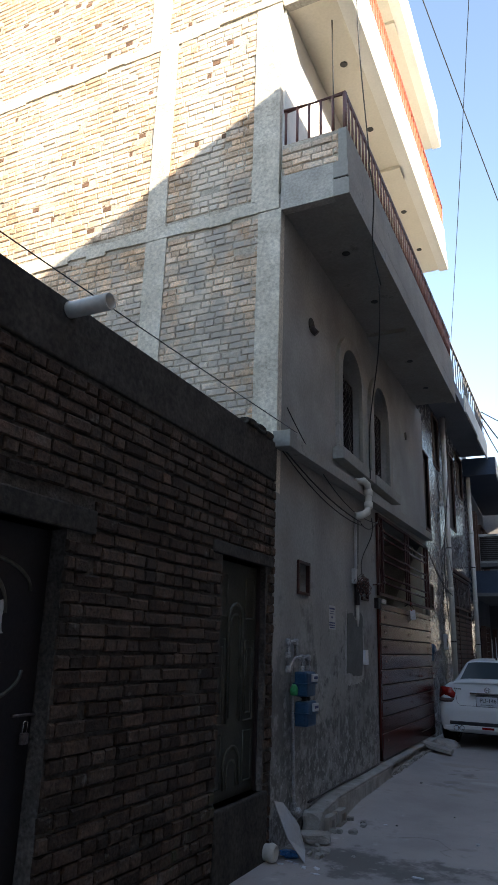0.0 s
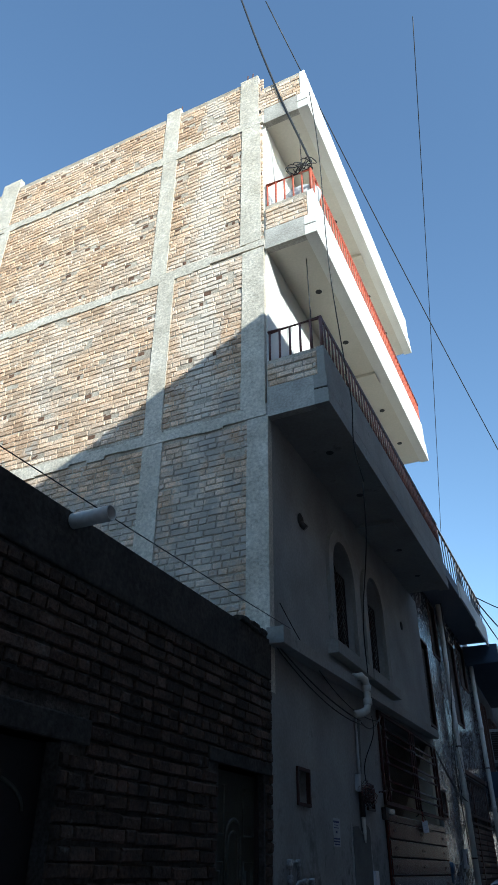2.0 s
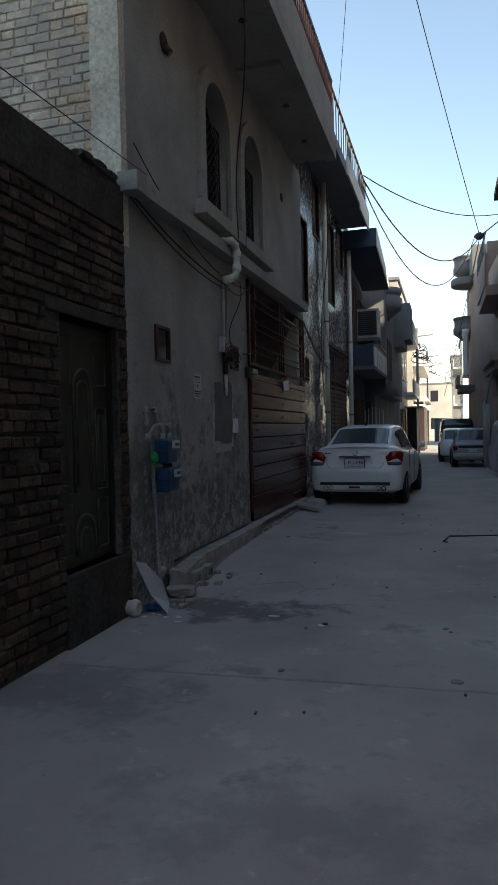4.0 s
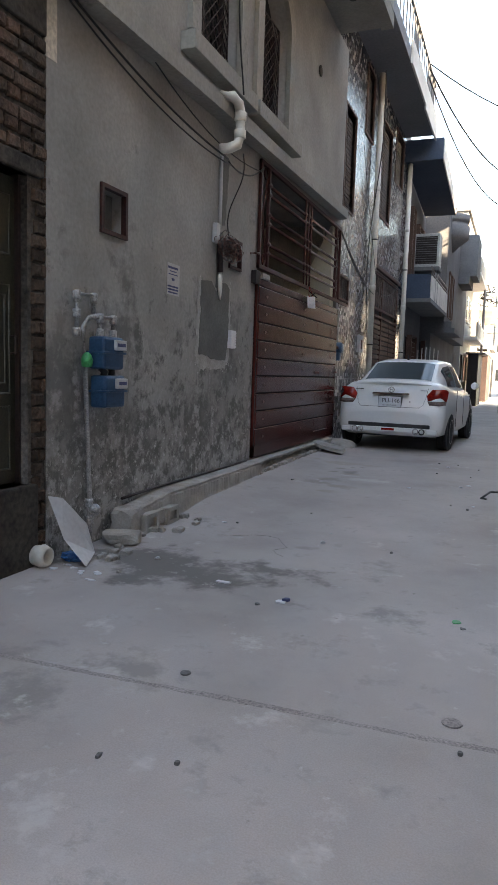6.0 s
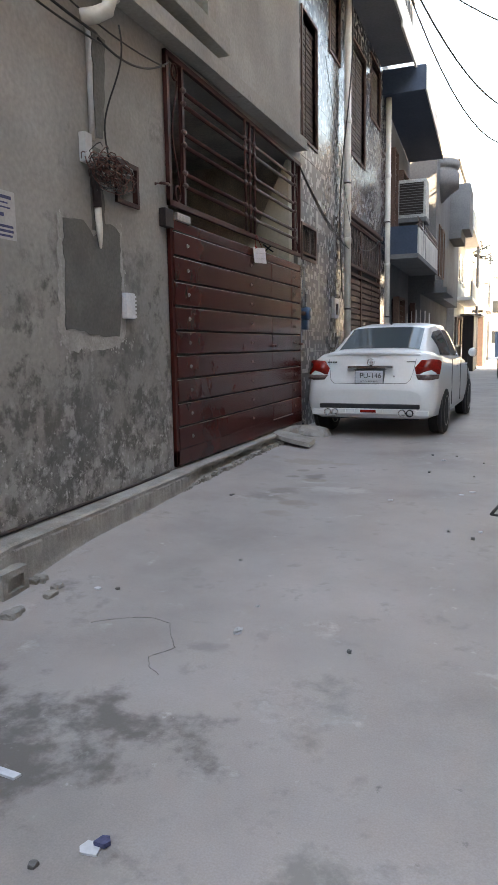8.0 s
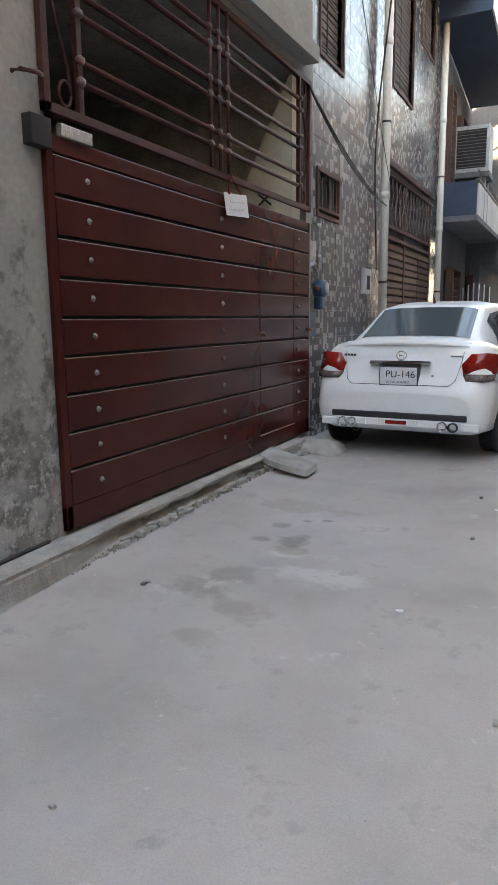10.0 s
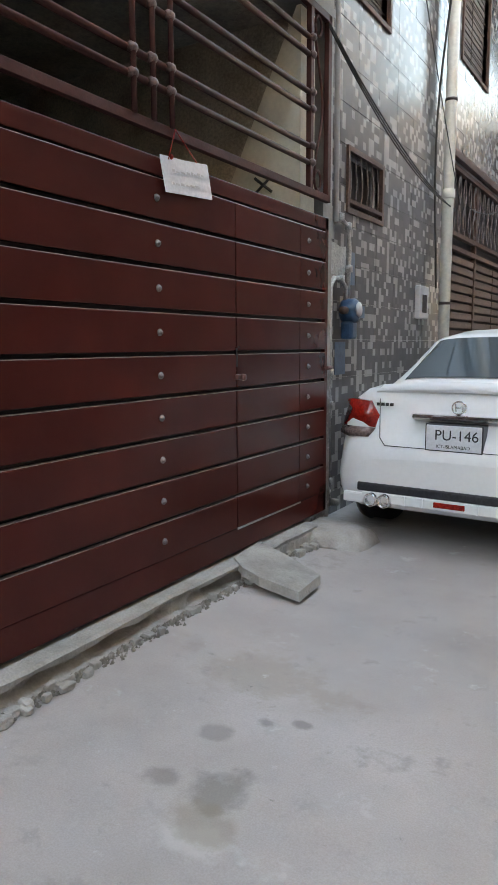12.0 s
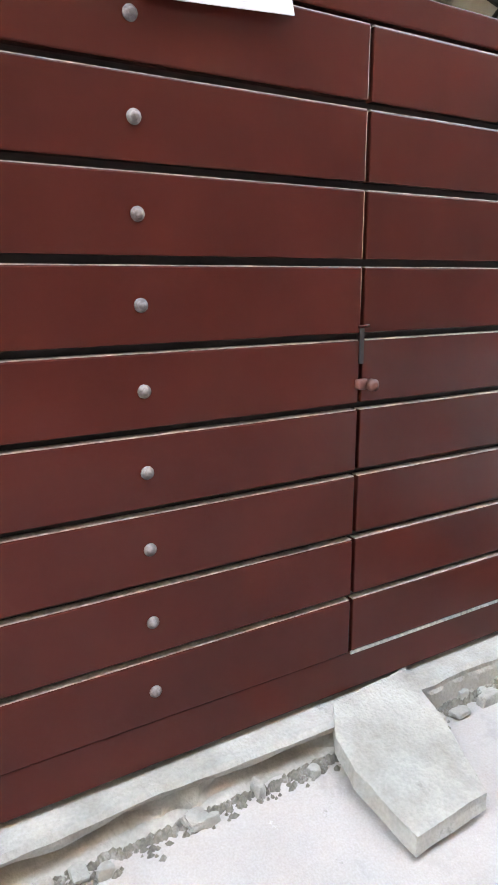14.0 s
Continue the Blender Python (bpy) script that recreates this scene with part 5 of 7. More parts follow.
        d = 1 + 0.22 * noise.noise(p * 1.3 + off) + 0.07 * noise.noise(p * 4 + off)
        q = q * d
        if flat_top:
            q.z = min(q.z, 0.8 + 0.05 * noise.noise(p * 3 + off))
        v.co = Vector((q.x * s[0], q.y * s[1], q.z * s[2]))
    bm.transform(Matrix.Translation(c) @ Matrix.Rotation(rot, 4, "Z"))
    return part(name, bm, material or M["kerb"], parent, label, category=category)


rock("concrete_lump", (0.09, 2.90, 0.01), (0.09, 0.13, 0.10), 1, label="broken concrete lump at the end of the kerb", rot=0.2)
rock("concrete_block", (0.20, 2.66, -0.05), (0.12, 0.10, 0.045), 2, label="flat grey concrete block lying by the wall", flat_top=True, rot=0.4)
rock("concrete_lump", (0.15, 3.28, -0.01), (0.05, 0.07, 0.06), 3, label="broken concrete lump half buried in the kerb end", flat_top=True)
for k, (y, x) in enumerate(((3.08, 0.185), (3.40, 0.195))):
    hb = thing("hollow_block", (x, y, -0.08), "weathered hollow concrete block set in the kerb end", "block")
    bm = bmesh.new()
    x0, x1, y0, y1, z0, z1 = x - 0.10, x + 0.03, y - 0.10, y + 0.10, -0.10, 0.045
    for a, b, c, d in ((y0, y1, z0, z0 + 0.035), (y0, y1, z1 - 0.035, z1), (y0, y0 + 0.035, z0 + 0.035, z1 - 0.035), (y1 - 0.035, y1, z0 + 0.035, z1 - 0.035)):
        slab(bm, x0, x1, a, b, c, d)
    slab(bm, x0 + 0.003, x0 + 0.105, y0 + 0.004, y1 - 0.004, z0 + 0.004, z1 - 0.004)
    part("shell", bm, M["kerb"], hb, "rough concrete shell")
rnd = random.Random(3)
for k in range(26):
    y, x = rnd.uniform(2.2, 3.6), rnd.uniform(0.06, 0.42)
    rock("stone", (x, y, gz(x, y) + 0.01), (rnd.uniform(0.012, 0.04), rnd.uniform(0.012, 0.04), rnd.uniform(0.01, 0.025)), 20 + k, label="small chip of broken concrete by the kerb", category="stone")
for k in range(44):
    y = rnd.uniform(5.9, 9.0)
    x = 0.135 + rnd.uniform(-0.02, 0.05)
    rock("stone", (x, y, gz(x, y) + 0.012), (rnd.uniform(0.008, 0.03), rnd.uniform(0.012, 0.04), rnd.uniform(0.008, 0.025)), 60 + k, label="chip of crumbled concrete along the gate sill", category="stone")

rnd = random.Random(90)
for k in range(12):
    c = (-0.04 + rnd.uniform(-0.07, 0.06), 1.70 + rnd.uniform(-0.3, 0.3), 3.49 + rnd.uniform(0, 0.02))
    rock("crumbled_cement", c, (rnd.uniform(0.03, 0.06), rnd.uniform(0.04, 0.10), rnd.uniform(0.02, 0.045)), 500 + k, M["plaster_dark"], "dark crumbled cement lump on the parapet end")

# tilted slab and boulder at the gate's foot
bm = bmesh.new()
top = [(0.06, 8.05, 0.185), (0.03, 8.38, 0.19), (0.26, 8.325, 0.145), (0.50, 8.24, 0.10), (0.51, 7.97, 0.088), (0.28, 7.955, 0.135), (0.16, 7.98, 0.16)]
a = [bm.verts.new(p) for p in top]
b = [bm.verts.new((x + 0.01, y - 0.01, z - 0.048)) for x, y, z in top]
bm.faces.new(a), bm.faces.new(b)
for i in range(7):
    bm.faces.new((a[i], a[(i + 1) % 7], b[(i + 1) % 7], b[i]))
bmesh.ops.subdivide_edges(bm, edges=list(bm.edges), cuts=3, use_grid_fill=True)
for v in bm.verts:
    q = v.co * 22
    v.co += Vector((noise.noise(q), noise.noise(q + Vector((9, 0, 0))), 0.5 * noise.noise(q + Vector((0, 9, 0))))) * 0.007
part("concrete_slab", bm, M["kerb"], None, "tilted broken paving slab leaning on the gate sill", category="rubble")
rock("concrete_mound", (0.17, 9.14, 0.0), (0.28, 0.26, 0.17), 7, label="rounded mound of old concrete beside the gate", flat_top=True, rot=0.3, cut=0.93)

# sign hung on the gate
sg = thing("hanging_sign", (0.075, 7.66, 2.1), "white card sign with handwriting hung by red string from the grille", "sign")
bm = bmesh.new()
vs = [bm.verts.new(p) for p in ((0.064, 7.46, 2.20), (0.066, 7.50, 2.045), (0.07, 7.86, 2.07), (0.066, 7.825, 2.23), (0.066, 7.64, 2.21))]
v2 = [bm.verts.new((v.co.x + 0.004, v.co.y, v.co.z)) for v in vs]
bm.faces.new(vs), bm.faces.new(v2)
for i in range(5):
    bm.faces.new((vs[i], vs[(i + 1) % 5], v2[(i + 1) % 5], v2[i]))
part("card", bm, M["paper"], sg, "white card")
rnd = random.Random(8)
for z, w in ((2.145, 0.24), (2.09, 0.20)):
    y = 7.54
    while y < 7.54 + w:
        l = rnd.uniform(0.015, 0.035)
        part("stroke", slab(bmesh.new(), 0.0745, 0.0755, y, y + l, z + (y - 7.54) * 0.1 - 0.006, z + (y - 7.54) * 0.1 + rnd.uniform(0.0, 0.008)), M["pvc_grey"], sg, "faint handwriting stroke")
        y += l + rnd.uniform(0.005, 0.015)
part("string", sweep(bmesh.new(), ((0.068, 7.52, 2.19), (0.05, 7.60, 2.34), (0.068, 7.74, 2.22)), 0.004, 5), M["lamp_red"], sg, "red string")
part("knot", lathe(bmesh.new(), [(0.004, -0.012), (0.014, 0.0), (0.004, 0.012)], (0.07, 7.54, 2.205), "z", 8), M["lamp_red"], sg)
for s in (1, -1):
    part("paint_cross", sweep(bmesh.new(), ((-0.365, 8.996, 2.40 + 0.05 * s), (-0.235, 8.996, 2.40 - 0.05 * s)), 0.010, 5), M["black"], porch, "black painted cross mark")

# ---- cars ----


def lerp(a, b, t):
    return a + (b - a) * t


def curve_at(rows, y):
    """Values of the rows (y, ...) at y, along straight lines."""
    if y <= rows[0][0]:
        return rows[0][1:]
    for p, q in zip(rows, rows[1:]):
        if y <= q[0]:
            t = (y - p[0]) / (q[0] - p[0])
            return tuple(lerp(a, b, t) for a, b in zip(p[1:], q[1:]))
    return rows[-1][1:]


def loft(rows, closed=True):
    bm = bmesh.new()
    rings = [[bm.verts.new(p) for p in r] for r in rows]
    for a, b in zip(rings, rings[1:]):
        for i in range(len(a) - 1):
            bm.faces.new((a[i], a[i + 1], b[i + 1], b[i])).smooth = True
    if closed:
        bm.faces.new(rings[0])
        bm.faces.new(rings[-1])
    return bm


def build_car(name, at, turn, W, L, H, body_rows, house_rows, paint, label, rear="sedan", lamps=None, glass=None):
    """A car whose rear bumper is at local y = 0 and that points along +y. Its parts keep local places."""
    car = thing(name, at, label, "car")

    def P(n, bm, m, lab="", parent=car):
        ob = part(n, bm, m, None, lab)
        ob.parent = parent
        return ob
    rows = []
    for y, w, zb, zt in body_rows:
        h = zt - zb
        half = [(0, zb), (w * 0.80, zb), (w * 0.95, zb + 0.05), (w * 0.985, zb + h * 0.25), (w, zb + h * 0.45), (w * 0.99, zb + h * 0.62), (w * 0.965, zb + h * 0.78), (w * 0.90, zb + h * 0.92), (w * 0.80, zt - 0.004), (w * 0.45, zt + 0.012), (0, zt + 0.016)]
        rows.append([(x, y, z) for x, z in half] + [(-x, y, z) for x, z in reversed(half[:-1])][:-1])
    rows = [r + [r[0]] for r in rows]
    bm = bmesh.new()
    rings = [[bm.verts.new(p) for p in r[:-1]] for r in rows]
    n = len(rings[0])
    for a, b in zip(rings, rings[1:]):
        for i in range(n):
            bm.faces.new((a[i], a[(i + 1) % n], b[(i + 1) % n], b[i])).smooth = True
    bm.faces.new(rings[0]), bm.faces.new(rings[-1])
    P("body", bm, paint)

    def hs(y, u, off=0.0):
        """A point of the cabin: u runs from the belt (0) over the edge of the roof (1) to its middle (2)."""
        wb, zb, wt, zt = curve_at(house_rows, y)
        if u <= 1:
            x = lerp(wb, wt, u) + 0.03 * math.sin(math.pi * u)
            z = lerp(zb, zt - 0.035, u)
            return (x + off, y, z + off * 0.3)
        x = lerp(wt, 0, u - 1)
        z = zt - 0.035 * (1 - min(1, (u - 1) * 3)) ** 2 + 0.012 * math.sin(math.pi / 2 * (u - 1))
        return (x, y, z + off)
    ys = [house_rows[0][0] + (house_rows[-1][0] - house_rows[0][0]) * i / 40 for i in range(41)]
    us = [0, 0.2, 0.4, 0.6, 0.8, 0.92, 1.0, 1.06, 1.15, 1.3, 1.6, 2.0]
    rows = []
    for y in ys:
        r = [hs(y, u) for u in us]
        rows.append(r + [(-x, a, z) for x, a, z in reversed(r[:-1])])
    P("cabin", loft(rows), paint)

    def glass_patch(n, y0, y1, ua, ub, off, sides, lab):
        for s in sides:
            bm = bmesh.new()
            g = []
            for i in range(9):
                y = lerp(y0, y1, i / 8)
                row = []
                for j in range(9):
                    x, a, z = hs(y, lerp(ua, ub, j / 8), off)
                    row.append(bm.verts.new((x * s, a, z)))
                g.append(row)
            for a, b in zip(g, g[1:]):
                for j in range(8):
                    bm.faces.new((a[j], a[j + 1], b[j + 1], b[j])).smooth = True
            P(n, bm, glass or M["car_glass"], lab)

    y0, ya, yb, yc = house_rows[0][0], house_rows[1][0], house_rows[-2][0], house_rows[-1][0]
    # rear screen and windscreen run right across
    for n, p, q, lab in (("rear_window", lerp(y0, ya, 0.10), lerp(y0, ya, 0.90), "tinted rear window"), ("windscreen", lerp(yb, yc, 0.12), lerp(yb, yc, 0.92), "windscreen")):
        bm = bmesh.new()
        g = []
        for i in range(9):
            y = lerp(p, q, i / 8)
            row = []
            for u in (1.10, 1.2, 1.4, 1.7, 2.0):
                x, a, z = hs(y, u, 0.006)
                row.append((x, a - 0.002, z + 0.002))
            row = [bm.verts.new(v) for v in row + [(-x, a, z) for x, a, z in reversed(row[:-1])]]
            g.append(row)
        for a, b in zip(g, g[1:]):
            for j in range(len(a) - 1):
                bm.faces.new((a[j], a[j + 1], b[j + 1], b[j])).smooth = True
        P(n, bm, glass or M["car_glass"], lab)
    mid = (ya + yb) / 2
    glass_patch("side_window", lerp(y0, ya, 0.75), mid - 0.04, 0.08, 0.86, 0.006, (1, -1), "dark rear side window")
    glass_patch("side_window", mid + 0.02, lerp(yb, yc, 0.35), 0.08, 0.86, 0.006, (1, -1), "dark front side window")
    for y, r in ((L * 0.175, 0.30), (L * 0.775, 0.30)):
        for s in (1, -1):
            P("wheel_arch", lathe(bmesh.new(), [(0.33, -0.05), (0.345, 0.0), (0.30, 0.008)], (s * (W / 2 - 0.015) if s > 0 else -(W / 2 - 0.015), y, 0.33), "x", 28), M["trim"], "dark wheel arch")
            bm = lathe(bmesh.new(), [(0.2, -0.10), (0.28, -0.10), (r, -0.07), (r, 0.07), (0.28, 0.10), (0.2, 0.10)], (s * (W / 2 - 0.09), y, r), "x", 28)
            wh = P("wheel", bm, M["tyre"], "black tyre")
            P("rim", lathe(bmesh.new(), [(0.195, -0.105), (0.2, 0.104), (0.17, 0.095), (0.05, 0.08), (0.03, 0.095)], (s * (W / 2 - 0.09), y, r), "x", 20), M["rim"], "alloy rim", wh)
    car.matrix_basis = Matrix.Translation(at) @ Matrix.Rotation(radians(turn), 4, "Z")
    return car, P


def rear_surface_patch(poly, y, thick=0.012):
    bm = bmesh.new()
    a = [bm.verts.new((x, yy if yy is not None else y, z)) for x, yy, z in poly]
    b = [bm.verts.new((x, (yy if yy is not None else y) + thick + 0.05, z)) for x, yy, z in poly]
    bm.faces.new(a), bm.faces.new(b)
    for i in range(len(a)):
        bm.faces.new((a[i], a[(i + 1) % len(a)], b[(i + 1) % len(a)], b[i]))
    return bm


def letters(text, size, depth=0.001):
    """Writing as a mesh in the x-z plane, centred."""
    cu = bpy.data.curves.new("text", "FONT")
    cu.body, cu.size, cu.extrude, cu.align_x, cu.align_y = text, size, depth, "CENTER", "CENTER"
    tmp = bpy.data.objects.new("text", cu)
    me = bpy.data.meshes.new_from_object(tmp)
    bpy.data.objects.remove(tmp)
    bm = bmesh.new()
    bm.from_mesh(me)
    bm.transform(Matrix.Rotation(math.pi / 2, 4, "X"))
    return bm


body_rows = [(0.0, 0.66, 0.36, 0.60), (0.02, 0.76, 0.31, 0.66), (0.06, 0.805, 0.27, 0.72), (0.11, 0.825, 0.25, 0.78), (0.15, 0.832, 0.24, 0.92), (0.19, 0.838, 0.24, 1.02), (0.24, 0.84, 0.23, 1.055),
             (0.5, 0.845, 0.22, 1.075), (1.0, 0.85, 0.21, 1.05), (2.0, 0.85, 0.20, 1.0), (3.1, 0.845, 0.21, 0.98), (3.5, 0.84, 0.22, 0.95), (4.0, 0.81, 0.24, 0.84), (4.25, 0.74, 0.27, 0.72), (4.38, 0.6, 0.32, 0.58)]
house_rows = [(0.46, 0.66, 1.02, 0.60, 1.075), (1.22, 0.74, 0.99, 0.54, 1.425), (1.7, 0.755, 0.97, 0.555, 1.468), (2.4, 0.755, 0.95, 0.56, 1.465), (3.4, 0.70, 0.94, 0.60, 1.0)]
city, CP = build_car("car", (0.94, 9.20, gz(1, 10)), -3.0, 1.695, 4.4, 1.47, body_rows, house_rows, M["carpaint"], "white four-door saloon parked close to the tiled wall")
for s in (1, -1):
    P0 = [(0.80, 0.155, 0.76), (0.48, 0.125, 0.80), (0.50, 0.145, 0.93), (0.62, 0.165, 0.99), (0.80, 0.215, 1.0), (0.832, 0.24, 0.96), (0.832, 0.22, 0.80)]
    bm = bmesh.new()
    a = [bm.verts.new((s * x, y - 0.012, z)) for x, y, z in [(0.57, 0.115, 0.80), (0.55, 0.135, 0.88), (0.63, 0.150, 0.975), (0.76, 0.175, 0.985), (0.835, 0.23, 0.975), (0.852, 0.30, 0.95), (0.852, 0.25, 0.87), (0.845, 0.20, 0.80)]]
    b = [bm.verts.new((v.co.x * 0.97, v.co.y + 0.08, v.co.z)) for v in a]
    cen = bm.verts.new((s * 0.73, 0.128, 0.89))
    for i in range(8):
        bm.faces.new((a[i], a[(i + 1) % 8], cen)).smooth = True
    for i in range(8):
        bm.faces.new((a[i], a[(i + 1) % 8], b[(i + 1) % 8], b[i]))
    CP("tail_lamp", bm, M["lamp_red"], "red tail lamp lens")
    bm = bmesh.new()
    a = [bm.verts.new((s * x, y - 0.03, z)) for x, y, z in [(0.60, 0.10, 0.735), (0.57, 0.113, 0.796), (0.70, 0.135, 0.797), (0.845, 0.196, 0.797), (0.84, 0.16, 0.745), (0.75, 0.11, 0.73)]]
    b = [bm.verts.new((v.co.x * 0.97, v.co.y + 0.08, v.co.z)) for v in a]
    cen = bm.verts.new((s * 0.73, 0.062, 0.765))
    for i in range(6):
        bm.faces.new((a[i], a[(i + 1) % 6], cen)).smooth = True
    for i in range(6):
        bm.faces.new((a[i], a[(i + 1) % 6], b[(i + 1) % 6], b[i]))
    CP("lamp_lens", bm, M["lamp_clear"], "smoked clear lower lamp lens")
    x = s * 0.46
    for k in (0, 1):
        xx = x + s * (0.095 * k - 0.03)
        CP("exhaust", lathe(bmesh.new(), [(0.030, 0.06), (0.034, -0.035), (0.040, -0.042), (0.046, -0.036), (0.046, 0.1)], (xx, -0.01, 0.325), "y", 18), M["chrome"] if not (s > 0 and k) else M["trim"], "round exhaust tip")
    # Black discs close the tips; the shade inside is their colour.
    CP("exhaust_bore", lathe(bmesh.new(), [(0.031, 0.0), (0.031, 0.01)], (x - s * 0.03, 0.02, 0.325), "y", 12), M["black"], "dark pipe bore")
    CP("exhaust_bore", lathe(bmesh.new(), [(0.031, 0.0), (0.031, 0.01)], (x + s * 0.065, 0.02, 0.325), "y", 12), M["black"], "dark pipe bore")
    bm = bmesh.new()
    slab(bm, s * 0.60 - 0.15, s * 0.60 + 0.15, 0.0, 0.09, 0.285, 0.36, 0, 0.015)
    CP("skirt", bm, M["carpaint"], "white bumper skirt corner")
    bm = bmesh.new()
    lathe(bm, [(0.02, -0.05), (0.06, -0.04), (0.07, 0.02), (0.03, 0.06)], (s * 0.93, 3.05, 1.03), "y", 12)
    bm.transform(Matrix.Diagonal((1, 1, 1, 1)))
    CP("mirror", bm, M["carpaint"], "door mirror")
    for y in (1.75, 2.75):
        CP("door_handle", sweep(bmesh.new(), ((s * 0.855, y, 0.86), (s * 0.868, y + 0.05, 0.86), (s * 0.868, y + 0.13, 0.86), (s * 0.855, y + 0.18, 0.86)), 0.011, 6), M["carpaint"], "door handle")
    for y in (1.30, 2.22, 3.15):
        CP("door_gap", slab(bmesh.new(), s * 0.848 - 0.004, s * 0.848 + 0.004, y, y + 0.007, 0.34, 0.96), M["trim"], "thin door gap")
CP("diffuser", slab(bmesh.new(), -0.64, 0.64, -0.012, 0.08, 0.375, 0.435, 0, 0.012), M["trim"], "dark band above the skirt")
CP("skirt", slab(bmesh.new(), -0.60, 0.60, -0.016, 0.07, 0.305, 0.372, 0, 0.008), M["carpaint"], "white ribbed rear skirt")
for x in (-0.42, -0.30, -0.18, 0.18, 0.30, 0.42):
    CP("rib", slab(bmesh.new(), x - 0.008, x + 0.008, -0.026, -0.014, 0.31, 0.37), M["carpaint"], "skirt rib")
CP("reflector", slab(bmesh.new(), -0.10, 0.10, -0.024, -0.014, 0.325, 0.36, 0, 0.004), M["lamp_red"], "red fog reflector")
CP("under_tray", slab(bmesh.new(), -0.58, 0.58, 0.3, 4.2, 0.21, 0.3), M["trim"], "dark underside")
CP("number_plate", slab(bmesh.new(), -0.175, 0.175, 0.018, 0.12, 0.69, 0.85, 0, 0.004), M["paper"], "white registration plate")
CP("plate_frame", slab(bmesh.new(), -0.183, 0.183, 0.024, 0.13, 0.682, 0.858, 0, 0.004), M["trim"], "thin plate frame")
for txt, sz, z in (("PU-146", 0.092, 0.785), ("ICT-ISLAMABAD", 0.03, 0.715)):
    bm = letters(txt, sz)
    bm.transform(Matrix.Translation((0.02 if sz > 0.05 else 0, 0.0165, z)))
    CP("plate_text", bm, M["trim"], "dark plate characters")
CP("boot_trim", slab(bmesh.new(), -0.29, 0.29, 0.06, 0.14, 0.875, 0.91, 0, 0.012), M["chrome"], "chrome boot handle strip")
bm = bmesh.new()
pts = [(0.045 * math.cos(a), 0.12, 0.955 + 0.04 * math.sin(a)) for a in (2 * math.pi * k / 20 for k in range(21))]
sweep(bm, pts, 0.006, 6)
sweep(bm, ((-0.02, 0.12, 0.93), (-0.026, 0.12, 0.985)), 0.005, 5)
sweep(bm, ((0.02, 0.12, 0.93), (0.026, 0.12, 0.985)), 0.005, 5)
sweep(bm, ((-0.021, 0.12, 0.955), (0.021, 0.12, 0.955)), 0.005, 5)
CP("badge", bm, M["chrome"], "chrome badge")
for k in range(4):
    CP("badge", slab(bmesh.new(), -0.57 + k * 0.032, -0.55 + k * 0.032, 0.135, 0.15, 0.945, 0.965), M["trim"], "small dark model badge bar")
CP("badge", slab(bmesh.new(), 0.45, 0.56, 0.135, 0.15, 0.95, 0.96), M["chrome"], "small chrome badge strip")
bm = bmesh.new()
prof = [(-0.60, 0.20, 1.035), (-0.3, 0.165, 1.06), (0, 0.155, 1.068), (0.3, 0.165, 1.06), (0.60, 0.20, 1.035)]
a = [bm.verts.new(p) for p in prof]
b = [bm.verts.new((x, y + 0.13, z + 0.045)) for x, y, z in prof]
c = [bm.verts.new((x, y + 0.02, z - 0.02)) for x, y, z in prof]
for i in range(4):
    bm.faces.new((a[i], a[i + 1], b[i + 1], b[i])).smooth = True
    bm.faces.new((a[i], c[i], c[i + 1], a[i + 1]))
CP("spoiler", bm, M["carpaint"], "low white lip spoiler")
CP("boot_gap", sweep(bmesh.new(), ((-0.56, 0.172, 0.99), (-0.54, 0.125, 0.86), (-0.51, 0.06, 0.735), (-0.46, 0.028, 0.69), (0.46, 0.028, 0.69), (0.51, 0.06, 0.735), (0.54, 0.125, 0.86), (0.56, 0.172, 0.99)), 0.003, 4), M["trim"], "thin boot lid gap")
CP("keyhole", lathe(bmesh.new(), [(0.012, -0.004), (0.012, 0.02)], (0.30, 0.088, 0.775), "y", 12), M["rim"], "boot lock")
CP("aerial", sweep(bmesh.new(), ((0, 1.32, 1.46), (0, 1.30, 1.49), (0, 1.24, 1.56)), [0.02, 0.012, 0.003], 8), M["trim"], "stubby roof aerial")
CP("brake_light", slab(bmesh.new(), -0.14, 0.14, 0.60, 0.72, 1.10, 1.125, 0, 0.01), M["trim"], "high brake light housing")

hb_rows = [(0.0, 0.56, 0.34, 0.60), (0.05, 0.66, 0.28, 0.80), (0.12, 0.69, 0.26, 0.92), (0.6, 0.70, 0.24, 0.94), (2.3, 0.70, 0.24, 0.92), (2.9, 0.68, 0.26, 0.86), (3.25, 0.6, 0.32, 0.6)]
hh_rows = [(0.13, 0.62, 0.88, 0.56, 0.93), (0.55, 0.64, 0.88, 0.50, 1.38), (1.0, 0.64, 0.88, 0.52, 1.42), (1.7, 0.64, 0.88, 0.52, 1.41), (2.4, 0.62, 0.86, 0.56, 0.93)]
hatch, HP = build_car("hatchback", (3.42, 22.6, gz(3, 23)), 1.5, 1.40, 3.3, 1.41, hb_rows, hh_rows, M["carpaint_old"], "small old silver hatchback parked along the street")
HP("bumper", slab(bmesh.new(), -0.68, 0.68, -0.06, 0.08, 0.38, 0.52, 0, 0.02), M["pvc_grey"], "pale bumper")
HP("number_plate", slab(bmesh.new(), -0.15, 0.15, 0.0, 0.03, 0.56, 0.66), M["paper"], "white registration plate")
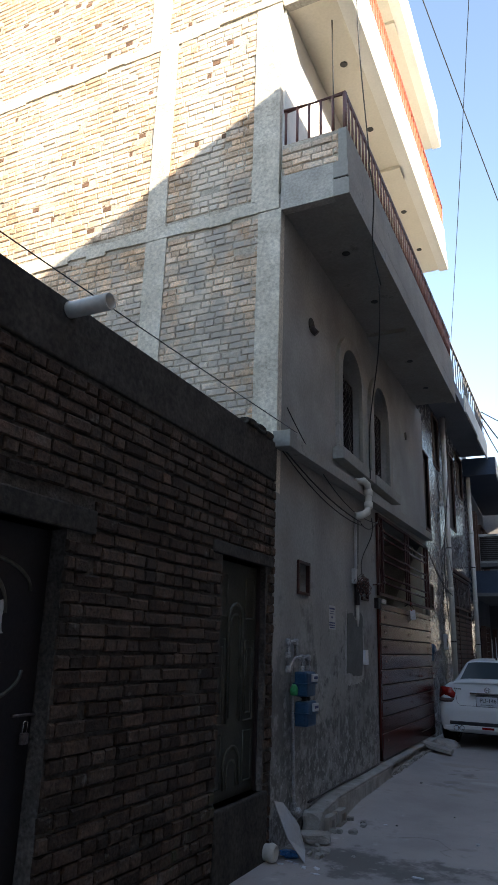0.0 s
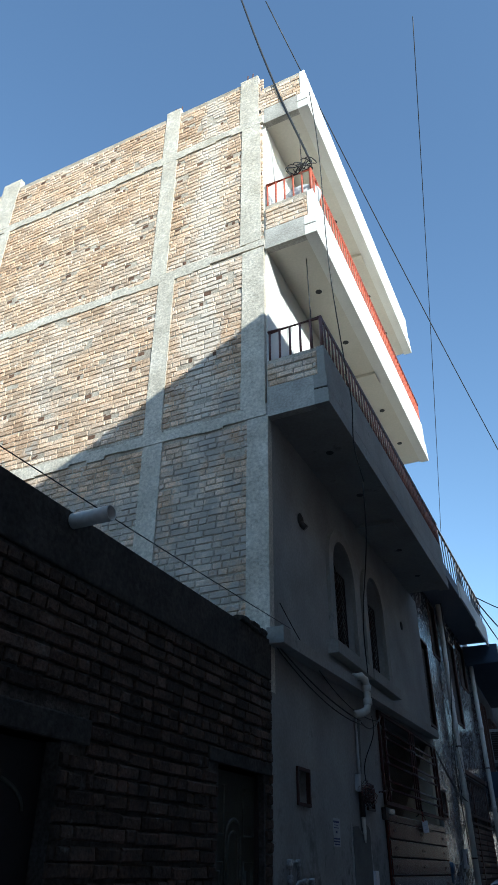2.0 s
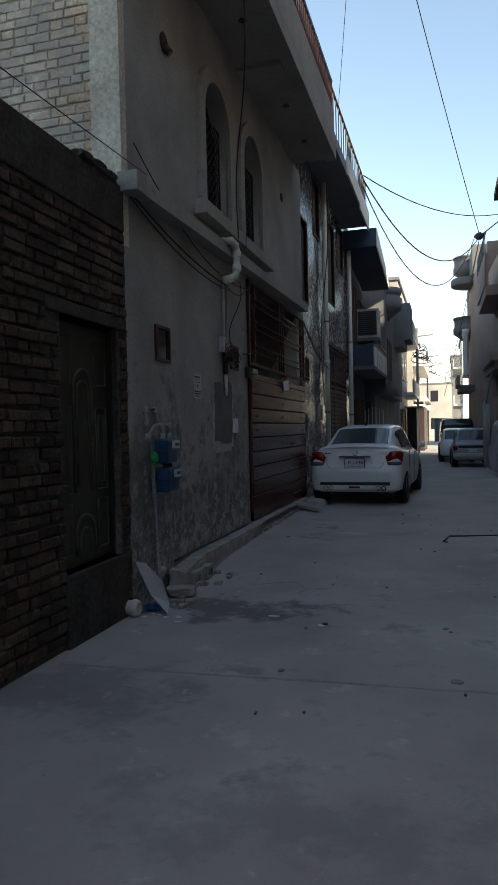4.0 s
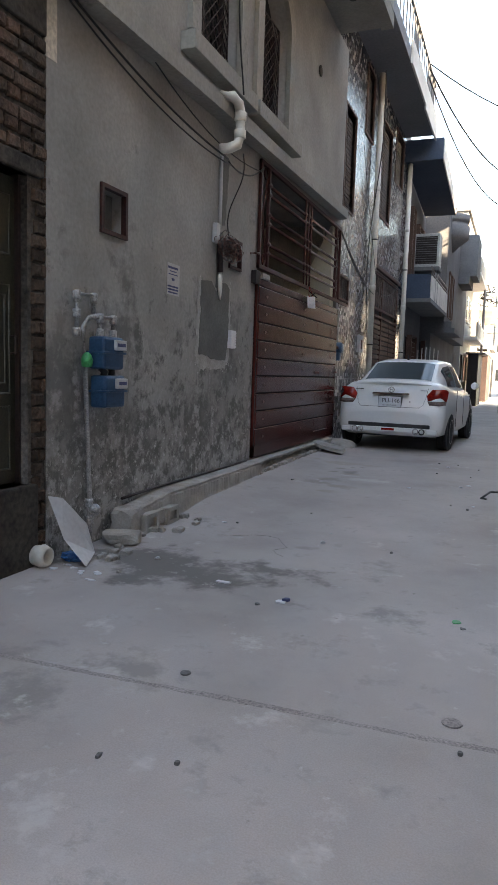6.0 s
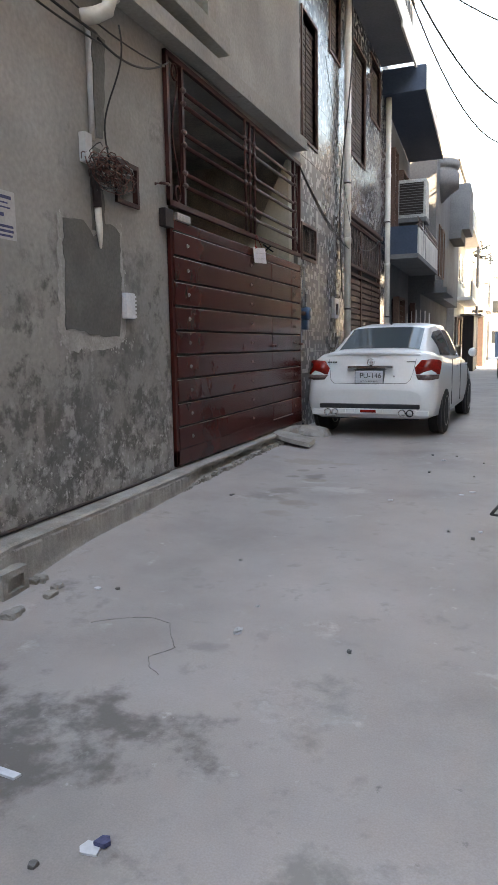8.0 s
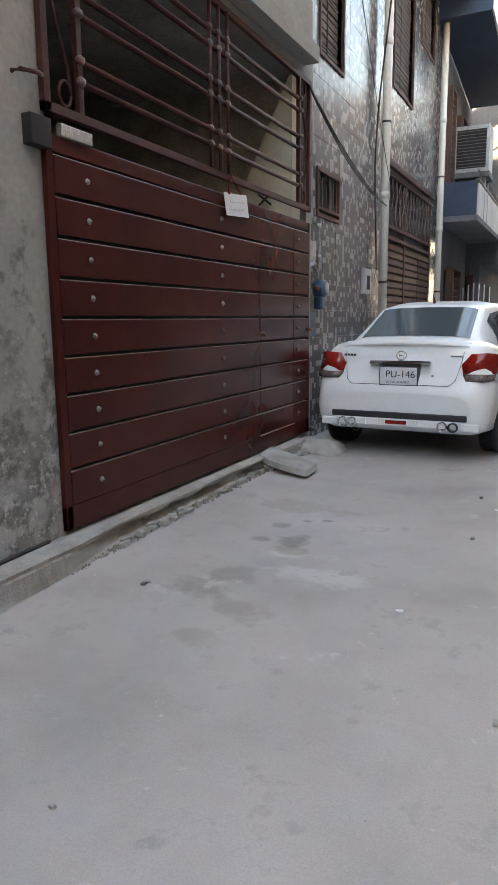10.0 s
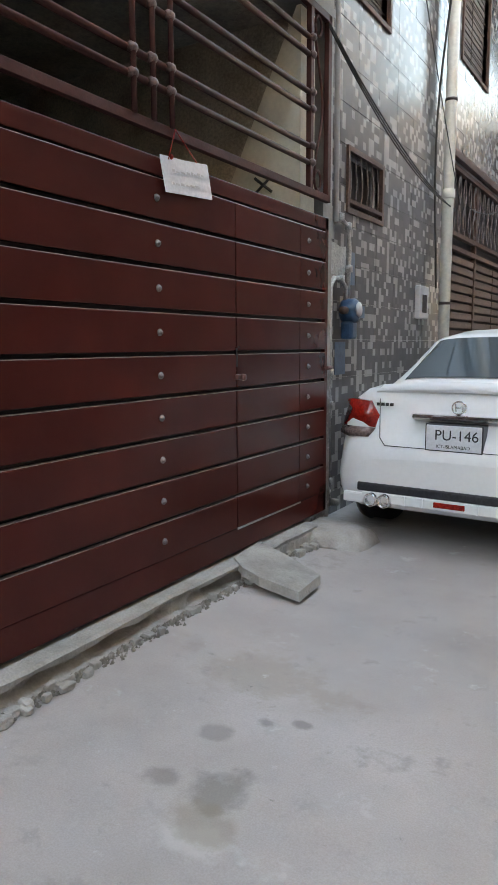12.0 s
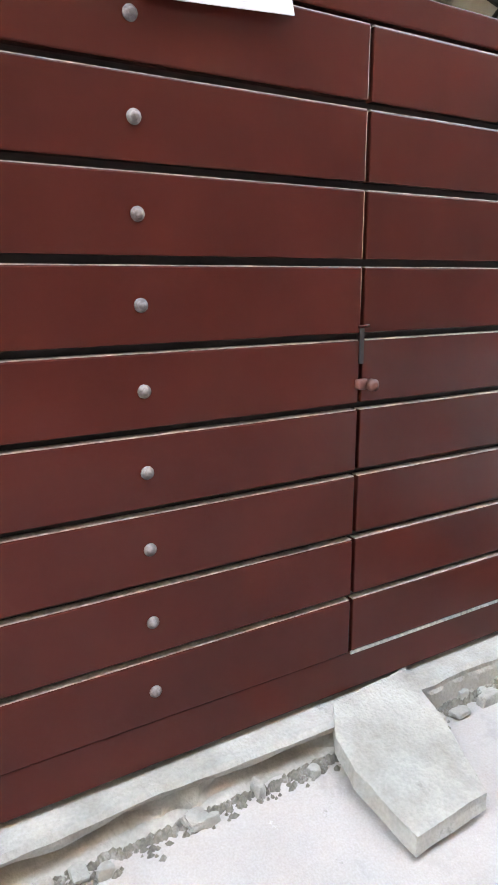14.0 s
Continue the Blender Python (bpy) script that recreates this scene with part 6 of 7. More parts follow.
for s in (1, -1):
    HP("tail_lamp", slab(bmesh.new(), s * 0.60 - 0.07, s * 0.60 + 0.07, -0.01, 0.08, 0.62, 0.78, 0, 0.01), M["lamp_red"], "red tail lamp")
HP("boot_band", slab(bmesh.new(), -0.5, 0.5, 0.0, 0.06, 0.70, 0.80, 0, 0.01), M["trim"], "dark tailgate band")
white_hatch, WP = build_car("hatchback", (2.92, 26.6, gz(3, 27)), 1.5, 1.40, 3.3, 1.41, hb_rows, hh_rows, M["carpaint"], "small white car parked ahead of the silver hatchback")
van_b = [(0.0, 0.7, 0.3, 1.3), (0.06, 0.78, 0.28, 1.5), (0.3, 0.80, 0.26, 1.55), (3.4, 0.80, 0.26, 1.5), (3.9, 0.7, 0.3, 0.9)]
van_h = [(0.05, 0.76, 1.1, 0.66, 1.55), (0.2, 0.76, 1.1, 0.66, 1.85), (1.5, 0.76, 1.1, 0.68, 1.9), (3.0, 0.76, 1.1, 0.68, 1.86), (3.6, 0.74, 1.0, 0.66, 1.3)]
van, VP = build_car("van", (3.0, 31.0, gz(3, 31)), 2.0, 1.60, 3.9, 1.9, van_b, van_h, M["carpaint_dark"], "dark van parked far down the street")

# wrapped vehicle by the right-hand wall
bm = bmesh.new()
bmesh.ops.create_icosphere(bm, subdivisions=4, radius=1.0)
for v in bm.verts:
    p = v.co.copy()
    q = Vector([max(-0.75, min(0.75, c)) / 0.75 for c in p]) * (1 + 0.05 * noise.noise(p * 4) + 0.03 * noise.noise(p * 11))
    w = 1.15 if q.z < 0 else 1.0
    v.co = Vector((q.x * 0.42 * w, q.y * 1.0 * w, max(-0.78, q.z) * 0.78))
for f in bm.faces:
    f.smooth = True
bm.transform(Matrix.Translation((4.25, 17.2, 0.74)) @ Matrix.Rotation(radians(3), 4, "Z"))
part("covered_motorbike", bm, M["tarp"], None, "vehicle wrapped in a grey plastic cover by the wall", category="covered vehicle")

# ---- details of the tiled house ----


def framed_window(y0, y1, z0, z1, x, parent, label, n=3, glass=True):
    w = block("window", x - 0.16, x - 0.15, y0, y1, z0, z1, M["pane"], parent, label)
    t = 0.04
    for a, b, c, d in ((y0 - t, y1 + t, z0 - t, z0), (y0 - t, y1 + t, z1, z1 + t), (y0 - t, y0, z0, z1), (y1, y1 + t, z0, z1)):
        block("window_frame", x - 0.12, x + 0.02, a, b, c, d, M["brown_slat"], w, "brown window frame")
    for k in range(1, n):
        y = y0 + (y1 - y0) * k / n
        block("mullion", x - 0.14, x - 0.08, y - 0.015, y + 0.015, z0, z1, M["brown_slat"], w)
    g = bmesh.new()
    k = z0 + 0.1
    while k < z1:
        sweep(g, ((x - 0.03, y0, k), (x - 0.03, y1, k)), 0.006, 4)
        k += 0.13
    part("grille", g, M["dark_metal"], w, "steel window grille")
    return w


for ya, yb, za, zb in ((10.2, 10.95, 4.05, 5.70), (13.3, 14.5, 4.6, 6.55), (11.75, 12.4, 5.75, 6.95), (15.1, 16.1, 5.75, 6.9)):
    w = framed_window(ya, yb, za, zb, TX, tiled, "tall shuttered window with brown frame", 2)
    for k in range(int((zb - za - 0.04) / 0.075)):
        z = za + 0.02 + k * 0.075
        for a, b in ((ya + 0.02, (ya + yb) / 2 - 0.02), ((ya + yb) / 2 + 0.02, yb - 0.02)):
            block("shutter_slat", TX - 0.075, TX - 0.055, a, b, z, z + 0.06, M["slat_grey"], w, "dusty brown shutter slat")
# Near-black plate stands in for the dark inside of the vent.
v = block("vent", TX - 0.12, TX - 0.10, 10.15, 10.85, 2.43, 2.86, M["gate_gap"], tiled, "small grilled vent window")
for a, b, c, d in ((10.11, 10.89, 2.39, 2.43), (10.11, 10.89, 2.86, 2.90), (10.11, 10.15, 2.43, 2.86), (10.85, 10.89, 2.43, 2.86), (10.15, 10.85, 2.47, 2.50)):
    block("frame", TX - 0.05, TX + 0.02, a, b, c, d, M["brown_slat"], v, "brown vent frame")
for k in range(6):
    y = 10.2 + k * 0.12
    pts = [(TX - 0.01, y + 0.025 * math.sin(4 * t), 2.5 + 0.36 * t) for t in (j / 10 for j in range(11))]
    part("bar", sweep(bmesh.new(), pts, 0.007, 5), M["bolt"], v, "curly vent bar")

for y, x, z1, lab in ((12.55, -0.09, 7.1, "white plastic rainwater pipe down the tiled wall"), (16.62, -0.09, 6.6, "white plastic rainwater pipe beside the shutter gate")):
    rp = thing("rain_pipe", (x, y, 0), lab, "pipe")
    part("pipe", sweep(bmesh.new(), ((x, y, -0.1), (x, y, z1)), 0.06, 14), M["pvc"], rp, "white plastic pipe")
    for z in (0.9, 2.95, 4.9):
        part("collar", lathe(bmesh.new(), [(0.06, -0.05), (0.068, -0.045), (0.068, 0.045), (0.06, 0.05)], (x, y, z), "z", 14), M["pvc"], rp, "pipe collar")
    for z in (1.8, 3.9):
        part("clip", lathe(bmesh.new(), [(0.06, -0.015), (0.066, -0.012), (0.066, 0.012), (0.06, 0.015)], (x, y, z), "z", 14), M["dark_metal"], rp, "pipe clip")

sg2 = thing("shutter_gate", (TX, 14.7, 0), "brown slatted steel gate with ornamental iron grille above", "gate")
for k in range(21):
    z = 0.12 + k * 0.11
    for ya, yb in ((13.08, 14.25), (14.35, 15.35), (15.38, 16.32)):
        part("slat", slab(bmesh.new(), TX - 0.05, TX - 0.01, ya, yb, z, z + 0.085, 0, 0.01), M["brown_slat"], sg2, "brown rounded steel slat")
# Near-black plate colours in the dark between the slats.
block("back_plate", TX - 0.08, TX - 0.055, 13.05, 16.35, 0.0, 2.5, M["gate_gap"], sg2)
for y in (13.05, 14.26, 16.30):
    block("post", TX - 0.06, TX + 0.0, y, y + 0.07, 0.0, 3.42, M["brown_slat"], sg2, "brown steel post")
for z in (2.46, 2.62, 3.36):
    block("rail", TX - 0.05, TX + 0.01, 13.05, 16.35, z, z + 0.05, M["brown_slat"], sg2, "brown steel rail")
# Near-black plate stands in for the dark inside behind the grille.
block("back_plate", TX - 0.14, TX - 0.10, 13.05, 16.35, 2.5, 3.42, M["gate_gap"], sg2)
for k in range(13):
    y = 13.25 + k * 0.245
    for s in (1, -1):
        pts = [(TX - 0.02, y + s * 0.06 * math.sin(2 * math.pi * t), 2.67 + 0.68 * t) for t in (j / 12 for j in range(13))]
        part("scroll", sweep(bmesh.new(), pts, 0.010, 5), M["bolt"], sg2, "wavy iron bar")
block("lintel", TX - 0.02, TX + 0.05, 13.0, 16.4, 3.46, 3.54, M["brown_slat"], tiled, "brown lintel strip")

g2 = thing("gas_meter", (0.0, 9.98, 1.2), "small round blue gas meter with galvanised pipes on the tiled wall", "gas meter")
m2 = part("meter", lathe(bmesh.new(), [(0.03, 0.02), (0.085, 0.03), (0.095, 0.06), (0.095, 0.13), (0.08, 0.15), (0.03, 0.155)], (TX, 10.02, 1.62), "x", 20), M["blue"], g2, "round blue meter body")
part("dial", lathe(bmesh.new(), [(0.02, 0.155), (0.055, 0.158), (0.055, 0.17), (0.01, 0.172)], (TX, 10.02, 1.63), "x", 16), M["pvc_grey"], m2, "pale meter dial")
part("body", slab(bmesh.new(), TX + 0.03, TX + 0.13, 9.96, 10.08, 1.40, 1.54, 0, 0.02), M["blue"], g2, "blue regulator body")
part("sticker", slab(bmesh.new(), TX, TX + 0.004, 9.93, 10.13, 1.12, 1.38), M["blue"], g2, "faded blue sheet below the meter")
part("riser", sweep(bmesh.new(), ((TX + 0.05, 9.74, 0.1), (TX + 0.05, 9.74, 1.80), (TX + 0.05, 9.80, 1.86), (TX + 0.05, 9.92, 1.86), (TX + 0.06, 9.99, 1.80), (TX + 0.06, 10.0, 1.70)), 0.018, 8), M["galv"], g2, "galvanised riser")
part("riser", sweep(bmesh.new(), ((TX + 0.04, 9.64, 0.1), (TX + 0.04, 9.64, 1.62)), 0.018, 8), M["galv"], g2, "galvanised riser")
part("drop", sweep(bmesh.new(), ((TX + 0.05, 9.9, 2.32), (TX + 0.05, 10.05, 2.27), (TX + 0.05, 10.08, 2.1), (TX + 0.05, 10.06, 1.72)), 0.018, 8), M["galv"], g2, "galvanised pipe with elbow")
part("riser", sweep(bmesh.new(), ((TX + 0.03, 9.86, 2.28), (TX + 0.03, 9.86, 5.8)), 0.022, 8), M["pvc_grey"], g2, "grey plastic riser")
for y, z in ((9.74, 0.3), (9.74, 0.9), (9.64, 1.15), (9.74, 1.15), (9.92, 1.86), (10.05, 2.27), (10.07, 1.95), (9.9, 2.32)):
    part("fitting", lathe(bmesh.new(), [(0.014, -0.03), (0.03, -0.025), (0.03, 0.025), (0.014, 0.03)], (TX + 0.05, y, z), "z", 10), M["galv"], g2, "pipe fitting")
part("valve", sweep(bmesh.new(), ((TX + 0.05, 9.64, 0.32), (TX + 0.10, 9.62, 0.24), (TX + 0.10, 9.66, 0.16), (TX + 0.12, 9.74, 0.14)), 0.028, 8), M["galv"], g2, "galvanised ground valve and elbow")
part("bushing", lathe(bmesh.new(), [(0.008, -0.04), (0.03, -0.035), (0.03, 0.03), (0.008, 0.04)], (TX + 0.09, 9.90, 1.62), "y", 12), M["brown_slat"], g2, "rusty tap")
blob(ragged([(9.66, 1.90), (10.08, 1.88), (10.12, 2.12), (9.68, 2.14)], 0.05, 0.014, 6), TX, TX + 0.006, M["lime"], "cement_patch", tiled, "whitish cement patch on the tiles")
block("sticker", TX, TX + 0.003, 10.15, 10.3, 1.84, 2.10, M["blue"], tiled, "faded blue sticker")
block("sticker", TX, TX + 0.003, 10.42, 10.53, 1.58, 1.68, M["blue"], tiled, "small blue sticker")
mb = thing("plastic_meter_box", (TX, 12.0, 1.7), "grey plastic meter box on the tiled wall", "box")
block("case", TX, TX + 0.06, 11.86, 12.14, 1.62, 1.95, M["pvc_grey"], mb, "grey plastic case", bevel=0.01)
block("window", TX + 0.06, TX + 0.063, 11.93, 12.07, 1.68, 1.86, M["pane"], mb, "dark little window")

# terrace with rails above the tiled house
for ya, yb, za in ((12.2, 14.3, 7.08), (14.3, 16.35, 6.98)):
    block("fascia", 0.50, 0.54, ya, yb, za, 7.5, M["pale"], tiled, "pale glossy fascia strip")
for y in (13.2, 15.3):
    block("plinth", 0.30, 0.50, y, y + 0.35, 7.35, 7.62, M["kerb"], tiled, "rough concrete plinth")
tr = block("railing", 0.44, 0.49, HE + 0.1, 16.3, 8.2, 8.24, M["far_grey"], tiled, "grey steel terrace railing")
for k in range(20):
    y = HE + 0.15 + k * 0.355
    block("bar", 0.455, 0.475, y, y + 0.02, 7.35, 8.2, M["far_grey"], tr)
for y in (12.9, 15.0, 15.7):
    block("panel", 0.42, 0.44, y, y + 0.65, 7.4, 8.25, M["far_grey"], tr, "grey sheet panel on the rail")

# ---- house with canopy, cooler and small balcony ----
cn = thing("canopy", (0.3, 18.4, 6.5), "large sloping dark blue sheet canopy with a pale edge", "canopy")
block("front", TX, 0.72, 16.42, 16.47, 6.55, 7.06, M["far_blue"], cn, "dark blue front board")
bm = bmesh.new()
for za, zb, x0, x1 in ((6.55, 6.12, TX, 0.70),):
    vs = [bm.verts.new(p) for p in ((x0, 16.48, za), (x1, 16.48, za), (x1, 20.6, zb), (x0, 20.6, zb))]
    v2 = [bm.verts.new((q.co.x, q.co.y, q.co.z + 0.05)) for q in vs]
    bm.faces.new(vs), bm.faces.new(v2)
    for i in range(4):
        bm.faces.new((vs[i], vs[(i + 1) % 4], v2[(i + 1) % 4], v2[i]))
part("sheet", bm, M["far_blue"], cn, "dark blue sheet")
bm = bmesh.new()
vs = [bm.verts.new(p) for p in ((0.705, 16.48, 6.55), (0.705, 20.6, 6.10), (0.705, 20.6, 6.35), (0.705, 16.48, 7.06))]
v2 = [bm.verts.new((q.co.x + 0.03, q.co.y, q.co.z)) for q in vs]
bm.faces.new(vs), bm.faces.new(v2)
for i in range(4):
    bm.faces.new((vs[i], vs[(i + 1) % 4], v2[(i + 1) % 4], v2[i]))
part("edge", bm, M["pale"], cn, "pale edge strip")
bl = thing("small_balcony", (0.2, 19, 3.1), "small balcony with dark tiled end and white metal front", "balcony")
block("slab", TX, 0.56, 16.9, 21.2, 3.12, 3.22, M["far_grey"], bl, "grey balcony slab")
block("end_panel", TX, 0.53, 16.9, 16.96, 3.22, 3.84, M["far_blue"], bl, "dark blue tiled end panel")
for k in range(8):
    y = 16.97 + k * 0.53
    block("front_panel", 0.53, 0.56, y, y + 0.5, 3.22, 3.80, M["pale"], bl, "white metal front panel")
block("rail", 0.51, 0.57, 16.9, 21.2, 3.84, 3.87, M["bolt"], bl, "metal top rail")
for k in range(15):
    y = 17.0 + k * 0.29
    part("baluster", sweep(bmesh.new(), ((0.54, y, 3.87), (0.54, y, 4.02)), 0.012, 5), M["bolt"], bl, "thin metal baluster")
part("top_rail", sweep(bmesh.new(), ((0.54, 16.9, 4.02), (0.54, 21.2, 4.02)), 0.016, 6), M["bolt"], bl, "metal top rail")
ac = thing("air_cooler", (0.3, 17.9, 3.3), "big square evaporative air cooler of galvanised sheet on a stand", "air cooler")
part("case", slab(bmesh.new(), -0.06, 0.62, 17.7, 18.3, 4.1, 5.02, 0, 0.012), M["galv"], ac, "galvanised case")
block("louvre", 0.0, 0.56, 17.685, 17.7, 4.22, 4.94, M["gate_gap"], ac, "dark cooling pad")
for k in range(12):
    block("louvre_slat", 0.0, 0.56, 17.675, 17.69, 4.24 + k * 0.06, 4.25 + k * 0.06, M["far_grey"], ac)
block("tray", -0.08, 0.64, 17.66, 18.32, 4.04, 4.14, M["far_grey"], ac, "grey water tray")
for x in (-0.02, 0.56):
    for y in (17.75, 18.25):
        part("leg", sweep(bmesh.new(), ((x, y, 3.22), (x, y, 4.05)), 0.015, 5), M["galv"], ac, "steel leg")
for y0, y1, z0, z1 in ((17.2, 17.65, 3.6, 5.6), (18.5, 19.2, 3.9, 5.4), (19.4, 20.1, 3.9, 5.4), (18.0, 19.0, 0.1, 2.3), (21.0, 22.4, 0.0, 2.3)):
    framed_window(y0, y1, z0, z1, TX + 0.16, far1, "dark opening with brown frame")
wd = thing("iron_gate", (0.1, 19.5, 0), "white painted iron gate standing open far along the wall", "gate")
for k in range(6):
    part("bar", sweep(bmesh.new(), ((TX + 0.1 + 0.12 * k, 20.0, 0.0), (TX + 0.1 + 0.12 * k, 20.0, 2.0 + 0.1 * math.sin(math.pi * k / 5))), 0.015, 5), M["pvc_grey"], wd, "white bar")
block("rail", TX + 0.1, 0.5, 19.98, 20.02, 1.0, 1.06, M["pvc_grey"], wd)

rb = thing("round_balcony", (0.3, 22.6, 5.8), "grey rounded concrete balcony with stepped rim", "balcony")
part("drum", lathe(bmesh.new(), [(0.25, 5.35), (0.45, 5.55), (0.72, 5.75), (0.74, 6.15), (0.68, 6.17), (0.68, 6.27), (0.72, 6.29), (0.72, 6.5), (0.6, 6.5)], (0.28, 22.6, 0), "z", 28), M["far_grey"], rb, "curved concrete rim")
g3 = thing("grey_house", (-3, 25, 0), "tall grey rendered house with overhanging upper floor", "house")
block("wall", -7, 0.5, 21.2, 30.0, 2.6, 6.6, M["far_grey"], g3, "grey rendered overhang")
block("bay", 0.5, 1.15, 25.6, 27.6, 5.0, 6.5, M["far_grey"], g3, "grey box bay")
block("bay_step", 0.5, 0.9, 25.5, 27.7, 4.7, 5.0, M["far_grey"], g3)
block("ledge", 0.5, 0.85, 21.0, 23.8, 2.6, 2.75, M["far_grey"], g3)
block("ledge", 0.5, 0.75, 21.0, 23.9, 2.75, 2.95, M["far_grey"], g3)
block("lower_wall", -7, 0.1, 21.2, 30.0, -0.3, 2.6, M["far_grey"], g3, "shaded lower wall")
for y in (22.0, 23.0):
    framed_window(y, y + 0.6, 3.2, 4.6, 0.52, g3, "narrow dark window")


def town_house(x0, x1, y0, y1, h, material, label, side, storeys):
    """A plain far house with real window openings, balconies and a roof line; side is +1 if it faces +x."""
    t = thing("town_house", ((x0 + x1) / 2, (y0 + y1) / 2, -0.2), label, "house")
    block("wall", x0, x1, y0, y1, -0.4, h, material, t, "rendered wall")
    block("roof", x0 - 0.1, x1 + 0.1, y0 - 0.1, y1 + 0.1, h, h + 0.15, M["far_grey"], t, "flat roof slab")
    fx = x1 if side > 0 else x0
    for s in range(storeys):
        z = 0.2 + s * h / storeys
        n = max(1, int((y1 - y0) / 2.2))
        for k in range(n):
            y = y0 + 0.5 + k * (y1 - y0 - 0.6) / n
            w = block("window", fx + (0.0 if side > 0 else -0.02), fx + (0.02 if side > 0 else 0.0), y, y + 0.9, z + 0.9, z + 2.1, M["pane"], t, "dark window")
            block("sill", fx - (0.0 if side > 0 else 0.1), fx + (0.1 if side > 0 else 0.0), y - 0.05, y + 0.95, z + 0.82, z + 0.9, M["pale"], w)
        if s:
            d = 0.7
            b = block("balcony", fx if side > 0 else fx - d, fx + d if side > 0 else fx, y0 + 0.3, y1 - 0.3, z - 0.1, z + 0.05, M["pale"], t, "balcony slab")
            ex = fx + d if side > 0 else fx - d
            block("parapet", min(ex, ex - 0.08 * side), max(ex, ex - 0.08 * side), y0 + 0.3, y1 - 0.3, z + 0.05, z + 0.7, material, b)
        for k in range(2):
            wx = x0 + (x1 - x0) * (0.25 + 0.45 * k)
            block("window", wx, wx + 0.8, y0 - 0.02, y0, z + 0.9, z + 2.1, M["pane"], t, "dark window")
    return t


town_house(-6, 0.3, 31, 38, 8.6, M["far_house"], "pale rendered four-storey house in the sun", 1, 3)
town_house(-6, 0.5, 40, 52, 7.6, M["far_house"], "pale rendered house farther on in the sun", 1, 3)
town_house(-4.5, 3.0, 74, 80, 6.0, M["far_house"], "pale house that closes the far end of the street", -1, 2)
town_house(3.7, 9, 52, 64, 8.6, M["pale"], "white house far along the street", -1, 3)
town_house(3.0, 9, 80, 90, 9.5, M["far_grey"], "grey house at the far end", -1, 3)

# street-level clutter far down the street; the dark blocks are an added shade mass
for x, y, w, d, h, m, lab in ((0.75, 33.5, 0.5, 2.6, 2.4, "gate_gap", "dark block added as a shade mass far down the street"), (0.9, 41.0, 0.5, 5.0, 2.9, "dark_metal", "second dark block added as a shade mass far down the street"), (2.2, 66.0, 1.9, 0.4, 2.1, "far_blue", "blue grey steel gate that closes the street end")):
    st = thing("stall", (x, y, -0.2), lab, "stall")
    block("body", x - w / 2, x + w / 2, y, y + d, -0.3, h, M[m], st, bevel=0.03)
    block("eave", x - w / 2 - 0.1, x + w / 2 + 0.3, y - 0.1, y + d + 0.1, h, h + 0.08, M["far_grey"], st, "grey sheet eave")
wt2 = thing("water_tank", (-1.2, 46, 7.75), "black plastic water tank on the roof of a far house", "tank")
part("drum", lathe(bmesh.new(), [(0.3, 7.75), (0.75, 7.76), (0.78, 8.6), (0.7, 8.9), (0.3, 9.1), (0.28, 9.2)], (-0.5, 45.0, 0), "z", 20), M["black"], wt2, "black ribbed drum")
for x, y, h in ((0.95, 36.8, 7.0), (1.0, 54.0, 7.5)):
    up = thing("utility_pole", (x, y, -0.2), "grey steel utility pole hung with cables far down the street", "pole")
    part("pole", sweep(bmesh.new(), ((x, y, -0.3), (x, y, h)), 0.07, 8), M["far_grey"], up, "grey pole")
    part("crossarm", sweep(bmesh.new(), ((x - 0.5, y, h - 0.5), (x + 0.9, y, h - 0.4)), 0.04, 6), M["far_grey"], up, "steel crossarm")
    for k in range(7):
        part("loop", sweep(bmesh.new(), [(x + 0.2 + (0.25 + 0.05 * k) * math.cos(t), y, h - 1.1 - 0.12 * k + 0.2 * math.sin(t + k)) for t in (0.5 * j for j in range(13))], 0.02, 4), M["black"], up, "coil of cable")
rnd = random.Random(61)
for k in range(9):
    y = rnd.uniform(34, 56)
    cable("cable", (0.9, y, rnd.uniform(4.2, 6.6)), (3.6, y + rnd.uniform(-3, 6), rnd.uniform(4.4, 6.8)), rnd.uniform(0.2, 0.9), 0.014, "black cable slung across the far street")

# ---- the other side of the street ----
ph = thing("pink_house", (5, 27, -0.1), "dusty pink rendered house with rounded balconies and columns", "house")


def wedge(name, pts, z0, z1, material, parent, label=""):
    bm = bmesh.new()
    a = [bm.verts.new((x, y, z0)) for x, y in pts]
    b = [bm.verts.new((x, y, z1)) for x, y in pts]
    bm.faces.new(a), bm.faces.new(b)
    for i in range(len(a)):
        bm.faces.new((a[i], a[(i + 1) % len(a)], b[(i + 1) % len(a)], b[i]))
    return part(name, bm, material, parent, label)


wedge("wall", [(4.35, 17.9), (3.62, 34), (7, 34), (7, 17.9)], -0.3, 7.0, M["pink"], ph, "dusty pink rendered wall")
wedge("wall", [(4.1, 24), (3.62, 34), (7, 34), (7, 24)], 7.0, 8.3, M["pink"], ph, "dusty pink upper wall")
# Unseen block added to keep the sun off the far left balconies.
wedge("upper_storey", [(5.4, 17.9), (5.4, 26), (8, 26), (8, 17.9)], 7.0, 10.4, M["pink"], ph, "unseen pink storey, set back, added to shade the far balconies")
wedge("balcony", [(3.72, 18.2), (3.66, 21.8), (4.2, 21.8), (4.3, 18.2)], 5.25, 5.55, M["pink"], ph, "pink balcony slab")
wedge("parapet", [(3.70, 18.2), (3.62, 21.8), (3.72, 21.8), (3.80, 18.2)], 5.55, 6.5, M["pink"], ph, "pink balcony parapet")
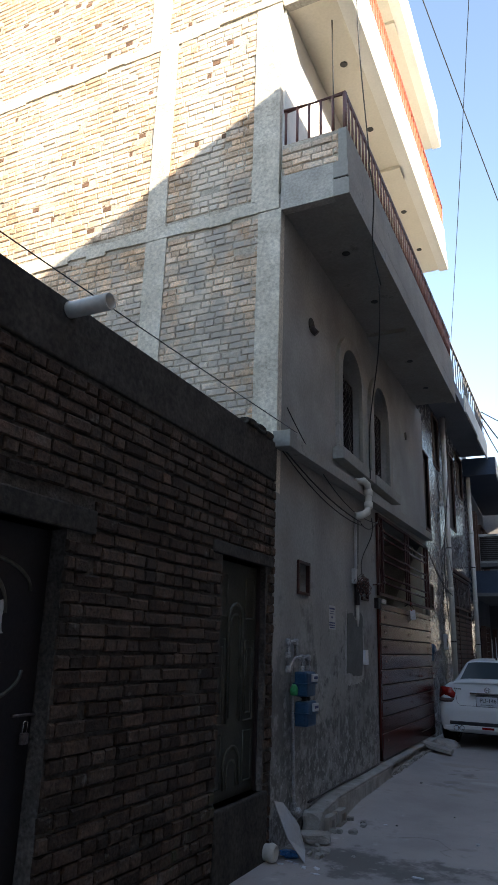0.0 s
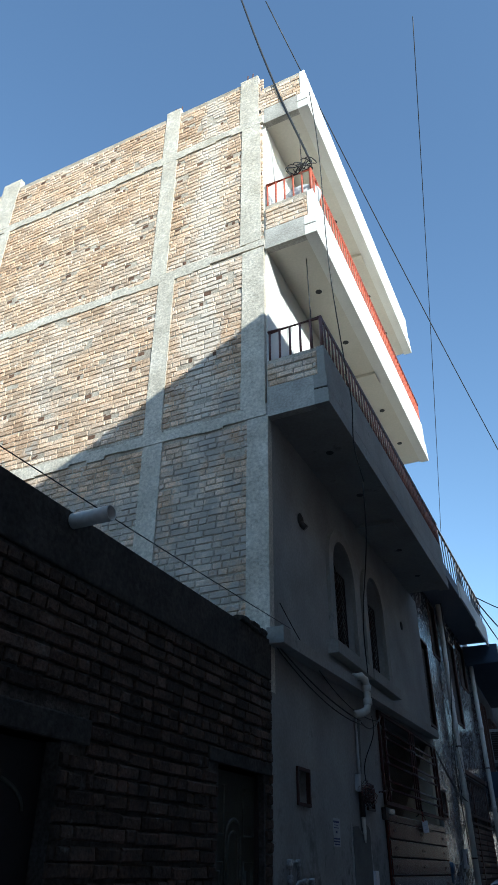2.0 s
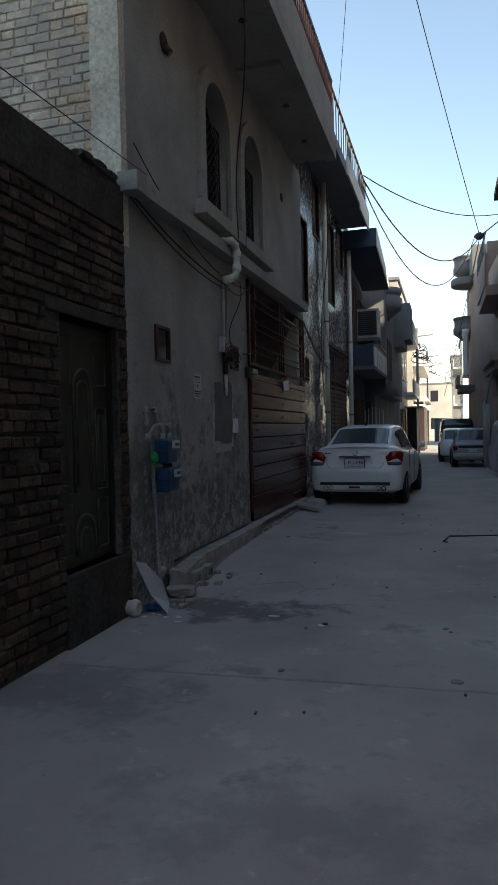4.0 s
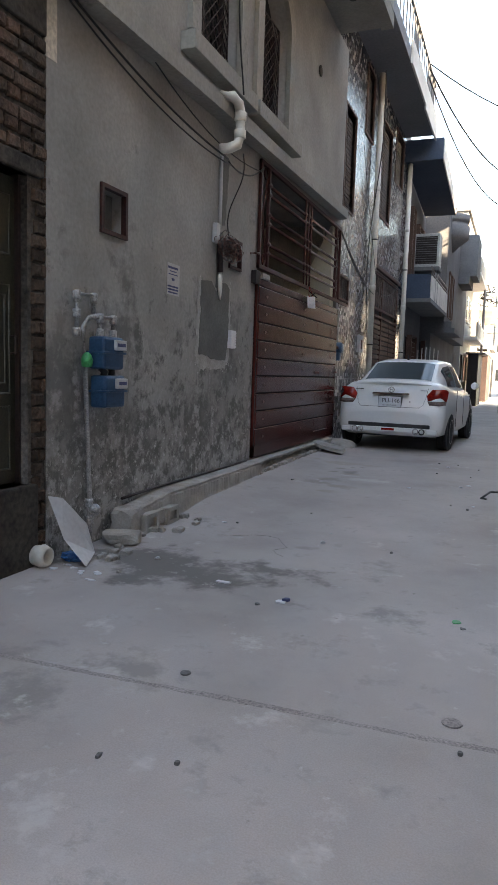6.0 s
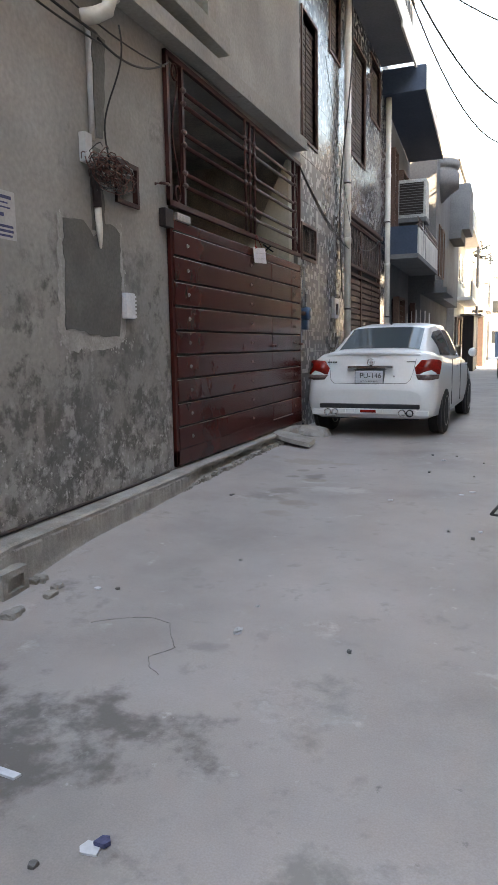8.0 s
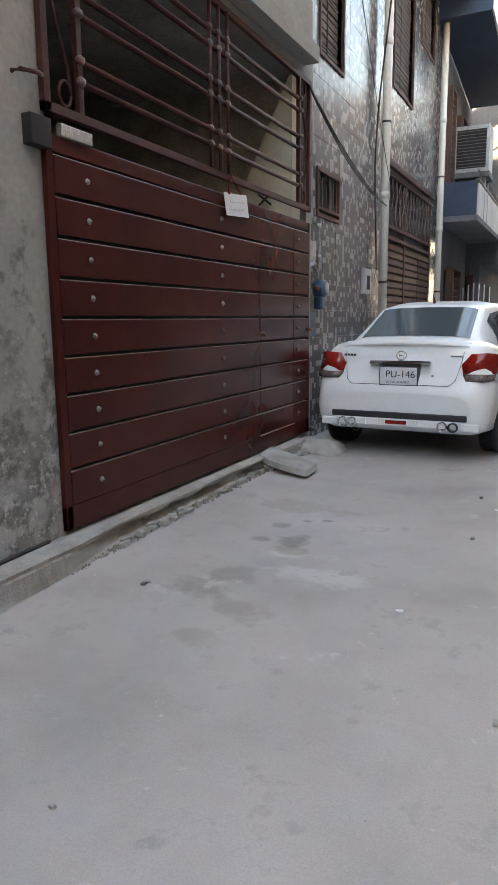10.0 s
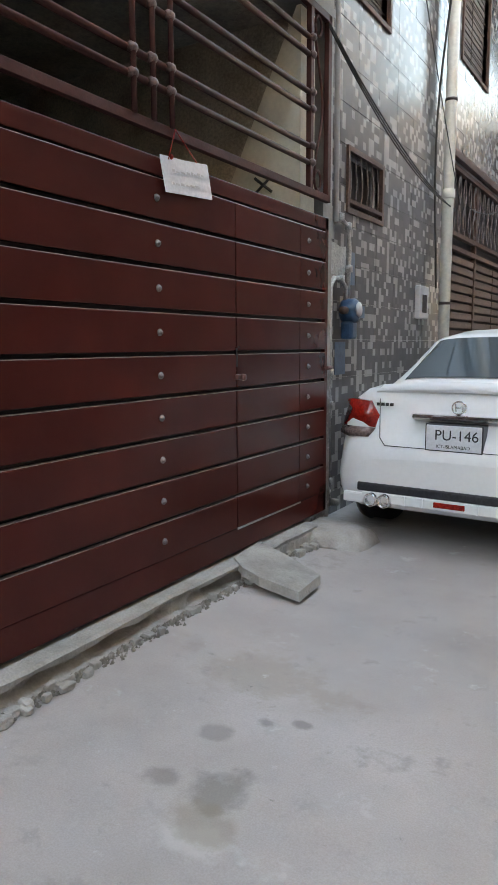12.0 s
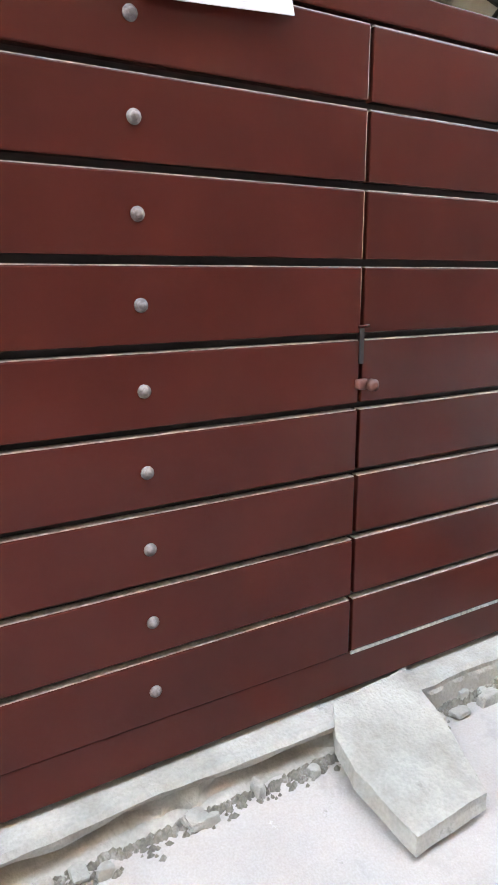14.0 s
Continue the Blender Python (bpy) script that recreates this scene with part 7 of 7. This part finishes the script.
for k in range(8):
    y = 18.3 + k * 0.5
    part("rail_bar", sweep(bmesh.new(), ((3.72 - 0.01 * k, y, 6.5), (3.72 - 0.01 * k, y, 7.1)), 0.015, 5), M["blue"], ph, "blue-grey rail bar")
part("rail", sweep(bmesh.new(), ((3.74, 18.2, 7.1), (3.64, 21.8, 7.1)), 0.02, 5), M["blue"], ph, "blue-grey rail")
wedge("overhang", [(4.05, 17.7), (4.05, 19.2), (5, 19.2), (5, 17.7)], 8.3, 8.5, M["plaster_dark"], ph, "dark roof overhang")
wedge("ledge", [(3.95, 18.6), (3.85, 22.5), (4.3, 22.5), (4.3, 18.6)], 3.1, 3.35, M["pink"], ph, "stepped pink ledge")
wedge("ledge", [(3.85, 18.4), (3.75, 22.7), (4.3, 22.7), (4.3, 18.4)], 3.35, 3.6, M["pink"], ph, "stepped pink ledge")
for z0, r in ((6.0, 0.75), (9.0, 0.7)):
    part("round_balcony", lathe(bmesh.new(), [(0.3, z0 - 0.35), (r * 0.8, z0 - 0.1), (r, z0), (r, z0 + 0.3), (r * 0.93, z0 + 0.32), (r * 0.93, z0 + 0.7), (r, z0 + 0.72), (r, z0 + 0.8)], (3.65, 32.8, 0), "z", 28), M["far_grey"], ph, "grey rounded balcony")
part("round_slab", lathe(bmesh.new(), [(0.9, 8.0), (0.95, 8.05), (0.95, 8.3), (0.9, 8.35)], (3.75, 31.0, 0), "z", 28), M["far_grey"], ph, "grey rounded slab")
wedge("tower", [(3.75, 29.5), (3.7, 32.5), (6, 32.5), (6, 29.5)], 8.3, 9.6, M["far_grey"], ph, "grey stair tower")
for y in (30.6, 32.2):
    part("column", lathe(bmesh.new(), [(0.16, 3.75), (0.16, 3.85), (0.12, 3.9), (0.11, 5.7), (0.16, 5.8), (0.16, 5.95)], (3.45, y, 0), "z", 16), M["pale"], ph, "pale round column")
wedge("balcony", [(3.1, 30.0), (3.05, 33.4), (3.7, 33.4), (3.8, 30.0)], 3.0, 3.3, M["far_grey"], ph, "stepped grey balcony base")
wedge("parapet", [(3.0, 29.9), (2.95, 33.5), (3.1, 33.5), (3.15, 29.9)], 3.3, 3.75, M["pink"], ph, "balcony parapet")
for y in (24.5, 26.5, 28.5):
    # Near-black panels; the dark of the doorways is put into their colour.
    wedge("shutter", [(4.10 - (y - 24) * 0.045, y), (4.04 - (y - 24) * 0.045, y + 1.0), (4.2, y + 1.0), (4.2, y)], 0.2, 2.2, M["gate_gap"], ph, "near-black panel for a dark doorway")
cp = thing("carport", (4.1, 21, 0), "green framed arched carport gate against the pink wall", "gate")
for x0, z in ((3.85, 2.3), (3.8, 2.2)):
    part("post", sweep(bmesh.new(), ((x0, 22.3, -0.1), (x0, 22.3, z)), 0.04, 6), M["galv"], cp, "grey post")
for k in range(5):
    pts = [(3.9 + 0.02 * k, 22.3 - 3.6 * t, 2.2 + 0.12 * k + 0.75 * math.sin(math.pi * 0.5 * t)) for t in (j / 10 for j in range(11))]
    part("hoop", sweep(bmesh.new(), pts, 0.018, 5), M["green"] if k % 2 == 0 else M["galv"], cp, "green curved hoop")
block("pillar", 3.98, 4.3, 19.4, 19.9, -0.2, 2.3, M["pink"], cp, "pink gate pillar")
for k in range(12):
    part("bar", sweep(bmesh.new(), ((3.86, 20.0 + k * 0.19, 0.0), (3.86, 20.0 + k * 0.19, 2.1)), 0.012, 5), M["galv"], cp, "gate bar")

# ---- wires over the street ----
JX = Vector((3.75, 22.0, 8.0))
cable("cable", (0.85, 12.4, 7.0), JX, 1.3, 0.016, "black service cable slung across the street")
cable("cable", (0.85, 12.2, 6.8), JX + Vector((-0.2, -0.3, -0.15)), 1.9, 0.013, "black service cable slung across the street")
cable("cable", (0.85, 12.4, 7.1), (6.0, 20.5, 8.9), 0.9, 0.012, "black service cable slung across the street")
cable("cable", JX, (-0.33, 3.0, 18.19), 0.6, 0.013, "black power line running down the street")
cable("cable", JX, (2.4, 34, 3.0), 0.2, 0.012, "black power line running down the street")
cable("cable", JX, (2.6, 60, 5.0), 0.5, 0.012, "black power line running down the street")
cable("cable", JX, (6.0, 19.5, 9.2), 0.05, 0.02, "black bunched cable leaving the knot of joined wires")
part("cable_knot", lathe(bmesh.new(), [(0.02, -0.2), (0.12, -0.1), (0.14, 0.02), (0.05, 0.15)], JX, "x", 8), M["black"], None, "black knot of joined cables", category="cable")
cable("cable", (0.75, 2.08, 10.6), (-0.46, 2.0, 16.53), 0.25, 0.02, "thick black cable rising from the balcony corner")
cable("cable", (2.58, 6.0, 20.59), (-1.69, 26.0, 14.99), 0.3, 0.012, "long black line high over the street")
cable("cable", (0.80, 2.1, 12.4), (0.84, 2.6, 6.9), 0.0, 0.008, "thin cable hanging past the balconies", wob=0.03)
cable("cable", (0.84, 2.6, 6.9), (0.80, 3.1, 5.6), 0.0, 0.008, "thin cable hanging past the balconies", wob=0.03)
cable("cable", (0.80, 3.1, 5.6), (0.22, 4.6, 3.7), 0.1, 0.008, "thin cable hanging down to the waste pipe", wob=0.03)
for z0, z1 in ((9.06, 7.2), (12.05, 10.6)):
    part("wire", sweep(bmesh.new(), ((0.45, 2.5, z0), (0.46, 2.5, (z0 + z1) / 2), (0.47, 2.5, z1)), 0.008, 5), M["black"], None, "thin wire hanging from the soffit", category="wire")
rnd = random.Random(31)
for k in range(9):
    a0 = rnd.uniform(0, 6)
    c = (0.62 + rnd.uniform(-0.15, 0.1), 2.06, 10.55)
    pts = [(c[0] + 0.11 * math.cos(t + a0), c[1] + 0.05 * math.sin(2 * t), c[2] + 0.09 * math.sin(t + a0)) for t in (5.8 * j / 12 for j in range(13))]
    part("wire_coil", sweep(bmesh.new(), pts, 0.008, 5), M["black"], None, "coil of black cable on the balcony rail", category="wire")
dish = thing("dish", (0.5, 2.3, 10.2), "pale round dish behind the balcony rail", "dish")
part("dish_plate", lathe(bmesh.new(), [(0.05, 0.0), (0.3, 0.04), (0.34, 0.08), (0.33, 0.09), (0.05, 0.02)], (0.45, 2.3, 10.2), "y", 24), M["pvc_grey"], dish, "round dish plate")
for x in (-0.25, -0.35, -1.72, -1.85):
    part("rebar", sweep(bmesh.new(), ((x, HY + 0.06, 13.4), (x + 0.02, HY + 0.06, 13.75)), 0.012, 5), M["brown_slat"], tall, "rusty starter bar")
# ducts in the grey upper wall
for y, z, r in ((3.02, 5.2, 0.09), (7.88, 5.26, 0.07)):
    hl = thing("duct", (0.0, y, z), "round duct opening with a dark pipe end in the upper wall", "duct")
    part("ring", lathe(bmesh.new(), [(r * 0.7, 0.0), (r, 0.0), (r * 1.05, 0.012), (r * 0.72, 0.014)], (0, y, z), "x", 18), M["plaster_dark"], hl, "rough rim")
    # Black disc on the wall: the shade in the duct is its colour.
    part("bore", lathe(bmesh.new(), [(0.01, 0.004), (r * 0.8, 0.006)], (0, y, z), "x", 18), M["black"], hl, "black disc for the shaded bore")
    if r > 0.08:
        part("stub", sweep(bmesh.new(), ((0.0, y, z - 0.03), (0.06, y + 0.03, z - 0.10)), 0.04, 8), M["dark_metal"], hl, "dark pipe end")

# ---- litter, stains and covers on the street ----


def on_ground(name, x, y, outline, material, label, category, lift=0.0, thick=0.001):
    z = gz(x, y) + lift + 0.006
    bm = bmesh.new()
    a = [bm.verts.new((x + u, y + v, z + thick)) for u, v in outline]
    b = [bm.verts.new((x + u, y + v, z - 0.012)) for u, v in outline]
    bm.faces.new(a)
    for i in range(len(a)):
        bm.faces.new((a[i], a[(i + 1) % len(a)], b[(i + 1) % len(a)], b[i]))
    return part(name, bm, material, None, label, category=category)


def star(n, r0, r1, seed, ex=1.0):
    rnd = random.Random(seed)
    return [(ex * rnd.uniform(r0, r1) * math.cos(2 * math.pi * k / n), rnd.uniform(r0, r1) * math.sin(2 * math.pi * k / n)) for k in range(n)]


on_ground("hole_cover", 1.56, 0.96, star(14, 0.020, 0.024, 1), M["wet"], "small dark filled hole in the concrete", "hole", 0.0, 0.0)
on_ground("hole_cover", 2.62, 1.0, star(14, 0.034, 0.038, 2), M["joint"], "round worn mark in the concrete", "mark", 0.0, 0.0)
for k, pts in enumerate(([(0.80, 3.22), (0.94, 3.33), (1.05, 3.36), (1.16, 3.33), (1.22, 3.22), (1.30, 3.11), (1.23, 3.0), (1.27, 2.93), (1.36, 2.86)],)):
    fine = []
    for (xa, ya), (xb, yb) in zip(pts, pts[1:]):
        for j in range(5):
            x, y = xa + (xb - xa) * j / 5, ya + (yb - ya) * j / 5
            fine.append((x + 0.008 * noise.noise(Vector((x * 30, y * 30, k))), y + 0.008 * noise.noise(Vector((x * 30, y * 30, k + 5))), gz(x, y) + 0.006 * noise.noise(Vector((x * 1.3, y * 1.3, 0))) + 0.001))
    part("crack", sweep(bmesh.new(), fine, 0.0022, 5), M["joint"], None, "thin crack at the edge of a patch in the street", category="crack")


def crumple(name, x, y, s, seed, material, label):
    """A crumpled ball of thin paper."""
    bm = bmesh.new()
    bmesh.ops.create_icosphere(bm, subdivisions=3, radius=1)
    for v in bm.verts:
        p = v.co.copy()
        d = 1 + 0.9 * noise.noise(p * 2.3 + Vector((seed, 0, 0))) + 0.35 * noise.noise(p * 6 + Vector((0, seed, 0)))
        v.co = Vector((x + p.x * s[0] * d, y + p.y * s[1] * d, gz(x, y) + 0.008 + max(-0.3, p.z) * s[2] * d))
    return part(name, bm, material, None, label, category="litter")


crumple("tissue", 1.50, 3.33, (0.018, 0.030, 0.010), 2, M["notice_paper"], "crumpled white tissue lying on the street")
crumple("tissue", 1.49, 3.62, (0.010, 0.008, 0.005), 6, M["notice_paper"], "small crumpled scrap of tissue on the street")
on_ground("paper_strip", 1.21, 2.16, [(-0.045, -0.012), (0.04, -0.018), (0.048, 0.008), (-0.038, 0.016)], M["paper"], "flat white paper strip on the damp patch", "litter")
crumple("wrapper", 0.62, 2.42, (0.018, 0.014, 0.008), 9, M["notice_paper"], "crumpled pale wrapper on the damp patch")
on_ground("wrapper", 1.63, 1.98, star(7, 0.015, 0.045, 3, 1.3), M["paper"], "crumpled white wrapper on the street", "litter")
on_ground("wrapper", 1.66, 2.0, star(5, 0.015, 0.03, 4), M["ink"], "scrap of dark printed wrapper on the street", "litter", 0.012)
on_ground("wrapper", 2.55, 2.08, star(6, 0.02, 0.03, 5), M["green"], "small green plastic scrap on the street", "litter")
rnd = random.Random(17)
for k in range(36):
    x, y = rnd.uniform(0.5, 3.9), rnd.uniform(-1.5, 8.0)
    if rnd.random() < 0.72:
        rock("pebble", (x, y, gz(x, y) + 0.006), (rnd.uniform(0.006, 0.014), rnd.uniform(0.006, 0.016), 0.007), 200 + k, M["wet"] if rnd.random() < 0.6 else M["kerb"], "tiny dark pebble on the street", category="pebble")
    else:
        on_ground("paper_scrap", x, y, star(6, 0.005, 0.022, 300 + k, 1.4), M["paper"] if rnd.random() < 0.6 else M["wet"], "small torn paper scrap on the street", "litter")
for k in range(9):
    x, y = rnd.uniform(0.1, 0.6), rnd.uniform(1.7, 2.6)
    on_ground("paper_scrap", x, y, star(6, 0.006, 0.028, 340 + k, 1.5), M["paper"], "torn white paper scrap near the meter", "litter")
bm = bmesh.new()
bmesh.ops.create_icosphere(bm, subdivisions=3, radius=1)
for v in bm.verts:
    p = v.co.copy()
    v.co = Vector((p.x * 0.08, p.y * 0.06, p.z * 0.03)) * (1 + 0.4 * noise.noise(p * 3)) + Vector((0.16, 2.13, -0.07))
part("plastic_bag", bm, M["bag_blue"], None, "crumpled blue plastic bag lying by the wall", category="bag")
part("pipe_end", lathe(bmesh.new(), [(0.035, -0.14), (0.06, -0.14), (0.065, -0.02), (0.075, 0.0), (0.06, 0.04), (0.045, 0.04), (0.04, -0.1)], (0.08, 1.93, -0.03), "x", 16), M["pvc"], None, "short cream drain pipe end at the wall foot", category="pipe")
mh = thing("cover_frame", (2.85, 5.8, 0), "square steel frame of a cover let into the street", "manhole")
for (xa, ya), (xb, yb) in (((2.51, 5.62), (2.58, 6.02)), ((2.58, 6.02), (3.22, 6.15)), ((3.22, 6.15), (3.18, 5.72)), ((2.51, 5.62), (2.56, 5.6))):
    part("edge", sweep(bmesh.new(), ((xa, ya, gz(xa, ya) + 0.004), (xb, yb, gz(xb, yb) + 0.004)), 0.012, 5), M["black"], mh, "dark steel edge")

# ---- bricks ----


def frustum(L, H, D, inset, rnd):
    """One brick with a worn face: length, height, how proud it stands."""
    def ring(ins, d, s):
        j = lambda: rnd.uniform(-s, s)
        return [(ins + j(), d + j() * 0.7, ins + j()), (L - ins + j(), d + j() * 0.7, ins + j()), (L - ins + j(), d + j() * 0.7, H - ins + j()), (ins + j(), d + j() * 0.7, H - ins + j())]
    v = [(0, 0, 0), (L, 0, 0), (L, 0, H), (0, 0, H)] + ring(inset * 0.35, D * 0.62, 0.003) + ring(inset * 1.7, D, 0.0045)
    f = [(8, 9, 10, 11)] + [(o + k, o + (k + 1) % 4, o + 4 + (k + 1) % 4, o + 4 + k) for o in (0, 4) for k in range(4)]
    return v, f


def brick_wall(frame_of, u0, u1, z0, z1, skips, near, parent, m_part, m_mass, seed, L=0.228, H=0.074, pu=0.24, pz=0.087, D=0.014, headers=6, missing=0.006, dark=0.0, mixed=0.12, rough=1.0):
    """Courses of bricks; frame_of(u, z) gives the pose of a brick whose face looks along its local +y."""
    rnd = random.Random(seed)
    variants = []
    for k in range(10):
        v, f = frustum(L, H, D, 0.006, rnd)
        me = bpy.data.meshes.new("brick")
        me.from_pydata(v, [], f)
        me.materials.append(m_part)
        variants.append(me)
    V, F, I = [], [], []
    row = 0
    z = z0
    while z + H <= z1 + 0.001:
        header_row = row % headers == headers - 1
        wave = rnd.uniform(0, 6)
        u = u0 - (pu / 2 if row % 2 else 0) + rnd.uniform(-0.03, 0.03)
        while u < u1:
            header = header_row or rnd.random() < mixed
            step = pu / 2 if header else pu
            step *= rnd.uniform(0.94, 1.05)
            length = step - (pu - L) * rnd.uniform(0.7, 1.3)
            a, b = max(u, u0), min(u + length, u1)
            for s in skips:
                if s[2] < z + H * 0.6 and z + H * 0.4 < s[3]:
                    if s[0] <= a < s[1]:
                        a = s[1]
                    if s[0] < b <= s[1]:
                        b = s[0]
                    if a < s[0] and b > s[1]:
                        b = s[0]
            if b - a > 0.03 and rnd.random() > missing:
                uu, zz = a, z + 0.006 * math.sin(1.7 * a + wave) + rnd.uniform(-0.004, 0.004)
                m = frame_of(uu, zz) @ Matrix.Rotation(rnd.uniform(-0.022, 0.022), 4, "Y") @ Matrix.Rotation(rnd.uniform(-0.02, 0.02) * rough, 4, "Z") @ Matrix.Rotation(rnd.uniform(-0.05, 0.05) * rough, 4, "X") @ Matrix.Translation((0, rnd.uniform(-0.005, 0.004) * rough, 0))
                if near[0] <= uu and b <= near[1] and near[2] <= zz <= near[3]:
                    ob = new("brick", variants[rnd.randrange(10)])
                    ob.matrix_basis = Matrix.Translation(-origin(parent)) @ m @ Matrix.Diagonal(((b - a) / L, 1, 1, 1))
                    ob.parent = parent
                else:
                    # Dark half pieces: stained bricks, and holes whose shade is coloured in.
                    dark_piece = rnd.random() < dark
                    v, f = frustum((b - a) * (0.5 if dark_piece else 1), H, D * (0.3 if dark_piece else 1), 0.006, rnd)
                    I.extend([int(dark_piece)] * 9)
                    n0 = len(V)
                    V.extend(tuple(m @ Vector(p)) for p in v)
                    F.extend(tuple(i + n0 for i in q) for q in f)
            u += step
        z += pz
        row += 1
    me = bpy.data.meshes.new("brickwork")
    me.from_pydata(V, [], F)
    me.materials.append(m_mass)
    me.materials.append(M["brick_dark_hole"])
    me.polygons.foreach_set("material_index", I)
    me.transform(Matrix.Translation(-origin(parent)))
    ob = new("brickwork", me)
    ob.parent = parent
    tagged(ob, "", "", "", "stuff")


def make_bricks():
    face_x = lambda u, z: Matrix(((0, 1, 0, -0.012), (1, 0, 0, u), (0, 0, 1, z), (0, 0, 0, 1)))
    mirror = lambda u, z: Matrix(((1, 0, 0, u), (0, -1, 0, HY + 0.012), (0, 0, 1, z), (0, 0, 0, 1)))
    skips = [(-2.3, -0.62, 2.15, 2.33), (0.85, 2.02, 2.25, 2.38), (-2.08, -0.84, -1, 2.2), (1.02, 1.93, -1, 2.3)]
    for y, z in ((-0.66, 1.94), (0.84, 1.94), (-0.62, 1.14), (-3.2, 1.9)):
        skips.append((y, y + 0.08, z, z + 0.085))
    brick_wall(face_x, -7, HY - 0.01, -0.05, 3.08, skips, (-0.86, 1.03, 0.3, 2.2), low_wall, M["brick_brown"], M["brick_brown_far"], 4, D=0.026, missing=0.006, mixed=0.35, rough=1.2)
    sk = [(-0.27, 0.003, 3.0, 6.17), (-0.36, -0.03, 6.33, 9.10), (-0.40, -0.07, 9.26, 12.07), (-0.44, -0.10, 12.23, 13.5),
          (-1.75, -1.46, 3.0, 6.17), (-1.77, -1.50, 6.33, 9.10), (-1.94, -1.66, 9.26, 12.07), (-1.97, -1.68, 12.23, 13.6),
          (-5.85, -5.4, 3.0, 9.06), (-5.9, -5.42, 9.3, 12.1), (-5.95, -5.5, 12.3, 13.7),
          (-7.6, 0.1, 6.17, 6.33), (-7.6, 0.1, 9.10, 9.26), (-7.6, 0.1, 12.07, 12.23), (-0.03, 0.1, 3, 12)]
    for x, z in ((-2.06, 7.68), (-3.52, 10.7), (-2.2, 10.72), (-4.9, 9.9), (-4.3, 11.2), (-0.95, 9.35), (-1.3, 12.6), (-1.2, 12.7), (-1.1, 12.8), (-1.0, 12.65), (-0.75, 7.2), (-3.0, 8.3), (-5.0, 7.6), (-0.6, 8.7), (-2.6, 12.4), (-6.6, 10.2), (-3.8, 12.5), (-4.7, 6.6)):
        sk.append((x, x + 0.1, z, z + 0.09))
    brick_wall(mirror, -7.6, 0.0, 3.02, 13.42, sk, (-1.46, -0.25, 3.6, 6.1), tall_side, M["brick_tan"], M["brick_tan_far"], 9, missing=0.012, dark=0.03, D=0.013, H=0.070, pz=0.082, mixed=0.2, rough=0.7)
    e = lambda x0, x1, z0, z1, s, par: brick_wall(mirror, x0, x1, z0, z1, [], (9, 9, 9, 9), par, M["brick_tan"], M["brick_tan_far"], s, missing=0)
    e(0.0, 0.65, 6.6, 6.98, 21, tall_side)
    e(0.0, 0.65, 9.44, 9.93, 22, tall_side)
    e(-0.1, 0.65, 12.44, 13.02, 23, tall_side)


make_bricks()


def make_tiles():
    """Glazed tiles of the narrow house, one by one; the topmost rows are joined."""
    rnd = random.Random(5)
    w, h = 0.45, 0.30
    variants = {}
    mass = bmesh.new()
    y = HE + 0.01
    while y < 17.2:
        z = -0.1
        while z < 7.08:
            a, b, c, d = y, min(y + w - 0.004, 17.28), z, min(z + h - 0.004, 7.09)
            pieces = [(a, b, c, d)]
            for (ha, hb, hc, hd) in ((10.11, 10.89, 2.39, 2.90), (13.0, 16.4, -0.2, 3.47), (10.16, 10.99, 4.01, 5.74), (13.26, 14.54, 4.56, 6.59), (11.71, 12.44, 5.71, 6.99), (15.06, 16.14, 5.71, 6.94)):
                out = []
                for (a, b, c, d) in pieces:
                    if b <= ha or a >= hb or d <= hc or c >= hd:
                        out.append((a, b, c, d))
                        continue
                    if a < ha:
                        out.append((a, ha, c, d))
                    if b > hb:
                        out.append((hb, b, c, d))
                    ma, mb = max(a, ha), min(b, hb)
                    if c < hc:
                        out.append((ma, mb, c, hc))
                    if d > hd:
                        out.append((ma, mb, hd, d))
                pieces = out
            for (a, b, c, d) in pieces:
                if b - a < 0.02 or d - c < 0.02:
                    continue
                t = rnd.uniform(-0.0015, 0.0015)
                if z > 4.3 or y > 13.5:
                    slab(mass, TX - 0.014, TX + t, a, b, c, d)
                    continue
                key = (round(b - a, 3), round(d - c, 3))
                if key not in variants:
                    bm = slab(bmesh.new(), -0.014, 0, 0, key[0], 0, key[1])
                    bmesh.ops.recalc_face_normals(bm, faces=bm.faces)
                    variants[key] = bpy.data.meshes.new("tile")
                    bm.to_mesh(variants[key])
                    bm.free()
                    variants[key].materials.append(M["tiles"])
                ob = new("tile", variants[key])
                ob.matrix_basis = Matrix.Translation(Vector((TX + t, a, c)) - origin(tiled_front)) @ Matrix.Rotation(rnd.uniform(-0.002, 0.002), 4, "Z")
                ob.parent = tiled_front
            z += h
        y += w
    part("tiles", mass, M["tiles"], tiled_front, kind="stuff")


make_tiles()
